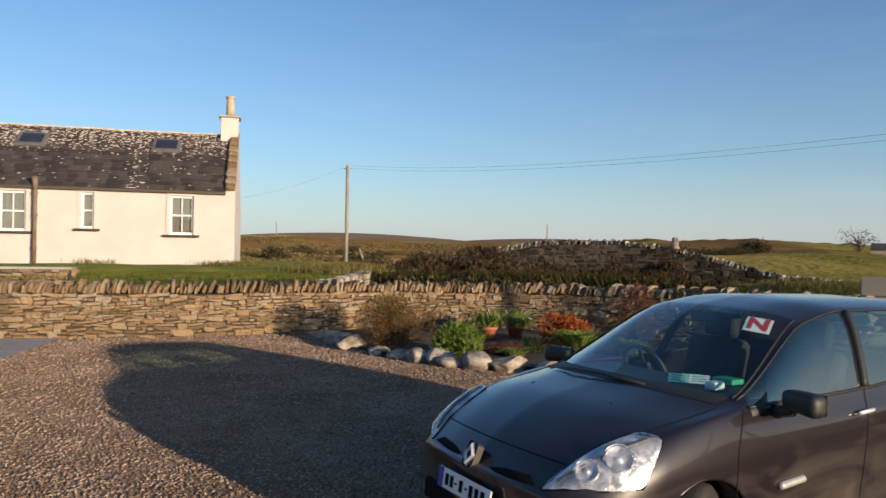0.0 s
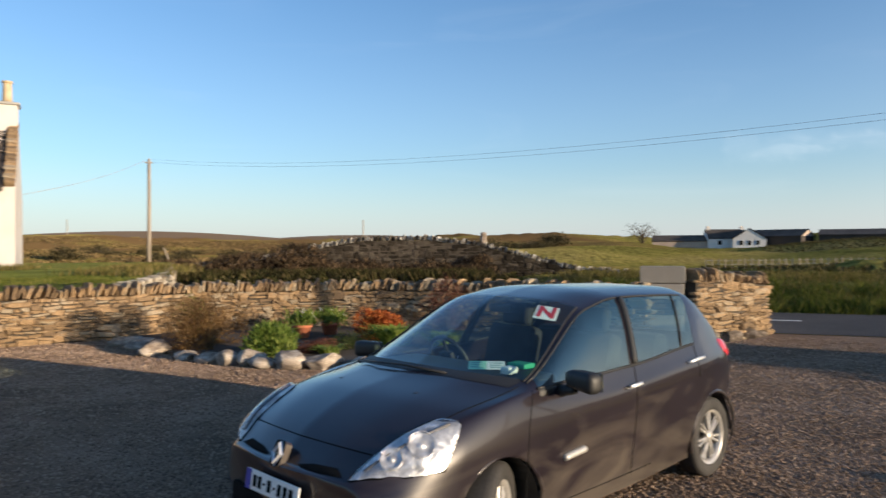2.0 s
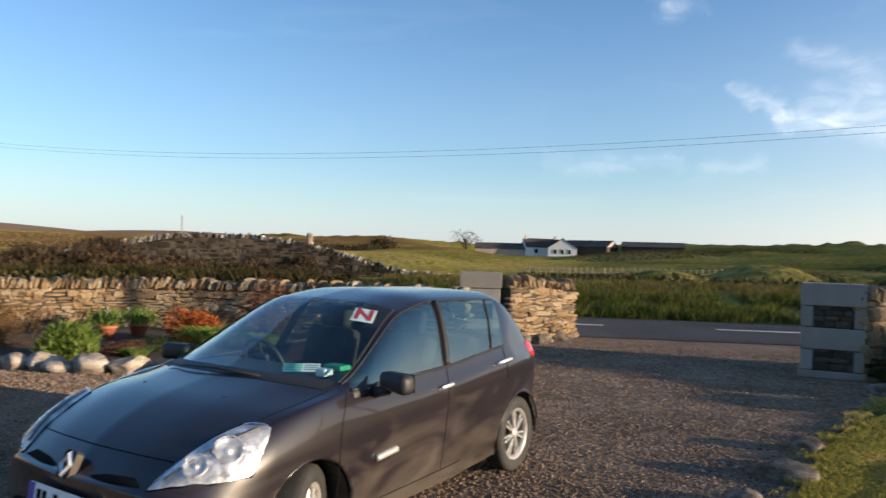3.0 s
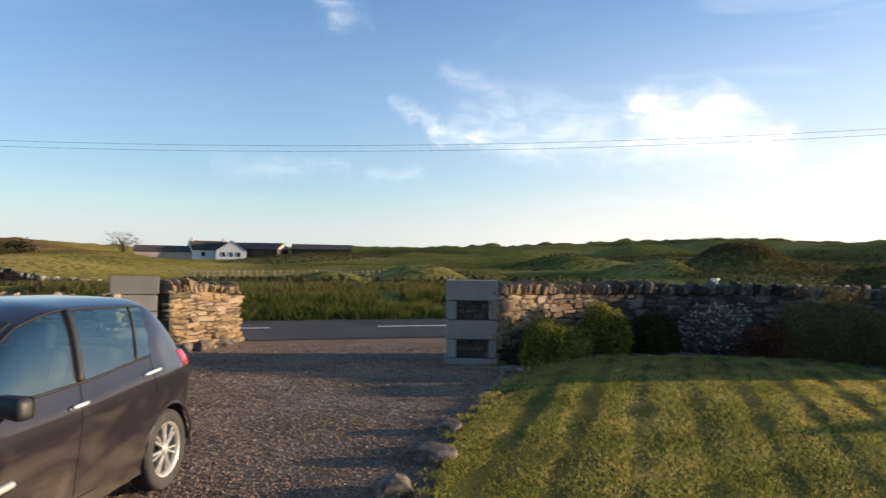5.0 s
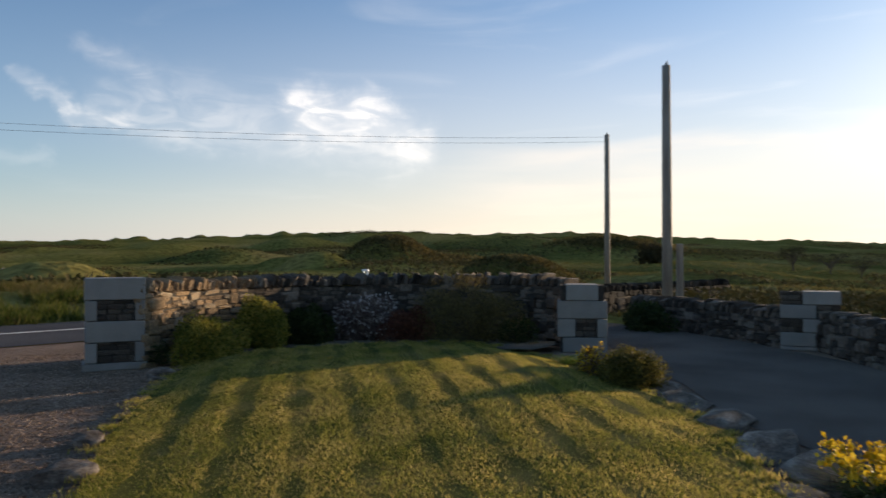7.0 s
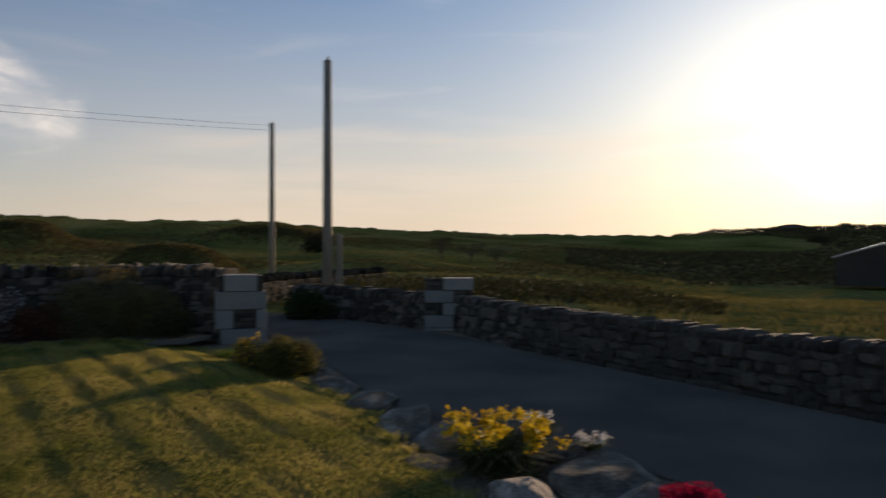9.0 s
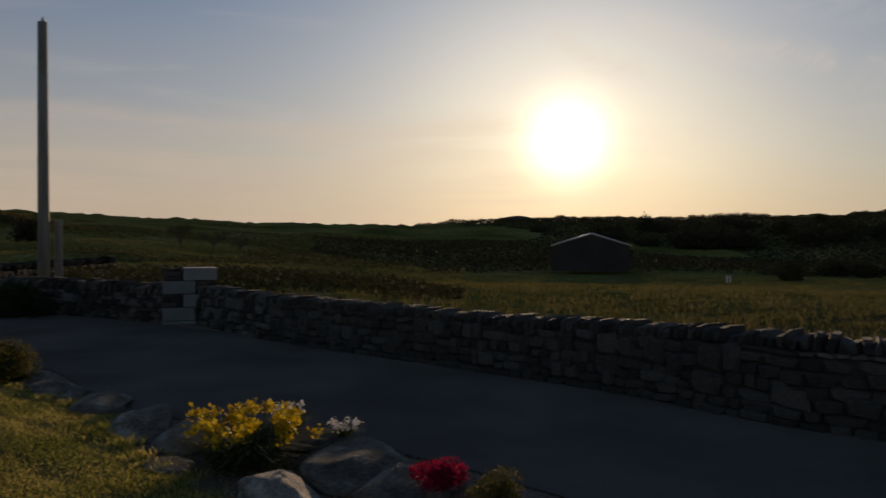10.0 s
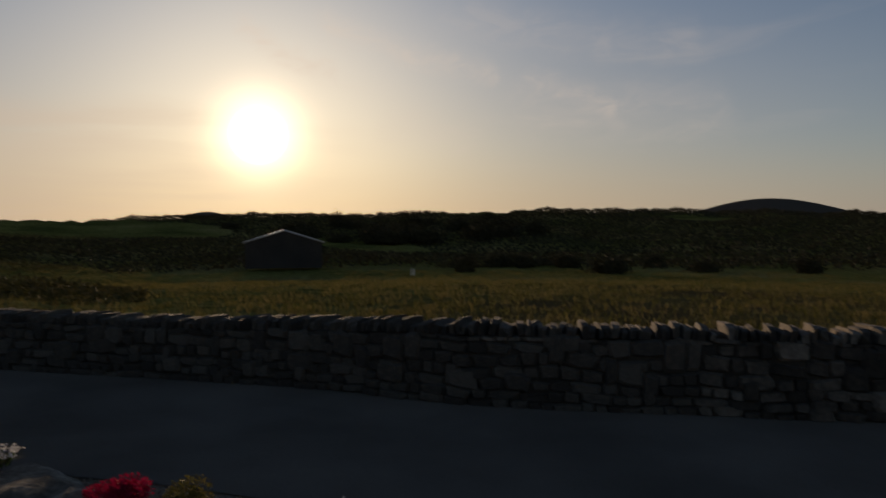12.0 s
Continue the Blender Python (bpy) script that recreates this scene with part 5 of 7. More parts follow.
M["reflector"] = material("reflector", [(0.40, 0.39, 0.375), (0.60, 0.585, 0.56), (0.86, 0.84, 0.80)], 0.3, 0.6, 11, 22, 0.7, 0.014, 0.25)
HEAD_TOP = [(0.10, 4.15), (0.75, 4.25), (1.35, 4.3), (1.78, 4.22), (2.0, 2.95)]
HEAD_LOW = [(0.08, 4.05), (0.45, 2.75), (1.05, 2.25), (1.66, 2.02), (1.98, 2.8)]
for side in (1, -1):
    def put(name, vs, fs, mat, parent, label=""):
        if side < 0:
            vs, fs = flip(vs), [f[::-1] for f in fs]
        return part(name, mesh_of(name, vs, fs, mat, True), None, parent, label)
    vs, fs = strip_uv(HEAD_TOP, HEAD_LOW, 22, 10, 0.004)
    head = put("headlight", vs, fs, M["reflector"], body, "clear headlight with a bright reflector")
    for u, v, r in ((1.32, 2.92, 0.066), (0.80, 3.25, 0.054)):
        c, nn = on_body(u, v, 0.004)
        mm = Matrix.Translation(c) @ nn.to_track_quat("Z", "Y").to_matrix().to_4x4()
        # a bright dish sunk behind its rim, with the bulb in its middle
        prof_, seg_ = ((1.0, 0.006), (0.86, 0.001), (0.62, -0.003), (0.30, -0.004), (0.22, 0.002), (0.12, 0.006)), 24
        vs = [mm @ Vector((q_ * r * math.cos(6.28318 * k / seg_), q_ * r * math.sin(6.28318 * k / seg_), z_ + 0.006)) for k in range(seg_) for q_, z_ in prof_]
        nq = len(prof_)
        fs = [(k * nq + j, ((k + 1) % seg_) * nq + j, ((k + 1) % seg_) * nq + j + 1, k * nq + j + 1) for k in range(seg_) for j in range(nq - 1)]
        fs.append(tuple(k * nq + nq - 1 for k in range(seg_)))
        put("bulb", vs, fs, M["reflector"], head)
        ring = [c + (mm.to_3x3() @ Vector((math.cos(t * 0.3307) * r * 1.12, math.sin(t * 0.3307) * r * 1.12, 0.014))) for t in range(20)]
        vs, fs = tube(ring, 0.003, 6)
        put("bezel", vs, fs, M["badge"], head)
    vs, fs = tube([on_body(u_, v_, 0.010)[0] for u_, v_ in ((0.35, 3.95), (0.8, 3.85), (1.3, 3.7), (1.85, 3.3))], 0.007, 6)
    put("divider", vs, fs, M["skylight"], head)
    vs, fs = strip_uv(HEAD_TOP, HEAD_LOW, 22, 10, 0.032)
    lens = put("lens", vs, fs, M["lens"], head)
    lens.visible_shadow = False
    vs, fs = tube(line_uv((0.08, 4.1), (0.1, 4.15), 2, 0.002) + [on_body(*p, 0.002)[0] for p in HEAD_TOP[1:]] + [on_body(*p, 0.002)[0] for p in HEAD_LOW[::-1]], 0.005, 5)
    put("seal", vs, fs, M["ink"], head)
    # upper intakes beside the badge
    vs, fs = strip_uv([(0.05, 5.5), (0.17, 5.15), (0.24, 4.6)], [(0.0, 5.4), (0.0, 4.9), (0.08, 4.32)], 12, 4, 0.004)
    put("grille", vs, fs, M["ink"], body, "black air intake")
    # tail lamps, handles, mirrors
    vs, fs = strip_uv([(6.66, 3.1), (6.88, 3.18), (7.2, 3.15)], [(6.74, 2.5), (6.94, 2.3), (7.3, 2.25)], 12, 8, 0.02)
    put("tail_light", vs, fs, M["red_lamp"], body, "red tail lamp")
    for u, v in ((4.82, 2.42), (5.78, 2.52)):
        a, na = on_body(u, v, 0.028)
        b, nb = on_body(u + 0.20, v + 0.02, 0.030)
        vs, fs = tube([on_body(u - 0.03, v, 0.0)[0], a, (a + b) / 2 + na * 0.004, b, on_body(u + 0.23, v + 0.02, 0.0)[0]], [0.009, 0.012, 0.013, 0.012, 0.009], 8)
        put("handle", vs, fs, M["badge"], body, "bright door handle")
    mir_bm = box_bm(0.12, 0.23, 0.128, 0, 0, 0, 0.055, 5)
    for v_ in mir_bm.verts:
        out_ = 0.5 - side * v_.co.y / 0.22
        v_.co.z = v_.co.z * (1.0 - 0.22 * out_) + 0.012 * out_
        v_.co.x *= 1.0 - 0.25 * out_
    mir = part("mirror", mir_bm, M["plastic"], car, "black door mirror", True, pose(0.56, side * 0.99, 1.02, 0, 0, side * -8) @ Matrix.Diagonal((1, 1, 1, 1)))
    vs, fs = tube([(0, -side * 0.22, -0.09), (0, -side * 0.15, -0.07), (0, -side * 0.06, -0.05)], [0.05, 0.035, 0.03], 10)
    part("mirror_arm", mesh_of("mirror_arm", vs, fs, M["plastic"], True), None, mir)
    part("mirror_glass", box_bm(0.004, 0.19, 0.11, -0.062, 0, 0, 0.0), M["mirror"], mir)
    vs, fs = strip_uv([(3.1, 3.04), (3.35, 3.4)], [(3.15, 2.75), (3.35, 2.85)], 6, 4, 0.01)
    put("mirror_base", vs, fs, M["plastic"], body)

# front: number plate with plain bars, badge, lower intake
plate = part("number_plate", box_bm(0.012, 0.52, 0.11, 0, 0, 0, 0.004), M["plate"], car, "white front number plate", False, pose(2.005, 0, 0.515, 0, -8, 0))
part("band", box_bm(0.004, 0.05, 0.108, 0.007, -0.233, 0), M["blue"], plate)
for k, (y, w_) in enumerate(((-0.165, 0.034), (-0.115, 0.034), (-0.07, 0.018), (-0.02, 0.034), (0.03, 0.018), (0.08, 0.034), (0.135, 0.034), (0.19, 0.034))):
    part("bar", box_bm(0.004, w_, 0.062 if w_ > 0.03 else 0.012, 0.007, y, 0), M["ink"], plate)
badge = bmesh.new()
outer = [(0, 0.050, 0), (0, 0, 0.070), (0, -0.050, 0), (0, 0, -0.070)]
inner_ = [(0.006, y * 0.45, z * 0.5) for x, y, z in outer]
o_ = [badge.verts.new(p) for p in outer]
p_ = [badge.verts.new((0.018, y * 0.72, z * 0.76)) for x, y, z in outer]
i_ = [badge.verts.new(p) for p in inner_]
for k in range(4):
    badge.faces.new((o_[k], o_[(k + 1) % 4], p_[(k + 1) % 4], p_[k]))
    badge.faces.new((p_[k], p_[(k + 1) % 4], i_[(k + 1) % 4], i_[k]))
bmesh.ops.recalc_face_normals(badge, faces=badge.faces[:])
part("badge", badge, M["badge"], car, "plain silver diamond badge", False, pose(1.967, 0, 0.690, 0, -24, 0))
part("badge_backing", box_bm(0.02, 0.10, 0.14, 0, 0, 0, 0.03, 3), M["paint"], car, "", False, pose(1.950, 0, 0.684, 0, -24, 0))
part("lower_grille", box_bm(0.05, 1.05, 0.12, 0, 0, 0, 0.02, 2), M["ink"], car, "black lower grille", False, pose(1.935, 0, 0.37, 0, -4, 0))
part("wiper", mesh_of("wiper", *tube([(0.985, 0.30, 1.040), (1.035, -0.02, 1.060), (1.03, -0.30, 1.048), (0.965, -0.56, 1.03)], [0.009, 0.008, 0.006, 0.004], 6), M["plastic"], True), None, car, "black windscreen wiper")
for x, y in ((1.28, 0.35), (1.28, -0.35)):
    zz = float(body_points([2.4], [5.0])[0, 0, 2])
    part("washer_jet", box_bm(0.03, 0.025, 0.012, x, y, zz - 0.005, 0.005), M["plastic"], car)
vs, fs = strip_uv([(2.90, 4.2), (2.92, 5.1), (2.93, 6)], [(3.07, 4.15), (3.07, 5.1), (3.07, 6)], 18, 4, 0.004)
hp_ = Heap()
hp_.add(vs, fs)
hp_.add(flip(vs), [f[::-1] for f in fs])
part("cowl", hp_.mesh("cowl", M["plastic"], True), None, car, "black scuttle panel")
# learner's card in the windscreen and papers on the dash
card_x = (Vector(on_body(3.78, 4.5)[0]) - Vector(on_body(3.78, 4.9)[0])).normalized()
card_n = on_body(3.78, 4.68)[1]
card_y = card_n.cross(card_x).normalized()
card_m = Matrix(((card_x.x, card_y.x, card_n.x, 0), (card_x.y, card_y.y, card_n.y, 0), (card_x.z, card_y.z, card_n.z, 0), (0, 0, 0, 1)))
card_m = Matrix.Translation(on_body(3.77, 4.57, -0.012)[0]) @ card_m
card = part("card", box_bm(0.15, 0.15, 0.003), M["paper"], car, "white card with a red letter N", False, card_m)
txt = bpy.data.curves.new("letter", "FONT")
txt.body, txt.size, txt.align_x, txt.align_y, txt.extrude, txt.offset = "N", 0.165, "CENTER", "CENTER", 0.001, 0.006
txt.materials.append(M["red_ink"])
letter = new("letter", txt)
letter.parent = card
letter.matrix_local = pose(0, 0, 0.003)
for x_, y_, mat_ in ((0.66, 0.255, "pale_green"), (0.585, 0.345, "paper")):
    sheet_ = part("paper_sheet", box_bm(0.085, 0.115, 0.003), M[mat_], car, "card propped on the dashboard", False, pose(x_, y_, 1.047, 0, 28, 38))
    for dz in (-0.022, 0.0, 0.022):
        part("print_line", box_bm(0.007, 0.08, 0.001, dz, 0, 0.0025), M["side_ink"], sheet_)
part("folder", box_bm(0.11, 0.15, 0.035, 0.40, 0.40, 1.035, 0.012, 2), M["green_paper"], car, "green packet on the dashboard")
part("tissue", box_bm(0.09, 0.08, 0.05, 0.655, 0.515, 1.045, 0.02, 2), M["paper"], car, "pale crumpled tissue")
part("interior_mirror", box_bm(0.03, 0.2, 0.06, 0.14, 0.0, 1.37, 0.015, 2), M["plastic"], car)


# ---------------------------------------------------------------- plants, rocks and ground cover
def fast_mesh(name, V, F, mat, smooth=False):
    """Mesh from arrays: V (n, 3), F (m, k)."""
    me = bpy.data.meshes.new(name)
    V, F = np.asarray(V, np.float32), np.asarray(F, np.int32)
    k = F.shape[1]
    me.vertices.add(len(V))
    me.vertices.foreach_set("co", V.ravel())
    me.loops.add(F.size)
    me.loops.foreach_set("vertex_index", F.ravel())
    me.polygons.add(len(F))
    me.polygons.foreach_set("loop_start", np.arange(0, F.size, k, dtype=np.int32))
    me.polygons.foreach_set("loop_total", np.full(len(F), k, np.int32))
    me.update(calc_edges=True)
    me.materials.append(mat)
    if smooth:
        me.polygons.foreach_set("use_smooth", [True] * len(F))
    return me


def leaf_cloud(rs, centers, size, slim, upward=0.3, outward=None):
    """Folded leaves at the centres: two triangles each, turned at random, some upward."""
    n = len(centers)
    d = rs.normal(size=(n, 3))
    d[:, 2] += upward * 2
    if outward is not None:
        d += outward
    d /= np.linalg.norm(d, axis=1)[:, None]
    s = np.cross(d, rs.normal(size=(n, 3)))
    s /= np.linalg.norm(s, axis=1)[:, None]
    L = size * rs.uniform(0.6, 1.4, n)[:, None]
    W = L * slim
    up = np.cross(s, d)
    V = np.stack([centers, centers + d * L * 0.5 + s * W * 0.5 + up * W * 0.2, centers + d * L, centers + d * L * 0.5 - s * W * 0.5 + up * W * 0.2], 1).reshape(-1, 3)
    base = np.arange(n)[:, None] * 4
    F = np.concatenate([base + [0, 1, 2], base + [0, 2, 3]], 1).reshape(-1, 3)
    return V, F


def leaf_mat(name, colors, trans=0.35, rough=0.6):
    return material(name, colors, rough, 0, 2.0, 25, 0, 0.01, 0.2, island=True, trans=trans, spec=0.15)


M["leaf_dark"] = leaf_mat("leaf_dark", [(0.02, 0.035, 0.01), (0.045, 0.065, 0.018), (0.08, 0.09, 0.03)])
M["leaf_hebe"] = leaf_mat("leaf_hebe", [(0.09, 0.10, 0.016), (0.23, 0.22, 0.035), (0.40, 0.33, 0.07)])
M["leaf_green"] = leaf_mat("leaf_green", [(0.07, 0.12, 0.018), (0.16, 0.23, 0.04), (0.28, 0.32, 0.08)])
M["leaf_brown"] = leaf_mat("leaf_brown", [(0.07, 0.04, 0.018), (0.16, 0.09, 0.035), (0.24, 0.15, 0.06)])
M["leaf_russet"] = leaf_mat("leaf_russet", [(0.09, 0.035, 0.025), (0.17, 0.065, 0.04), (0.24, 0.11, 0.07)])
M["leaf_orange"] = leaf_mat("leaf_orange", [(0.26, 0.06, 0.02), (0.45, 0.13, 0.035), (0.50, 0.2, 0.06)])
M["leaf_mauve"] = leaf_mat("leaf_mauve", [(0.09, 0.06, 0.05), (0.17, 0.12, 0.10), (0.26, 0.20, 0.16)])
M["leaf_olive"] = leaf_mat("leaf_olive", [(0.07, 0.055, 0.02), (0.15, 0.115, 0.04), (0.24, 0.18, 0.07)])
M["bed_soil"] = material("bed_soil", [(0.11, 0.082, 0.06), (0.18, 0.142, 0.105)], 0.95, 0, 2, 30, 0.9, 0.03, 0.4, spec=0.05)
M["terrace_blade"] = material("terrace_blade", [(0.055, 0.08, 0.014), (0.12, 0.14, 0.028), (0.20, 0.19, 0.05)], 0.9, 0, 1.0, 20, 0, 0.01, 0.2, island=True, trans=0.3, spec=0.05)
M["pale_rubble"] = material("pale_rubble", [(0.16, 0.13, 0.095), (0.30, 0.26, 0.20), (0.46, 0.41, 0.33)], 0.92, 0, 3, 22, 0.7, 0.015, 0.3, island=True)
M["petal_white"] = leaf_mat("petal_white", [(0.55, 0.52, 0.50), (0.75, 0.73, 0.70)])
M["petal_yellow"] = leaf_mat("petal_yellow", [(0.46, 0.28, 0.01), (0.60, 0.40, 0.016), (0.68, 0.50, 0.05)])
M["petal_red"] = leaf_mat("petal_red", [(0.26, 0.008, 0.035), (0.42, 0.015, 0.065)])
M["leaf_dull"] = leaf_mat("leaf_dull", [(0.05, 0.05, 0.012), (0.11, 0.10, 0.022), (0.20, 0.16, 0.04)])
M["twig"] = material("twig", [(0.06, 0.042, 0.028), (0.11, 0.08, 0.055)], 0.9, 0, 4, 40, 0.3, 0.003, 0.2)
M["heath_blade"] = material("heath_blade", [(0.07, 0.056, 0.022), (0.165, 0.118, 0.05), (0.29, 0.205, 0.10)], 0.9, 0, 0.6, 20, 0, 0.01, 0.2, island=True, trans=0.2, spec=0.05)
# weeds shaded below the dyke; the shade is put into their dark colour
M["dyke_weed"] = material("dyke_weed", [(0.022, 0.026, 0.009), (0.052, 0.050, 0.018), (0.11, 0.085, 0.040)], 0.95, 0, 0.6, 20, 0, 0.01, 0.2, island=True, trans=0.1, spec=0.05)
M["heather"] = material("heather", [(0.034, 0.025, 0.015), (0.080, 0.055, 0.034), (0.17, 0.115, 0.068)], 0.95, 0, 0.6, 20, 0, 0.01, 0.2, island=True, trans=0.1, spec=0.05)
M["terracotta"] = material("terracotta", [(0.38, 0.12, 0.06), (0.48, 0.17, 0.09)], 0.85, 0, 5, 40, 0.3, 0.003, 0.15)


def bush(name, at, size, mat, label, n=2600, leaf=0.05, slim=0.45, seed=1, lumps=9, flowers=None, spiky=0.0, category="shrub", group="", twigs=14):
    """Stems from the base and a lumpy crown of separate leaves with gaps; optional flowers as a part of their own."""
    rs = np.random.RandomState(seed)
    sx, sy, sz = (1.22 * k for k in size)
    n = int(n * 1.3)
    e = empty(name, Matrix.Translation(at), label, category, group)
    lc = rs.normal(size=(lumps, 3))
    lc /= np.linalg.norm(lc, axis=1)[:, None]
    lc[:, 2] = np.abs(lc[:, 2]) * 0.8
    lc *= rs.uniform(0.35, 0.75, (lumps, 1))
    which = rs.randint(0, lumps, n)
    off = rs.normal(size=(n, 3))
    off /= np.linalg.norm(off, axis=1)[:, None]
    rad = rs.uniform(0.3, 0.48, lumps)[which] * rs.uniform(0.35, 1.0, n) ** 0.4
    c = lc[which] + off * rad[:, None]
    c[:, 2] = np.clip(c[:, 2], -0.12, None)
    c = c * np.array([sx / 2, sy / 2, sz * 0.78]) + np.array([0, 0, sz * 0.12])
    V, F = leaf_cloud(rs, c, leaf, slim, 0.3 + spiky, off * (0.6 + spiky))
    hp_ = Heap()
    for k in range(twigs):
        tip = lc[k % lumps] * np.array([sx / 2, sy / 2, sz * 0.8]) * rs.uniform(0.8, 1.25) + np.array([0, 0, sz * 0.12])
        mid = tip * 0.5 + np.array([0, 0, sz * 0.12])
        hp_.add(*tube([(tip[0] * 0.12, tip[1] * 0.12, -0.03), tuple(mid), tuple(tip)], [0.014, 0.009, 0.004], 5))
    part("stem", hp_.mesh("stem", M["twig"]), None, e)
    part("crown", fast_mesh("crown", V, F, mat), None, e)
    if flowers:
        fmat, fn, fsize, flabel = flowers
        pick = c[rs.randint(0, n, fn)]
        pick = pick * np.array([1.05, 1.05, 1.08]) + rs.normal(size=(fn, 3)) * 0.02
        fc = np.repeat(pick, 6, 0) + rs.normal(size=(fn * 6, 3)) * fsize * 0.3
        V, F = leaf_cloud(rs, fc, fsize, 0.7, 0.4)
        part("blossom", fast_mesh("blossom", V, F, fmat), None, e, flabel)
    return e


def clump(name, at, r, h, mat, label, n=500, width=0.012, seed=1, droop=0.5, category="plant", group="", flowers=None):
    """Strap leaves that rise from one base and arch over; flowers on stalks are a part of their own."""
    rs = np.random.RandomState(seed)
    e = empty(name, Matrix.Translation(at), label, category, group)
    a = rs.uniform(0, 6.283, n)
    b = rs.uniform(0, 0.55, n) * r
    out = rs.uniform(0.25, 1.0, n) * r
    hh = h * rs.uniform(0.55, 1.0, n)
    d = np.stack([np.cos(a), np.sin(a), np.zeros(n)], 1)
    s = np.stack([-np.sin(a), np.cos(a), np.zeros(n)], 1)
    P = []
    for t, wd in ((0, 0.7), (0.4, 1.0), (0.75, 0.8), (1.0, 0.08)):
        z = hh * (t * (1 + droop) - droop * t * t * 1.6)
        p = d * (b + out * t ** 1.5)[:, None] + np.stack([0 * z, 0 * z, z], 1)
        P += [p - s * width * wd, p + s * width * wd]
    V = np.stack(P, 1).reshape(-1, 3)
    base = np.arange(n)[:, None] * 8
    F = np.concatenate([base + [0, 1, 3, 2], base + [2, 3, 5, 4], base + [4, 5, 7, 6]], 1).reshape(-1, 4)
    part("foliage", fast_mesh("foliage", V, F, mat), None, e)
    if flowers:
        fmat, fn, fsize, flabel, fh = flowers
        pos = np.stack([rs.uniform(-1, 1, fn) * r * 0.95, rs.uniform(-1, 1, fn) * r * 0.8, fh * rs.uniform(0.65, 1.08, fn)], 1)
        fc = np.repeat(pos, 20, 0) + rs.normal(size=(fn * 20, 3)) * fsize * 0.36
        V, F = leaf_cloud(rs, fc, fsize * 0.6, 0.7, 0.3)
        fl = part("blossom", fast_mesh("blossom", V, F, fmat), None, e, flabel)
        hp_ = Heap()
        for p in pos:
            hp_.add(*tube([(p[0] * 0.5, p[1] * 0.5, 0), (p[0] * 0.85, p[1] * 0.85, p[2] * 0.6), tuple(p)], 0.004, 4))
        tagged(part("stalk", hp_.mesh("stalk", M["leaf_green"]), None, fl), kind="stuff")
    return e


def rock(at, size, seed, label="pale weathered boulder edging the ground", turn=0.0, mat=None, group="edging boulders"):
    rng = random.Random(seed)
    bm = bmesh.new()
    bmesh.ops.create_icosphere(bm, subdivisions=4, radius=0.5)
    o = Vector((seed * 3.7, seed * 1.3, seed * 0.7))
    cuts = [(Vector((rng.uniform(-1, 1), rng.uniform(-1, 1), rng.uniform(-0.3, 1))).normalized(), rng.uniform(0.24, 0.42)) for _ in range(10)]
    for v in bm.verts:
        p = v.co.copy()
        for nn, d in cuts:
            k = p.dot(nn) - d
            if k > 0:
                p -= nn * k * 0.95
        p *= 1 + 0.14 * noise.noise(p * 2.2 + o) + 0.06 * noise.noise(p * 6 + o) + 0.02 * noise.noise(p * 15 + o)
        v.co = p
    me = bpy.data.meshes.new("boulder")
    bm.to_mesh(me)
    bm.free()
    me.materials.append(mat or M["rock"])
    me.polygons.foreach_set("use_smooth", [True] * len(me.polygons))
    ob = new("boulder", me)
    ob.matrix_world = Matrix.Translation((at[0], at[1], (at[2] if len(at) > 2 else 0) + size[2] * 0.36)) @ Matrix.Rotation(turn, 4, "Z") @ Matrix.Diagonal((*size, 1))
    return tagged(ob, label, "rock", group)


# flower bed against the yard wall
BED = [(-2.7, 15.7), (-2.35, 14.5), (-1.5, 13.2), (-0.95, 12.35), (0.4, 11.45), (2.0, 10.7), (4.2, 10.6), (6.2, 11.6), (7.0, 12.5), (5.6, 14.1), (4.0, 15.5), (2.1, 16.55), (0.5, 16.8), (-1.3, 16.45)]
poly_sheet(BED, 0.06, "flower_bed", M["soil"], "dark planted soil between boulders and wall", "flower bed", cell=0.5, relief=0.06)
for k, (x, y, a, b, c) in enumerate([(-2.45, 14.75, 0.6, 0.4, 0.30), (-2.15, 14.25, 0.5, 0.45, 0.32), (-1.75, 13.55, 0.75, 0.5, 0.34), (-1.25, 12.75, 0.5, 0.4, 0.22), (-0.85, 12.25, 0.42, 0.36, 0.24), (-0.5, 12.0, 0.45, 0.4, 0.30), (-0.17, 11.8, 0.42, 0.38, 0.36), (0.02, 11.62, 0.48, 0.36, 0.26), (0.40, 11.42, 0.52, 0.5, 0.38), (0.88, 11.2, 0.6, 0.46, 0.34), (1.55, 10.95, 0.55, 0.45, 0.32), (2.3, 10.7, 0.6, 0.45, 0.3), (5.9, 11.3, 0.6, 0.5, 0.3)]):
    rock((x, y, -0.02), (a * 1.32, b * 1.25, c * 0.98), 11 + k, turn=k * 0.7)
bush("brown_shrub", (-0.95, 13.75, 0.05), (1.75, 1.5, 1.15), M["leaf_brown"], "brown feathery shrub in the flower bed", 7000, 0.075, 0.12, 31, 12, spiky=0.5, twigs=40)
bush("low_plant", (-1.2, 14.6, 0.05), (0.8, 0.7, 1.1), M["leaf_green"], "yellow-green stems behind the brown shrub", 1200, 0.06, 0.2, 32, 8, spiky=0.5)
bush("green_clump", (0.22, 12.5, 0.05), (0.92, 0.8, 0.55), M["leaf_green"], "bright green leafy clump beside the boulders", 3600, 0.11, 0.2, 33, 12, spiky=0.5, category="plant")
clump("green_clump", (1.1, 12.4, 0.05), 0.3, 0.22, M["leaf_green"], "low green tuft beside the boulders", 240, 0.01, 331, 0.6)
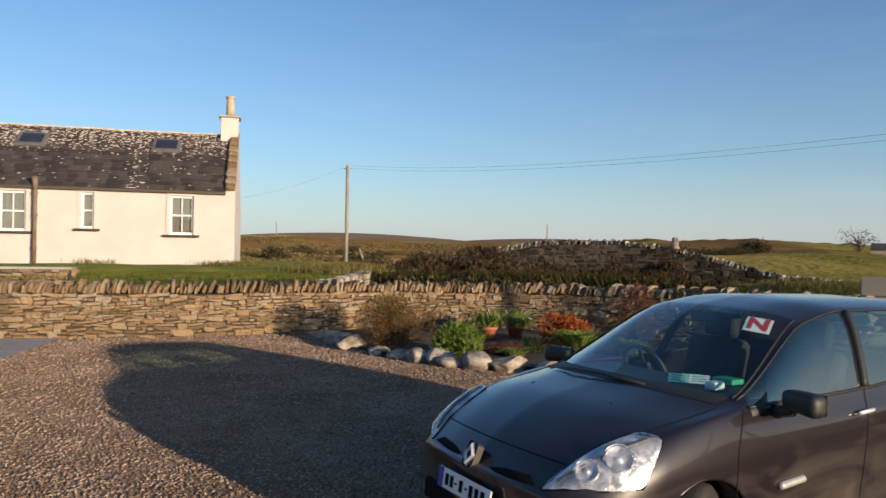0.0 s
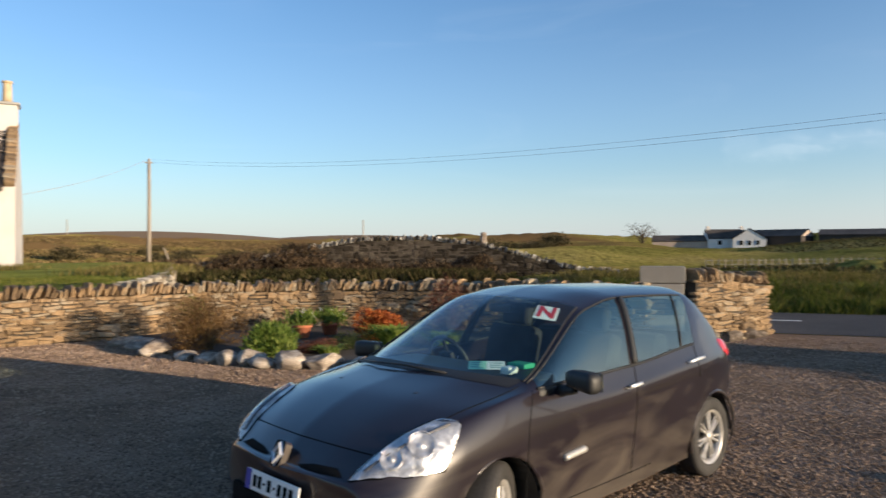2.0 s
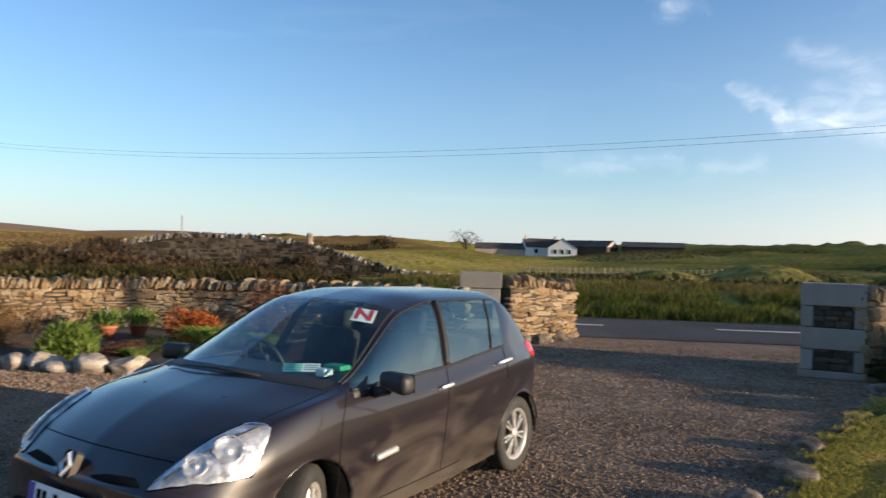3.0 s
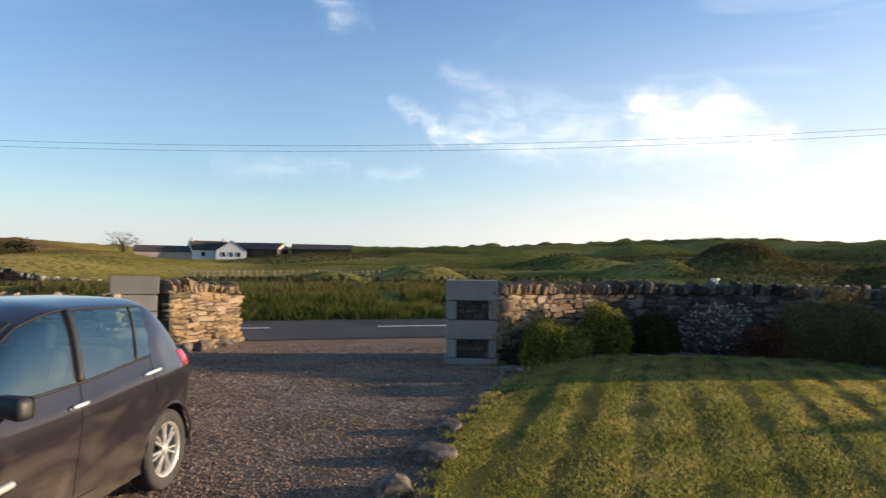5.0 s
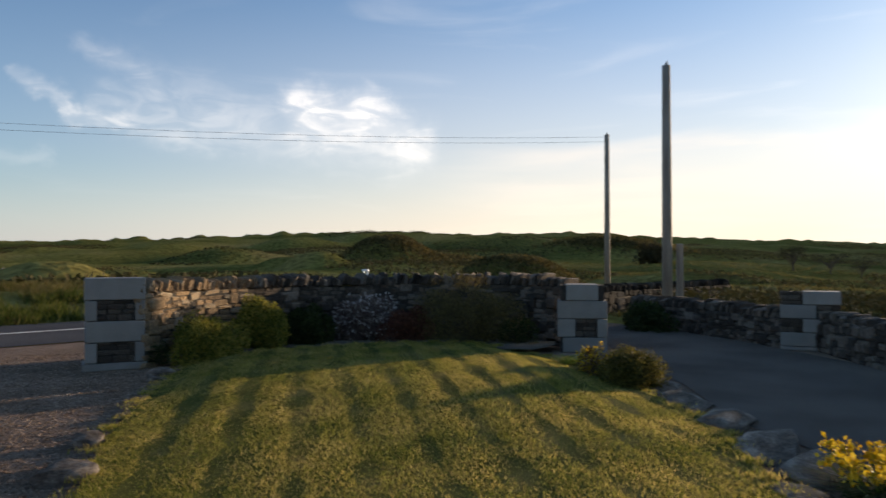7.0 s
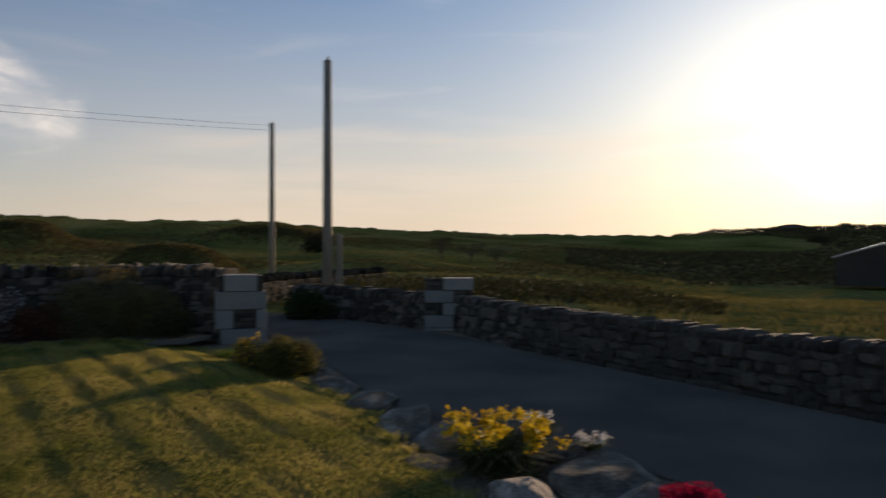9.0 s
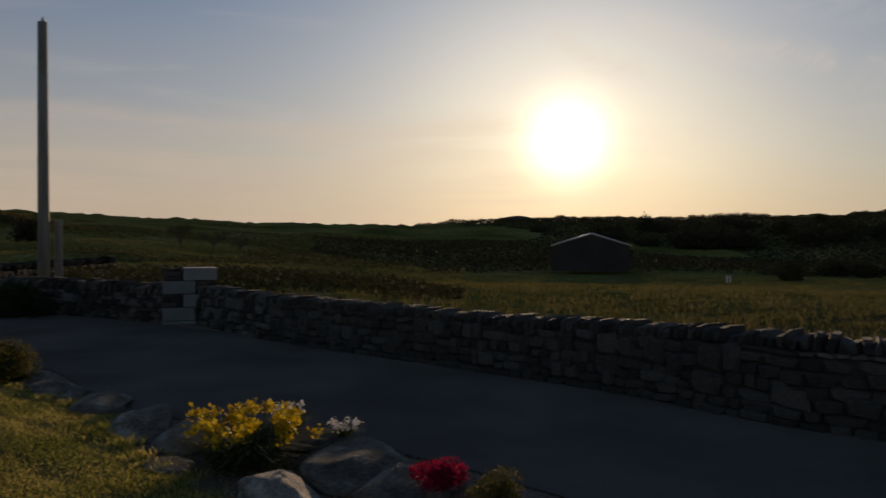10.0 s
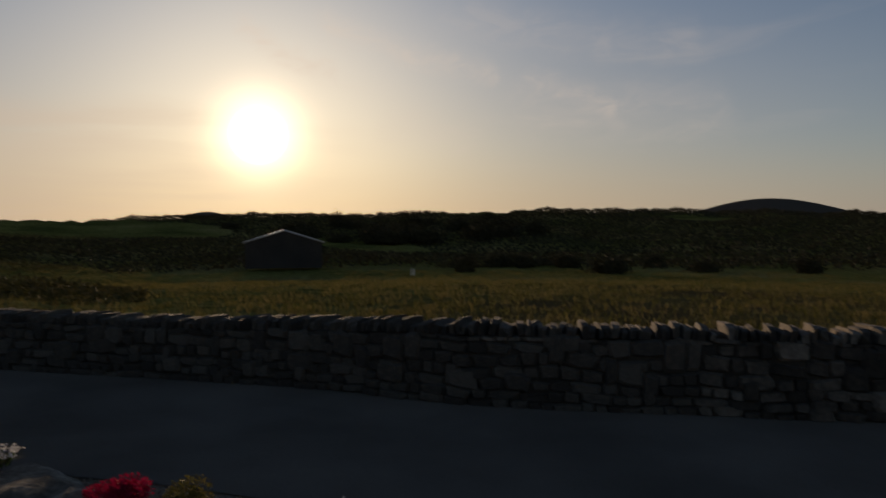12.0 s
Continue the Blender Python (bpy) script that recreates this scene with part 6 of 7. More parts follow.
bush("dark_mound", (1.0, 12.7, 0.05), (0.8, 0.6, 0.22), M["leaf_russet"], "low dark red mound of foliage", 1500, 0.035, 0.5, 34)
bush("green_mound", (1.55, 12.9, 0.05), (0.9, 0.6, 0.3), M["leaf_dark"], "low dark green mound of foliage", 1800, 0.03, 0.5, 35)
bush("russet_plant", (2.25, 14.0, 0.05), (0.95, 0.7, 0.66), M["leaf_orange"], "orange-red leafy plant in the bed", 2600, 0.075, 0.4, 36, 8, spiky=0.2)
clump("green_clump", (2.35, 13.1, 0.05), 0.5, 0.5, M["leaf_green"], "green leafy clump below the orange plant", 380, 0.02, 37, 0.4)
clump("green_clump", (3.1, 12.5, 0.05), 0.4, 0.4, M["leaf_green"], "green leafy clump in the bed", 260, 0.018, 371, 0.4)
bush("russet_shrub", (3.9, 15.2, 0.05), (1.3, 0.9, 1.35), M["leaf_russet"], "twiggy russet shrub against the stone wall", 2600, 0.045, 0.35, 38, 12, spiky=0.4, twigs=60)
bush("dry_stems", (0.35, 15.7, 0.05), (1.6, 0.6, 0.8), M["leaf_brown"], "dry brown stems at the foot of the wall", 700, 0.06, 0.12, 39, 10, spiky=0.8, twigs=60)
bush("dry_stems", (2.9, 14.9, 0.05), (1.2, 0.6, 0.7), M["leaf_brown"], "dry brown stems at the foot of the wall", 500, 0.06, 0.12, 391, 10, spiky=0.8, twigs=50)


def flower_pot(at, r, h, seed):
    e = empty("flower_pot", Matrix.Translation(at), "terracotta pot planted with green leaves", "flower pot", "pots in the bed")
    prof = [(r * 0.68, 0), (r * 0.92, h * 0.8), (r * 1.04, h * 0.8), (r * 1.06, h), (r * 0.94, h), (r * 0.88, h * 0.82)]
    n = 20
    vs = [(q * math.cos(6.28318 * k / n), q * math.sin(6.28318 * k / n), z) for k in range(n) for q, z in prof]
    w = len(prof)
    fs = [(k * w + j, ((k + 1) % n) * w + j, ((k + 1) % n) * w + j + 1, k * w + j + 1) for k in range(n) for j in range(w - 1)] + [tuple(k * w for k in range(n))[::-1]]
    part("pot", mesh_of("pot", vs, fs, M["terracotta"], True), None, e, "orange terracotta pot")
    part("compost", cyl_bm(r * 0.87, r * 0.87, 0.02, 20, Matrix.Translation((0, 0, h * 0.8))), M["soil"], e)
    rs = np.random.RandomState(seed)
    m = 280
    a = rs.uniform(0, 6.283, m)
    c = np.stack([np.cos(a) * r * rs.uniform(0, 2.0, m), np.sin(a) * r * rs.uniform(0, 2.0, m), h + rs.uniform(-0.05, 0.12, m)], 1)
    V, F = leaf_cloud(rs, c, 0.22, 0.12, 0.9)
    part("foliage", fast_mesh("foliage", V, F, M["leaf_green"]), None, e)
    rs2 = rs.randint(0, m, 10)
    V, F = leaf_cloud(rs, np.repeat(c[rs2] + [0, 0, 0.2], 6, 0), 0.03, 0.7, 0.3)
    part("blossom", fast_mesh("blossom", V, F, M["petal_white"]), None, e)
    return e


flower_pot((0.80, 14.7, 0.05), 0.18, 0.27, 5)
flower_pot((1.38, 15.1, 0.05), 0.18, 0.25, 6)

# shrub bed along the east wall
poly_sheet([(11.2, 6.1), (11.9, 5.2), (13.1, 3.5), (13.75, 2.0), (13.6, 0.6), (14.3, 0.2), (15.0, 0.2), (15.3, 2.0), (14.8, 3.8), (13.8, 5.4), (12.5, 6.5), (11.6, 6.8)], 0.15, "shrub_bed", M["bed_soil"], "stony grey soil under the shrubs by the wall", "flower bed", cell=0.5, relief=0.04)
bush("rounded_shrub", (11.72, 6.12, 0.06), (1.28, 1.1, 0.86), M["leaf_hebe"], "rounded yellow-green shrub before the wall", 15000, 0.05, 0.5, 41, 22)
bush("rounded_shrub", (12.95, 5.72, 0.06), (1.02, 1.0, 1.16), M["leaf_hebe"], "taller rounded yellow-green shrub before the wall", 13000, 0.05, 0.5, 42, 20)
bush("dark_shrub", (14.0, 5.1, 0.06), (1.0, 0.9, 1.0), M["leaf_dark"], "dark leafy shrub against the stone wall", 9000, 0.06, 0.5, 43, 12)
bush("flowering_shrub", (14.75, 4.15, 0.06), (1.5, 1.2, 1.25), M["leaf_mauve"], "grey-pink shrub covered with pale blossom", 8000, 0.05, 0.4, 44, 14, flowers=(M["petal_white"], 600, 0.028, "pinkish white blossom"))
bush("dark_shrub", (14.9, 3.25, 0.06), (1.2, 1.0, 0.8), M["leaf_russet"], "dark red-brown shrub against the wall", 8000, 0.055, 0.5, 45, 12)
bush("brown_shrub", (15.0, 2.0, 0.06), (2.5, 2.1, 1.62), M["leaf_olive"], "large brown twiggy shrub rising over the wall", 20000, 0.05, 0.25, 46, 20, spiky=0.6, twigs=60)
bush("dark_shrub", (14.75, 0.95, 0.06), (0.9, 0.8, 0.75), M["leaf_dark"], "dark low shrub beside the gate pillar", 2200, 0.045, 0.4, 47, 8)
bush("small_shrub", (11.25, 6.75, 0.06), (0.45, 0.4, 0.5), M["leaf_dark"], "small dull green shrub beside the pillar", 900, 0.035, 0.4, 48, 6)
clump("grass_tuft", (12.3, -0.05, 0.05), 0.35, 0.22, M["leaf_green"], "tuft of long grass at the lawn edge", 200, 0.006, 481)

# corner of the lawn by the lane
bush("clipped_shrub", (10.52, -0.9, 0.05), (0.84, 0.8, 0.57), M["leaf_dull"], "clipped golden-green dwarf shrub on the lawn edge", 14000, 0.035, 0.45, 51, 30)
bush("flowering_plant", (11.35, -0.42, 0.05), (0.7, 0.6, 0.45), M["leaf_brown"], "low shrub with yellow blossom", 1800, 0.035, 0.4, 52, 8, flowers=(M["petal_yellow"], 260, 0.03, "yellow blossom"))
for k, (x, y, a, b, c, t) in enumerate([(9.5, -1.45, 1.3, 0.55, 0.26, -0.3), (8.5, -1.75, 1.1, 0.55, 0.30, -0.3), (7.45, -1.95, 1.25, 0.6, 0.34, -0.35), (6.55, -2.05, 1.0, 0.6, 0.32, -0.2), (5.75, -1.75, 0.6, 0.4, 0.24, 0.3), (6.0, -2.95, 0.9, 0.6, 0.28, -0.5), (10.6, -1.35, 0.9, 0.5, 0.2, -0.2), (5.0, -2.95, 1.0, 0.75, 0.42, -0.6), (4.35, -2.95, 0.9, 0.7, 0.40, -0.7), (3.3, -2.45, 0.6, 0.5, 0.3, 0.2), (2.6, -3.1, 0.9, 0.6, 0.3, -0.3)]):
    rock((x, y, -0.04), (a * 1.3, b * 1.3, c * 0.68), 40 + k, "flat dark grey boulder between lawn and lane", t, M["rock_dark"])
rock((4.72, -2.1, -0.03), (0.74, 0.56, 0.36), 73, "pale whitish boulder beside the flowers", 0.5)
clump("yellow_flowers", (5.6, -2.28, 0.14), 0.5, 0.16, M["leaf_dark"], "clump of yellow flowers among the rocks", 500, 0.008, 53, 0.5, "flowers", "", (M["petal_yellow"], 58, 0.068, "bright yellow flower heads", 0.25))
bush("flower_mat", (5.5, -2.2, 0.06), (0.85, 0.6, 0.22), M["leaf_dark"], "dark green leafy mat under the yellow flowers", 5000, 0.03, 0.3, 531, 12, category="plant", twigs=8)
clump("white_flowers", (5.12, -2.86, 0.26), 0.14, 0.1, M["leaf_dark"], "small white flowers beside the yellow ones", 120, 0.006, 54, 0.5, "flowers", "", (M["petal_white"], 12, 0.035, "white flower heads", 0.1))
clump("white_flowers", (5.85, -2.75, 0.20), 0.22, 0.14, M["leaf_dark"], "small white flowers behind the yellow ones", 120, 0.006, 55, 0.5, "flowers", "", (M["petal_white"], 12, 0.04, "white flower heads", 0.14))
bush("red_flowers", (3.98, -3.0, 0.16), (0.55, 0.4, 0.2), M["petal_red"], "mat of crimson flowers over the boulder", 2200, 0.022, 0.6, 56, 8, category="flowers", twigs=6)
bush("moss_cushion", (3.6, -3.1, 0.1), (0.42, 0.4, 0.26), M["leaf_dull"], "round mossy green cushion plant", 2600, 0.02, 0.4, 57, 9, category="plant", twigs=6)
clump("white_flowers", (2.74, -3.5, 0.04), 0.14, 0.12, M["leaf_dark"], "small white flowers at the lane edge", 120, 0.006, 58, 0.5, "flowers", "", (M["petal_white"], 16, 0.035, "white flower heads", 0.16))
# boulders standing in shade, which is put into the darker rock colour
for k, (x, y, a, b, c) in enumerate([(10.3, 6.15, 0.55, 0.4, 0.24), (9.85, 5.95, 0.4, 0.32, 0.16), (7.5, 4.95, 0.28, 0.24, 0.15), (6.35, 4.55, 0.5, 0.4, 0.2), (5.65, 4.2, 0.42, 0.3, 0.14), (5.3, 4.02, 0.55, 0.42, 0.27), (4.42, 3.68, 0.48, 0.36, 0.22), (3.6, 3.05, 0.45, 0.4, 0.2)]):
    rock((x, y, -0.03), (a, b, c), 80 + k, "grey-brown boulder between gravel and lawn", k * 1.1, M["rock_dark"])

# poles and wires
POLES = [(-8.0, 59.0, 1.5, 8.75, 0.14), (34.2, -1.9, 0.3, 7.6, 0.13), (20.4, -2.72, 0.2, 7.1, 0.13)]
tops = []
for x, y, z0, z1, r in POLES:
    z0 = land(x, y)
    e = empty("telegraph_pole", Matrix.Translation((x, y, z0)), "weathered wooden telegraph pole standing in grass", "utility pole", "telegraph poles")
    hgt = z1 - z0
    vs, fs = tube([(0, 0, -0.5), (0, 0, hgt * 0.5), (0, 0, hgt)], [r * 1.1, r, r * 0.85], 12)
    part("post", mesh_of("post", vs, fs, M["wood_pole"], True), None, e)
    part("arm", box_bm(0.6, 0.08, 0.08, 0, 0, hgt - 0.25, 0.01), M["wood_pole"], e) if x < 0 else None
    for dx in (-0.1, 0.1):
        part("insulator", cyl_bm(0.03, 0.02, 0.1, 8, Matrix.Translation((dx, 0, hgt))), M["concrete"], e)
    tops.append(Vector((x, y, z1)))
part_pole = empty("short_post", Matrix.Translation((20.75, -3.1, land(20.75, -3.1))), "short dark post beside the telegraph pole", "post")
part("post", box_bm(0.22, 0.16, 2.3, 0, 0, 1.15, 0.02), M["wood_pole"], part_pole)


def wire(a, b, sag, r=0.012):
    pts = [a.lerp(b, t / 24) - Vector((0, 0, sag * 4 * (t / 24) * (1 - t / 24))) for t in range(25)]
    vs, fs = tube(pts, r, 4)
    thing("overhead_wire", vs, fs, M["wire"], "thin overhead wire strung between poles", "wire", "overhead wires")


for dz in (0.0, -0.22):
    wire(tops[0] + Vector((0.3, 0, dz)), tops[1] + Vector((0, 0, dz - 0.1)), 1.9, 0.007)
wire(tops[0] + Vector((-0.3, 0, -0.1)), Vector((-9.3, 30.2, 3.75)), 0.3, 0.014)
for x, y, h in ((-75, 265, 5), (-62, 268, 5), (30, 210, 6)):
    z0 = land(x, y)
    vs, fs = tube([(x, y, z0 - 0.5), (x, y, z0 + h)], [0.2, 0.15], 8)
    thing("telegraph_pole", vs, fs, M["wood_pole"], "distant wooden telegraph pole on the heath", "utility pole", "distant poles")
vs, fs = tube([(-5.9, 50, land(-5.9, 50) + 2.3), (-5.1, 50, land(-5.1, 50))], 0.06, 6)
thing("stay_pole", vs, fs, M["wood_pole"], "leaning wooden stay pole in rough grass", "pole")

# old bank with a ruined stone dyke to the north
DYKE = smooth_line([(-4.5, 36.5), (-1.5, 35.6), (2.3, 35.1), (5.0, 34.8), (7.8, 34.3), (10.3, 33.5), (12.5, 32.7), (14.6, 31.8), (18, 29.5), (22, 26.0)])


def dyke_height(s):
    return float(np.interp(s, [0, 3, 7, 9.6, 12.6, 15.3, 17.5, 20, 24, 30], [1.1, 1.2, 2.0, 2.45, 2.5, 2.2, 1.62, 1.0, 0.72, 0.5]))


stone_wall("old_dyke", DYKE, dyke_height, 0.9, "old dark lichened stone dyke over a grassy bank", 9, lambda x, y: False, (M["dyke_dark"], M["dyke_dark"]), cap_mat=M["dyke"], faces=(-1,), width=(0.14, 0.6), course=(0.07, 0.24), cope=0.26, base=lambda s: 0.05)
stone_wall("retaining_wall", smooth_line([(-3.45, 16.35), (-3.0, 18.4), (-2.5, 21.0), (-2.7, 24.0), (-3.2, 28.0)]), lambda s: 1.0 + 0.045 * s - 0.03 * max(0, s - 5), 0.4, "pale stone edge of the raised grass", 10, lambda x, y: False, (M["pale_rubble"], M["pale_rubble"]), faces=(-1,), cope=0.12, lean=1.2, base=lambda s: 0.0)
low_wall_at = [(-12.0, 14.6), (-9.8, 15.1), (-8.05, 15.62)]
stone_wall("wall_low", low_wall_at, lambda s: 0.40, 0.5, "low pale rubble wall with a flat top on the raised grass", 14, lambda x, y: True, (M["stone"], M["stone_far"]), faces=(1, -1), cope=0.0, base=lambda s: 0.92)
poly = [(-12.1, 14.84), (-8.08, 15.92), (-7.9, 15.36), (-11.95, 14.28)]
vs = [(x, y, z) for z in (1.30, 1.345) for x, y in poly]
thing("wall_top", vs, [(3, 2, 1, 0), (4, 5, 6, 7)] + [(k, (k + 1) % 4, 4 + (k + 1) % 4, 4 + k) for k in range(4)], M["concrete"], "flat pale capping on the low wall", "wall", "", "structure")
for k, (x, y, a, b, c) in enumerate([(8.35, 12.35, 0.7, 0.4, 0.30), (8.95, 12.45, 0.75, 0.4, 0.34), (9.5, 12.75, 0.6, 0.4, 0.3), (9.95, 13.0, 0.5, 0.35, 0.24)]):
    rock((x, y, -0.04), (a, b, c), 140 + k, "dark flat stone at the foot of the wall", 0.4, M["rock_dark"])
standing = box_bm(0.28, 0.22, 0.6, 0, 0, 0.3, 0.06)
st = empty("standing_stone", Matrix.Translation((10.45, 33.2, 2.05)), "upright pale stone set on the dyke", "stone")
part("stone", standing, M["rock"], st)


def tuft_field(name, points, h, n, width, mat, label, seed, lean=0.4, spread=0.28):
    """Many single blades around the points, as one stretch of rough grass."""
    rs = np.random.RandomState(seed)
    pts = np.asarray(points)
    p = pts[rs.randint(0, len(pts), n)] + np.concatenate([rs.normal(size=(n, 2)) * spread, np.zeros((n, 1))], 1)
    a = rs.uniform(0, 6.283, n)
    hh = h * rs.uniform(0.4, 1.15, n)
    d = np.stack([np.cos(a) * lean, np.sin(a) * lean, np.ones(n)], 1) * hh[:, None]
    s = np.stack([-np.sin(a), np.cos(a), np.zeros(n)], 1) * width
    V = np.stack([p - s, p + s, p + d * 0.6 + s * 0.7, p + d * np.array([1.25, 1.25, 1.0])], 1).reshape(-1, 3)
    b = np.arange(n)[:, None] * 4
    F = np.concatenate([b + [0, 1, 2], b + [0, 2, 3]], 1).reshape(-1, 3)
    return tagged(new(name, fast_mesh(name, V, F, mat)), label, "grass", "", "stuff")


rs = np.random.RandomState(5)
# verge across the road
verge = []
for k in range(900):
    s, w = rs.uniform(-30, 30), ROAD_W + rs.uniform(0.4, 9.0)
    x, y = road_pt(s, w)
    verge.append((x, y, land(x, y)))
green = []
for k in range(500):
    x, y = road_pt(rs.uniform(-14, 20), ROAD_W + 0.3 + 3.2 * rs.uniform() ** 1.4)
    green.append((x, y, land(x, y)))
tuft_field("verge_weeds", green, 0.42, 24000, 0.014, M["terrace_blade"], "lush dark green weeds along the road edge", 69)
tuft_field("verge_grass", verge, 0.34, 40000, 0.010, M["meadow_blade"], "rough grass on the far verge of the road", 61)
bank = []
for k in range(700):
    p, u, w = along(DYKE, rs.uniform(0, 16.5))
    t = rs.uniform(0.6, 6.0)
    x, y = p[0] - w[0] * -t * -1, p[1] - w[1] * t
    bank.append((x, y, land(x, y)))
foot = []
for k in range(500):
    p, u, w = along(DYKE, rs.uniform(2.0, 15.2))
    t = rs.uniform(0.5, 2.4)
    foot.append((p[0] - w[0] * t, p[1] - w[1] * t, land(p[0] - w[0] * t, p[1] - w[1] * t)))
tuft_field("dyke_grass", foot, 0.95, 22000, 0.011, M["dyke_weed"], "tall dark weeds standing against the dyke", 67, 0.45)
tuft_field("bank_grass", bank, 0.45, 30000, 0.014, M["dyke_weed"], "dark rough grass at the foot of the dyke", 62)
tuft_field("dead_grass", foot[::3], 0.9, 2200, 0.010, M["heath_blade"], "pale dead stems among the weeds by the dyke", 671, 0.45)
heather = []
for k in range(1500):
    d_ = 15.5 * rs.uniform() ** 1.35
    p, u, w = along(DYKE, d_)
    t = rs.uniform(-0.7, 1.8)
    cover = 1.08 - 0.55 * sstep(6.0, 9.0, d_) + 0.10 * math.sin(d_ * 2.1)
    top_ = dyke_height(d_) * cover * (1 - sstep(0.5, 1.9, t))
    heather.append((p[0] - w[0] * t, p[1] - w[1] * t, land(p[0], p[1]) + max(0.1, top_) * rs.uniform(0.25, 1.0)))
tuft_field("bank_heather", heather, 0.26, 42000, 0.02, M["heather"], "dark brown heather spilling over the old bank", 672, 0.9)
edge = []
for k in range(260):
    x = rs.uniform(-13, -3.2)
    y0 = float(np.interp(x, [p[0] for p in WALL_N if p[0] < 1], [p[1] for p in WALL_N if p[0] < 1]))
    edge.append((x, y0 + rs.uniform(0.5, 9.0), 1.0 + 0.2 * sstep(0, 7, 4)))
tuft_field("terrace_grass", edge, 0.07, 26000, 0.007, M["terrace_blade"], "rough grass before the cottage", 63)
weeds = [(-7.0 + rs.normal() * 0.3 + (rs.randint(0, 2)) * -4.2, 23.4 + rs.normal() * 0.3, 1.2) for k in range(30)] + [(-3.6 + rs.normal() * 0.5, rs.uniform(20, 28), 1.15) for k in range(90)]
tuft_field("weeds", weeds, 0.24, 4000, 0.012, M["meadow_blade"], "tall weeds at the edge of the raised grass", 64)
field = []
for k in range(4200):
    a, r = radians(rs.uniform(118, 185)), 9 + 76 * rs.uniform() ** 1.3
    x, y = r * math.sin(a), r * math.cos(a)
    wy = float(np.interp(x, [p[0] for p in WALL_S[::-1]], [p[1] for p in WALL_S[::-1]]))
    if y < wy - 0.5:
        field.append((x, y, land(x, y)))
tuft_field("pasture_grass", field, 0.18, 70000, 0.012, M["meadow_blade"], "rough pasture beyond the lane wall", 65)

east = []
for k in range(6000):
    a, r = radians(rs.uniform(80, 128)), 24 + 95 * rs.uniform() ** 0.8
    x, y = r * math.sin(a), r * math.cos(a)
    east.append((x, y, land(x, y)))
tuft_field("east_grass", east, 0.22, 60000, 0.022, M["meadow_blade"], "rough backlit pasture grass to the east", 68)
bush("bramble", (19.6, -2.35, 0.0), (2.4, 1.5, 0.75), M["leaf_dark"], "dark bramble at the foot of the telegraph pole", 6000, 0.08, 0.5, 482, 14)

# lawn blades in mown stripes, denser near the camera's side
n = 230000
q = np.stack([rs.uniform(1.8, 14.6, n * 2), rs.uniform(-1.7, 6.2, n * 2)], 1)
q = q[rs.uniform(size=len(q)) < np.clip(7.5 / np.hypot(q[:, 0], q[:, 1]), 0, 1)]
q = q[inside(q, LAWN)]
# thin dark strips are left between the passes of the mower
strip = np.sin((q[:, 1] * 0.94 - q[:, 0] * 0.34) * 6.283 / 0.62 + 0.9 * np.sin(q[:, 1] * 1.7 + 0.5 * q[:, 0])) + 0.55 * np.sin(q[:, 0] * 3.1 + q[:, 1] * 5.3) * np.sin(q[:, 0] * 1.3) + 0.35 * np.sin(q[:, 1] * 2.3 + 1.0)
q = q[rs.uniform(size=len(q)) > np.clip((strip - 0.1) * 0.9, 0.0, 0.6)][:n]
m_ = len(q)
a = rs.uniform(0, 6.283, m_)
stripe = np.where(np.sin((q[:, 1] * 0.94 - q[:, 0] * 0.34) * 6.283 / 0.62) > 0, 1.0, -1.0)
band = np.sin((q[:, 1] * 0.94 - q[:, 0] * 0.34) * 6.283 / 0.62) + 0.35 * np.sin(q[:, 0] * 3.1 + q[:, 1] * 5.3) * np.sin(q[:, 0] * 1.3)
hh = rs.uniform(0.02, 0.042, m_) * (1 - 0.6 * np.clip((band - 0.3 + 0.5 * np.sin(q[:, 0] * 0.9 + 2 * np.sin(q[:, 1] * 0.7)) * np.sin(q[:, 1] * 1.1 + q[:, 0] * 0.4)) / 0.8, 0, 1))
lean = np.stack([np.cos(a) * 0.5 + stripe * 0.55, np.sin(a) * 0.5, np.ones(m_)], 1) * hh[:, None]
s_ = np.stack([-np.sin(a), np.cos(a), np.zeros(m_)], 1) * 0.0036
zz = 0.045 + lawn_rise(q[:, 0], q[:, 1]) + np.array([0.03 * noise.noise(Vector((x, y, 0.05)) * 0.7) for x, y in q])
P = np.concatenate([q, zz[:, None]], 1)
V = np.stack([P - s_, P + s_, P + lean], 1).reshape(-1, 3)
F = np.arange(m_ * 3).reshape(-1, 3)
tagged(new("lawn_grass", fast_mesh("lawn_grass", V, F, M["blade"])), "short mown grass blades of the lawn", "grass", "", "stuff")
# longer grass at the lawn's rim
rim = [(x + rs.normal() * 0.05, y + rs.normal() * 0.05, 0.04 + float(lawn_rise(x, y))) for x, y in LAWN for k in range(3)]
tuft_field("rim_grass", rim, 0.055, 9000, 0.005, M["blade"], "longer uncut grass along the lawn edge", 66, 0.4, 0.07)

# loose gravel
n = 120000
near_q = np.stack([rs.uniform(-8, 6, 110000), rs.uniform(-4, 5, 110000)], 1)
bearing = np.degrees(np.arctan2(near_q[:, 0], near_q[:, 1]))
near_q = near_q[~inside(near_q, LAWN) & ~inside(near_q, LANE) & ~((np.abs(bearing - 18) < 54) & (np.hypot(near_q[:, 0], near_q[:, 1]) > 3.2))][:62000]
rr = 3.2 + (17 - 3.2) * rs.uniform(size=n * 2) ** 1.6
aa = np.radians(rs.uniform(-38, 75, n * 2))
q = np.stack([rr * np.sin(aa), rr * np.cos(aa)], 1)
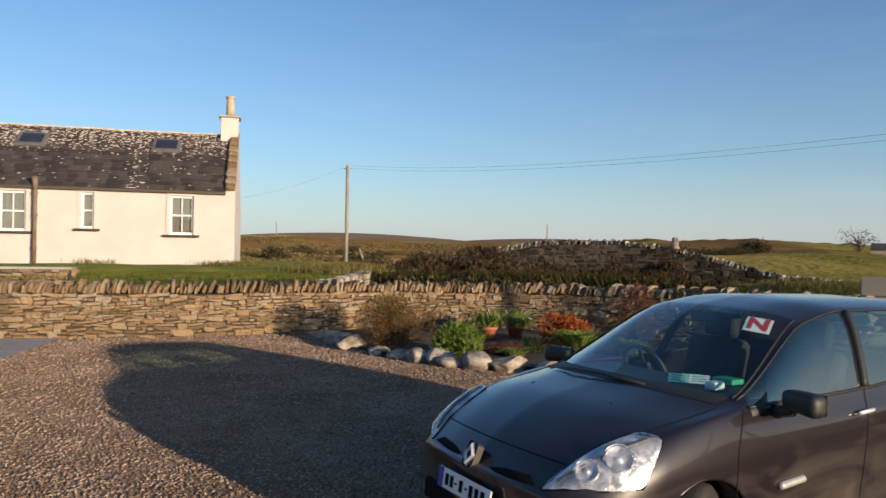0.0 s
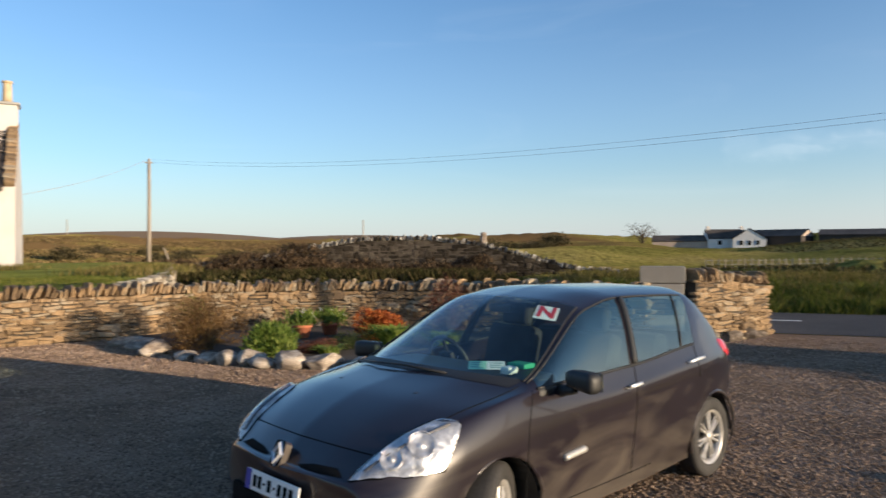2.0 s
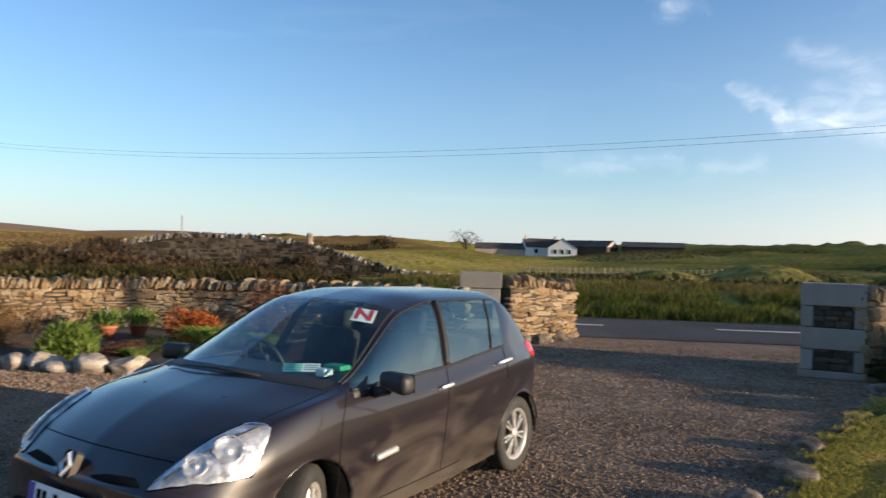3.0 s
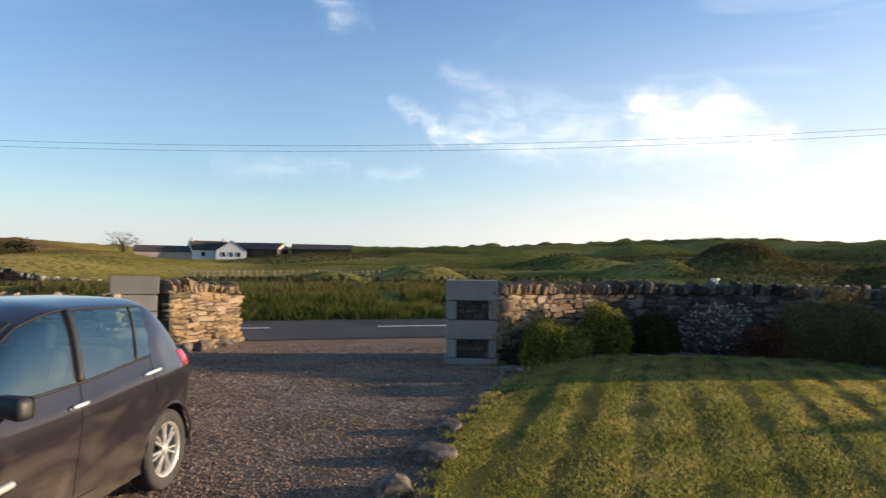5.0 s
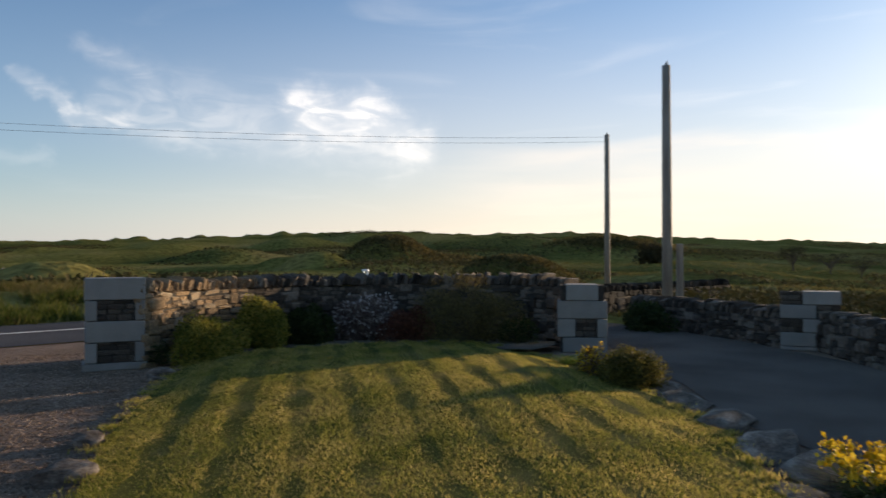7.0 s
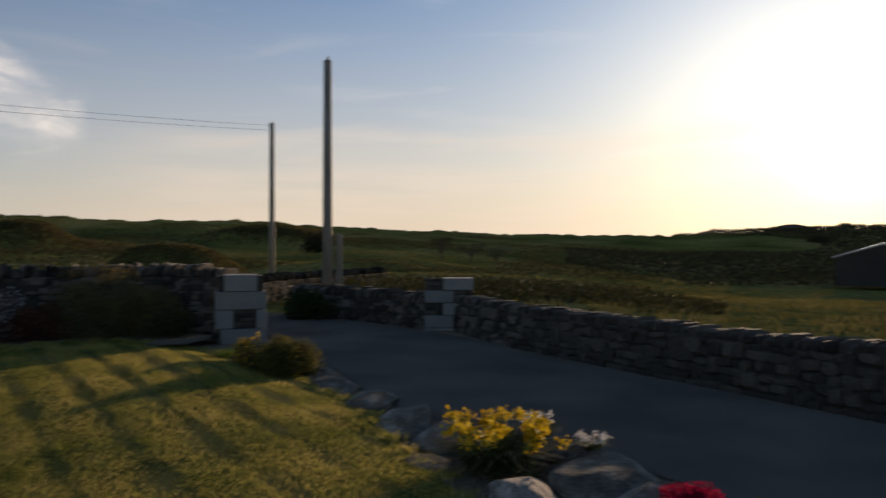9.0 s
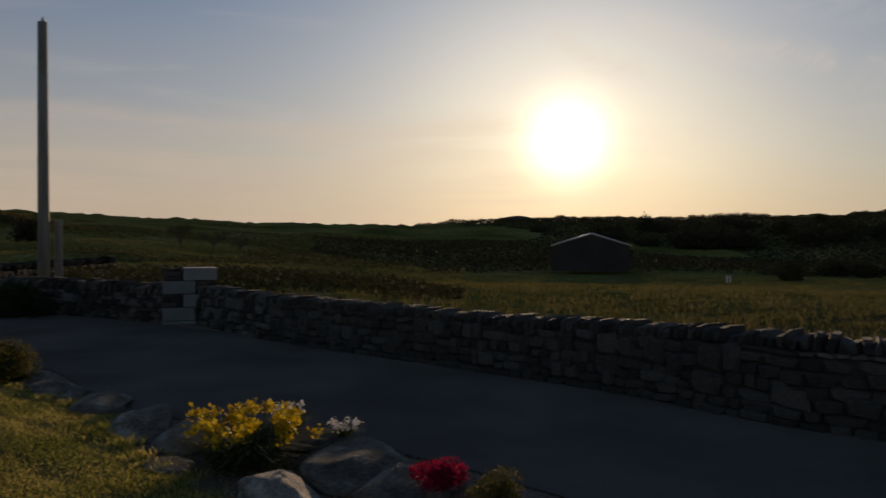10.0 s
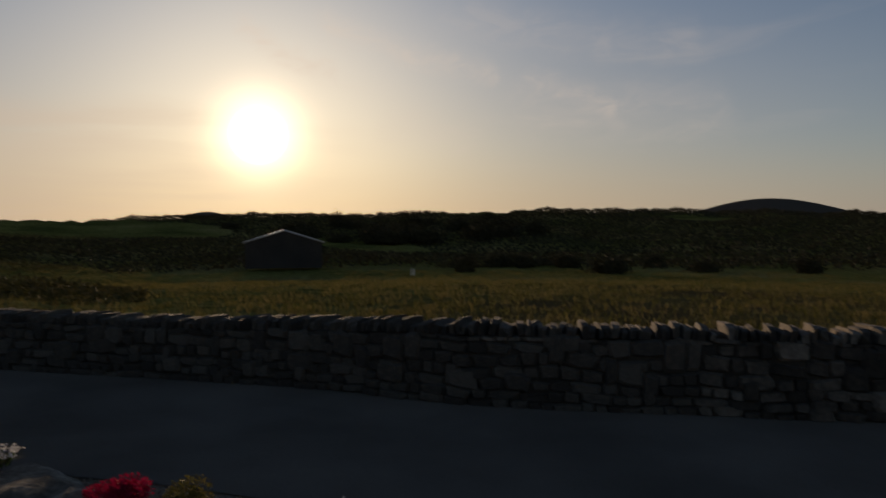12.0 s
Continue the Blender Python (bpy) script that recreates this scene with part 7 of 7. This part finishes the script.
keep = ~inside(q, LAWN) & ~inside(q, BED)
wn_y = np.interp(q[:, 0], [p[0] for p in WALL_N], [p[1] for p in WALL_N])
keep &= (q[:, 1] < wn_y - 0.2) & ((q[:, 0] - 11.2) * 0.83 + (q[:, 1] - 6.9) * 0.56 < 2.6) & (q[:, 0] > -11)
q = np.concatenate([q[keep][:n], near_q])
m_ = len(q)
size = rs.uniform(0.006, 0.015, m_) * (0.75 + 0.04 * np.hypot(q[:, 0], q[:, 1]))
octa = np.array([(1, 0, 0), (0, 1, 0), (-1, 0, 0), (0, -1, 0), (0, 0, 0.75), (0, 0, -0.6)])
J = octa[None] * size[:, None, None] * rs.uniform(0.65, 1.35, (m_, 6, 1))
a = rs.uniform(0, 6.283, m_)
x_ = J[..., 0] * np.cos(a)[:, None] - J[..., 1] * np.sin(a)[:, None] + q[:, 0:1]
y_ = J[..., 0] * np.sin(a)[:, None] + J[..., 1] * np.cos(a)[:, None] + q[:, 1:2]
V = np.stack([x_, y_, J[..., 2] + 0.004], 2).reshape(-1, 3)
tri = np.array([(0, 1, 4), (1, 2, 4), (2, 3, 4), (3, 0, 4), (1, 0, 5), (2, 1, 5), (3, 2, 5), (0, 3, 5)])
F = (np.arange(m_)[:, None, None] * 6 + tri[None]).reshape(-1, 3)
tagged(new("loose_gravel", fast_mesh("loose_gravel", V, F, M["pebble"])), "loose pinkish grey gravel stones on the yard", "gravel", "", "stuff")

# ---------------------------------------------------------------- farm and far things
M["tin"] = material("tin", [(0.055, 0.046, 0.042), (0.095, 0.082, 0.075)], 0.85, 0.0, 0.3, 8, 0.2, 0.02, 0.2, spec=0.2)
M["shed_tin"] = material("shed_tin", [(0.10, 0.09, 0.085), (0.15, 0.135, 0.125)], 0.45, 0.6, 0.3, 8, 0.2, 0.02, 0.2)
M["tin_wall"] = material("tin_wall", [(0.032, 0.025, 0.02), (0.055, 0.043, 0.035)], 0.85, 0, 0.3, 8, 0.2, 0.02, 0.2)
M["white_wall"] = material("white_wall", [(0.66, 0.64, 0.61), (0.76, 0.74, 0.71)], 0.9, 0, 0.3, 8, 0.2, 0.02, 0.06)
M["pale_wall"] = material("pale_wall", [(0.36, 0.28, 0.23), (0.46, 0.37, 0.30)], 0.9, 0, 0.3, 8, 0.2, 0.02, 0.1)


def gable_house(name, at, turn, w, d, eave, ridge, wall_mat, roof_mat, label, category, gable_mat=None, windows=(), chimneys=(), base=None):
    """Simple pitched building; w along the ridge (local x), d across it."""
    z0 = min(land(at[0] + dx, at[1] + dy) for dx in (-6, 6) for dy in (-6, 6)) - 0.3 if base is None else base
    e = empty(name, Matrix.Translation((at[0], at[1], z0)) @ Matrix.Rotation(radians(turn), 4, "Z"), label, category)
    bm = bmesh.new()
    box_bm(w, d, eave, 0, 0, eave / 2, bm=bm)
    part("wall", bm, wall_mat, e)
    for x in (-w / 2, w / 2):
        bm = bmesh.new()
        sg = 1 if x < 0 else -1
        f = [bm.verts.new((x + dx, y, z)) for dx in (-0.02 * sg, 0.3 * sg) for y, z in ((-d / 2, eave), (0, ridge), (d / 2, eave))]
        bm.faces.new(f[:3])
        bm.faces.new(f[3:][::-1])
        for k in range(3):
            bm.faces.new((f[k], f[k + 3], f[(k + 1) % 3 + 3], f[(k + 1) % 3]))
        bmesh.ops.recalc_face_normals(bm, faces=bm.faces[:])
        part("gable", bm, gable_mat or wall_mat, e)
    bm = bmesh.new()
    o = 0.25
    sl = (ridge - eave) / (d / 2)
    prof = [(-d / 2 - o, eave - o * sl), (0, ridge), (d / 2 + o, eave - o * sl)]
    a = [bm.verts.new((x, y, z + dz)) for x in (-w / 2 - 0.15, w / 2 + 0.15) for dz in (0.0, 0.18) for y, z in prof]
    for k in (0, 1):
        bm.faces.new((a[3 + k], a[4 + k], a[10 + k], a[9 + k]))
        bm.faces.new((a[k], a[6 + k], a[7 + k], a[1 + k]))
        bm.faces.new((a[k], a[1 + k], a[4 + k], a[3 + k]))
        bm.faces.new((a[6 + k], a[9 + k], a[10 + k], a[7 + k]))
    bm.faces.new((a[0], a[3], a[9], a[6]))
    bm.faces.new((a[2], a[8], a[11], a[5]))
    bmesh.ops.recalc_face_normals(bm, faces=bm.faces[:])
    part("roof", bm, roof_mat, e)
    for x, y, z, sx, sz, face in windows:
        win = part("window", box_bm(sx if face == "y" else 0.12, 0.12 if face == "y" else sx, sz, x, y, z), M["ink"], e)
        part("frame", box_bm((sx + 0.2) if face == "y" else 0.08, 0.08 if face == "y" else (sx + 0.2), 0.14, x, y, z + sz / 2 + 0.07), M["white_frame"], win)
    for x in chimneys:
        part("chimney", box_bm(0.8, 0.7, 1.3, x, 0, ridge + 0.3, 0.03), M["render_wall"], e)
    return e


gable_house("farmhouse", (117.5, 163.5), -22, 9.5, 6.5, 2.7, 4.9, M["white_wall"], M["tin"], "white farmhouse with a dark roof among sheds", "house", chimneys=(-4.2, 4.2), windows=((-2, -3.3, 1.6, 0.9, 1.1, "y"), (2, -3.3, 1.6, 0.9, 1.1, "y")), base=2.05)
gable_house("farmhouse_wing", (121.0, 158.2), -128, 8.0, 7.6, 2.5, 5.0, M["white_wall"], M["tin"], "white gabled wing of the farmhouse", "house", windows=((4.05, -1.9, 1.5, 0.7, 1.1, "x"), (4.05, 0.0, 1.5, 0.7, 1.1, "x"), (4.05, 1.9, 1.5, 0.7, 1.1, "x")), base=2.05)
gable_house("farm_shed", (108.5, 169.3), -32, 14.5, 6, 2.0, 3.4, M["pale_wall"], M["tin"], "low farm shed with a dull pink front and dark roof", "shed", base=2.1)
gable_house("farm_shed", (129.0, 156.5), -62, 13.0, 8, 2.7, 4.3, M["tin_wall"], M["tin"], "long dark barn with a pale gable end", "barn", gable_mat=M["pale_wall"], base=2.5)
gable_house("farm_shed", (141.5, 145.5), -44, 16, 9, 2.4, 3.7, M["tin_wall"], M["tin"], "wide low dark barn", "barn", base=3.0)
field_shed = gable_house("field_shed", (61.0, -67.0), -47.5, 8.0, 8.8, 2.95, 4.28, M["tin_wall"], M["shed_tin"], "low brown field shed with a bright roof edge", "shed", base=land(61.0, -67.0) + 0.45)
# pale tubes added along the gable edges to imitate the sun's rim light
for x in (-4.2, 4.2):
    for y in (-4.65, 4.65):
        vs, fs = tube([(x, y, 2.95 - 0.25 * 1.33 / 4.4 + 0.14), (x, 0.0, 4.28 + 0.2)], 0.10, 10)
        part("verge_flashing", mesh_of("verge_flashing", vs, fs, M["alloy"], True), None, field_shed, "bright metal flashing along the roof edge")

M["leaf_rush"] = leaf_mat("leaf_rush", [(0.05, 0.046, 0.015), (0.085, 0.074, 0.025), (0.125, 0.10, 0.04)], 0.08, 0.9)
M["leaf_far"] = leaf_mat("leaf_far", [(0.045, 0.038, 0.018), (0.065, 0.054, 0.025), (0.09, 0.072, 0.034)], 0.03, 0.95)
M["leaf_gorse"] = leaf_mat("leaf_gorse", [(0.07, 0.058, 0.02), (0.125, 0.10, 0.036), (0.19, 0.145, 0.056)], 0.2, 0.95)


def tree(at, h, w, seed, label, bare=False):
    """Tapered trunk with limbs and a loose crown of many small leaf clumps."""
    rs = np.random.RandomState(seed)
    z0 = land(*at)
    e = empty("tree", Matrix.Translation((*at, z0 - 0.1)), label, "tree")
    hp_ = Heap()
    hp_.add(*tube([(0, 0, 0), (rs.normal() * 0.1, 0, h * 0.35), (rs.normal() * 0.2, rs.normal() * 0.2, h * 0.7)], [h * 0.04, h * 0.03, h * 0.012], 7))
    tips = []
    for k in range(26 if bare else 12):
        a = rs.uniform(0, 6.283)
        t = rs.uniform(0.15, 0.6)
        tip = np.array([math.cos(a) * w / 2 * rs.uniform(0.5, 1), math.sin(a) * w / 2 * rs.uniform(0.5, 1), h * rs.uniform(0.55, 1.0)])
        hp_.add(*tube([(0, 0, h * t), tuple(tip * 0.5 + np.array([0, 0, h * t * 0.6])), tuple(tip)], [h * 0.015, h * 0.009, h * 0.004], 5))
        tips.append(tip)
    part("trunk", hp_.mesh("trunk", M["twig"]), None, e)
    if bare:
        n = 420 if h > 4 else 1000
        c = np.array(tips)[rs.randint(0, len(tips), n)] + rs.normal(size=(n, 3)) * np.array([w, w, h * 0.7]) * 0.09
    else:
        n = 1500
        lc = rs.normal(size=(9, 3)) * np.array([0.28, 0.28, 0.2])
        c = rs.normal(size=(n, 3))
        c /= np.linalg.norm(c, axis=1)[:, None]
        c = c * rs.uniform(0.2, 0.62, (n, 1)) + lc[rs.randint(0, 9, n)]
        c = np.stack([c[:, 0] * w * 0.55, c[:, 1] * w * 0.55, h * (0.12 + np.abs(c[:, 2]) * 0.95)], 1)
    c[:, 2] = np.maximum(c[:, 2], h * 0.05)
    V, F = leaf_cloud(rs, c, h * (0.07 if bare else 0.16), 0.3 if bare else 0.6, 0.2)
    part("crown", fast_mesh("crown", V, F, M["leaf_far"]), None, e)
    return e


tree((90.5, 158.0), 5.5, 7.5, 1, "bare rounded tree on the skyline", True)
for k, (x, y, h, w) in enumerate([(57.5, 134.5, 2.6, 7.0), (36.0, 126.0, 2.6, 8.0), (31.0, 128.0, 2.2, 8.0), (41.5, 127.0, 2.4, 9.0), (47.5, 130.0, 1.9, 8.0), (53.0, 133.0, 1.7, 8.0), (47.5, 120.0, 1.2, 5.0)]):
    tree((x, y), h, w, 10 + k, "low dark windswept bush on the rise")
for k, (x, y, h, w) in enumerate([(105.6, -30.7, 3.4, 3.2), (104.3, -35.0, 2.6, 4.6), (103.0, -38.4, 2.2, 3.0), (109.3, -12.6, 3.4, 3.2), (77.0, -76.0, 2.0, 5.0)]):
    tree((x, y), h, w, 20 + k, "small dark bush standing in the pasture", k != 3)
# trees and scrub along the southern rise
for k in range(26):
    az = radians(rs.uniform(133, 158))
    r = rs.uniform(150, 215)
    tree((r * math.sin(az), r * math.cos(az)), rs.uniform(2.5, 4.5), rs.uniform(5, 10), 40 + k, "dark scrubby tree on the southern rise")
for k in range(10):
    az = radians(rs.uniform(143, 178))
    r = rs.uniform(75, 100)
    tree((r * math.sin(az), r * math.cos(az)), rs.uniform(1.2, 2.4), rs.uniform(2, 5), 80 + k, "small dark bush at the far field edge")
# gorse and heath bushes to the north
for k in range(22):
    az = radians(rs.uniform(-16, 8))
    r = rs.uniform(80, 160)
    tree((r * math.sin(az), r * math.cos(az)), rs.uniform(0.9, 2.0), rs.uniform(2.5, 6), 110 + k, "low brown heath bush on rough ground")

def scrub(name, az0, az1, r0, r1, n, h, size, mat, label, seed, clumpy=0.5, freq=0.03, soft=8):
    """Low rough growth over a stretch of land: leaf sprays gathered in clumps, as one stuff."""
    rs = np.random.RandomState(seed)
    a = np.radians(rs.uniform(az0, az1, n * 3))
    r = r0 + (r1 - r0) * rs.uniform(size=n * 3) ** 0.7
    pts = []
    for x, y in zip(r * np.sin(a), r * np.cos(a)):
        k = noise.noise(Vector((x * freq, y * freq, seed))) * 0.5 + 0.5
        az_ = math.degrees(math.atan2(x, y))
        az_ += 360 if az_ < az0 - 1 else 0
        fade = min(1.0, (az_ - az0) / soft, (az1 - az_) / 6)
        k -= (0.12 if soft < 10 else 0.4) * (1 - max(0.0, fade))
        if k > clumpy:
            pts.append((x, y, land(x, y) + h * min(1.0, (k - clumpy) * 5) * rs.uniform(0.05, 1.0)))
        if len(pts) >= n:
            break
    V, F = leaf_cloud(rs, np.array(pts), size, 0.7, 0.4)
    return tagged(new(name, fast_mesh(name, V, F, mat)), label, "scrub", "", "stuff")


scrub("southern_scrub", 116, 196, 90, 285, 90000, 1.2, 0.5, M["leaf_far"], "dark scrub covering the southern rise", 71, 0.30, 0.02, 22)
scrub("heath_scrub", -20, 19, 38, 200, 30000, 0.42, 0.34, M["heath_blade"], "brown heath scrub on the northern ground", 72, 0.42, 0.04)
scrub("rush_scrub", 34, 125, 30, 240, 45000, 0.4, 0.32, M["leaf_rush"], "dark rushes and gorse in patches on the pasture", 73, 0.56, 0.03)
def mound_scrub(name, az, r, w, deep, h, n, size, label, seed):
    """Gorse and heather over one mound."""
    rs = np.random.RandomState(seed)
    c, s_ = math.cos(radians(az)), math.sin(radians(az))
    a, b = rs.normal(size=n) * w * 0.6, r + rs.normal(size=n) * deep * 0.55
    X, Y = a * c + b * s_, -a * s_ + b * c
    P = np.array([(x, y, land(x, y) + h * rs.uniform(0, 1)) for x, y in zip(X, Y)])
    V, F = leaf_cloud(rs, P, size, 0.7, 0.4)
    return tagged(new(name, fast_mesh(name, V, F, M["leaf_gorse"])), label, "scrub", "", "stuff")


mound_scrub("near_mound_scrub", 87.2, 46, 4.2, 4.0, 0.25, 6000, 0.16, "dark gorse over a near mound", 91)
mound_scrub("knoll_scrub", 52.0, 60, 4.0, 3.0, 0.2, 2500, 0.16, "olive heath over a grassy knoll", 94)
mound_scrub("hill_scrub", 77.0, 112, 9.0, 7.0, 0.5, 7000, 0.35, "dark gorse over a little hill", 92)
mound_scrub("band_scrub", 93.5, 150, 9.0, 8.0, 0.8, 5000, 0.5, "dark gorse band below the skyline", 93)
scrub("lane_scrub", 97, 128, 18, 42, 12000, 0.7, 0.16, M["leaf_rush"], "dark brambly growth beyond the lane gate", 74, 0.40, 0.12)
scrub("bank_scrub", -5, 19, 19, 33, 22000, 0.4, 0.15, M["dyke_weed"], "dark weeds on the ground below the dyke", 75, 0.35, 0.2)

scrub("foot_scrub", -6, 20, 31.0, 34.4, 9000, 0.7, 0.14, M["dyke_weed"], "dark bracken and grass against the dyke", 76, 0.30, 0.3)

# fence along the rushy field
POST = box_bm(0.1, 0.1, 1.25, 0, 0, 0.6, 0.01)
post_me = bpy.data.meshes.new("fence_post")
POST.to_mesh(post_me)
POST.free()
post_me.materials.append(M["wood_pole"])
line_ = [(50.5, 74.0), (57.8, 69.0), (66.0, 61.5), (75.0, 55.0)]
fence = empty("fence", Matrix.Identity(4), "line of weathered fence posts across the field", "fence")
for k in range(44):
    p, u, w = along(line_, k * length(line_) / 44 + 0.05)
    ob = new("fence_post", post_me)
    ob.parent = fence
    ob.matrix_world = Matrix.Translation((p[0], p[1], land(*p) - 0.1)) @ Matrix.Rotation(rs.uniform(0, 3), 4, "Z") @ Matrix.Rotation(rs.normal() * 0.04, 4, "X")
for z in (0.5, 0.95):
    vs, fs = tube([(p[0], p[1], land(*p) + z) for p in [along(line_, s * length(line_) / 30)[0] for s in range(30)]], 0.012, 4)
    part("fence_wire", mesh_of("fence_wire", vs, fs, M["wire"]), None, fence)
trough = empty("gate_post", Matrix.Translation((23.8, 6.7, land(23.8, 6.7))), "pair of short white posts beyond the wall", "post")
for dx in (-0.12, 0.12):
    part("post", box_bm(0.05, 0.05, 1.5, dx * 0.7, dx * 0.7, 0.75, 0.01), M["white_frame"], trough)
part("rail", box_bm(0.22, 0.22, 0.07, 0, 0, 1.5, 0.02), M["white_frame"], trough)
marker = empty("marker_posts", Matrix.Translation((37.6, -59.4, land(37.6, -59.4))), "two small white marker posts in the pasture", "post")
for dx in (-0.15, 0.15):
    part("post", box_bm(0.07, 0.07, 0.7, dx, 0, 0.35, 0.01), M["white_frame"], marker)
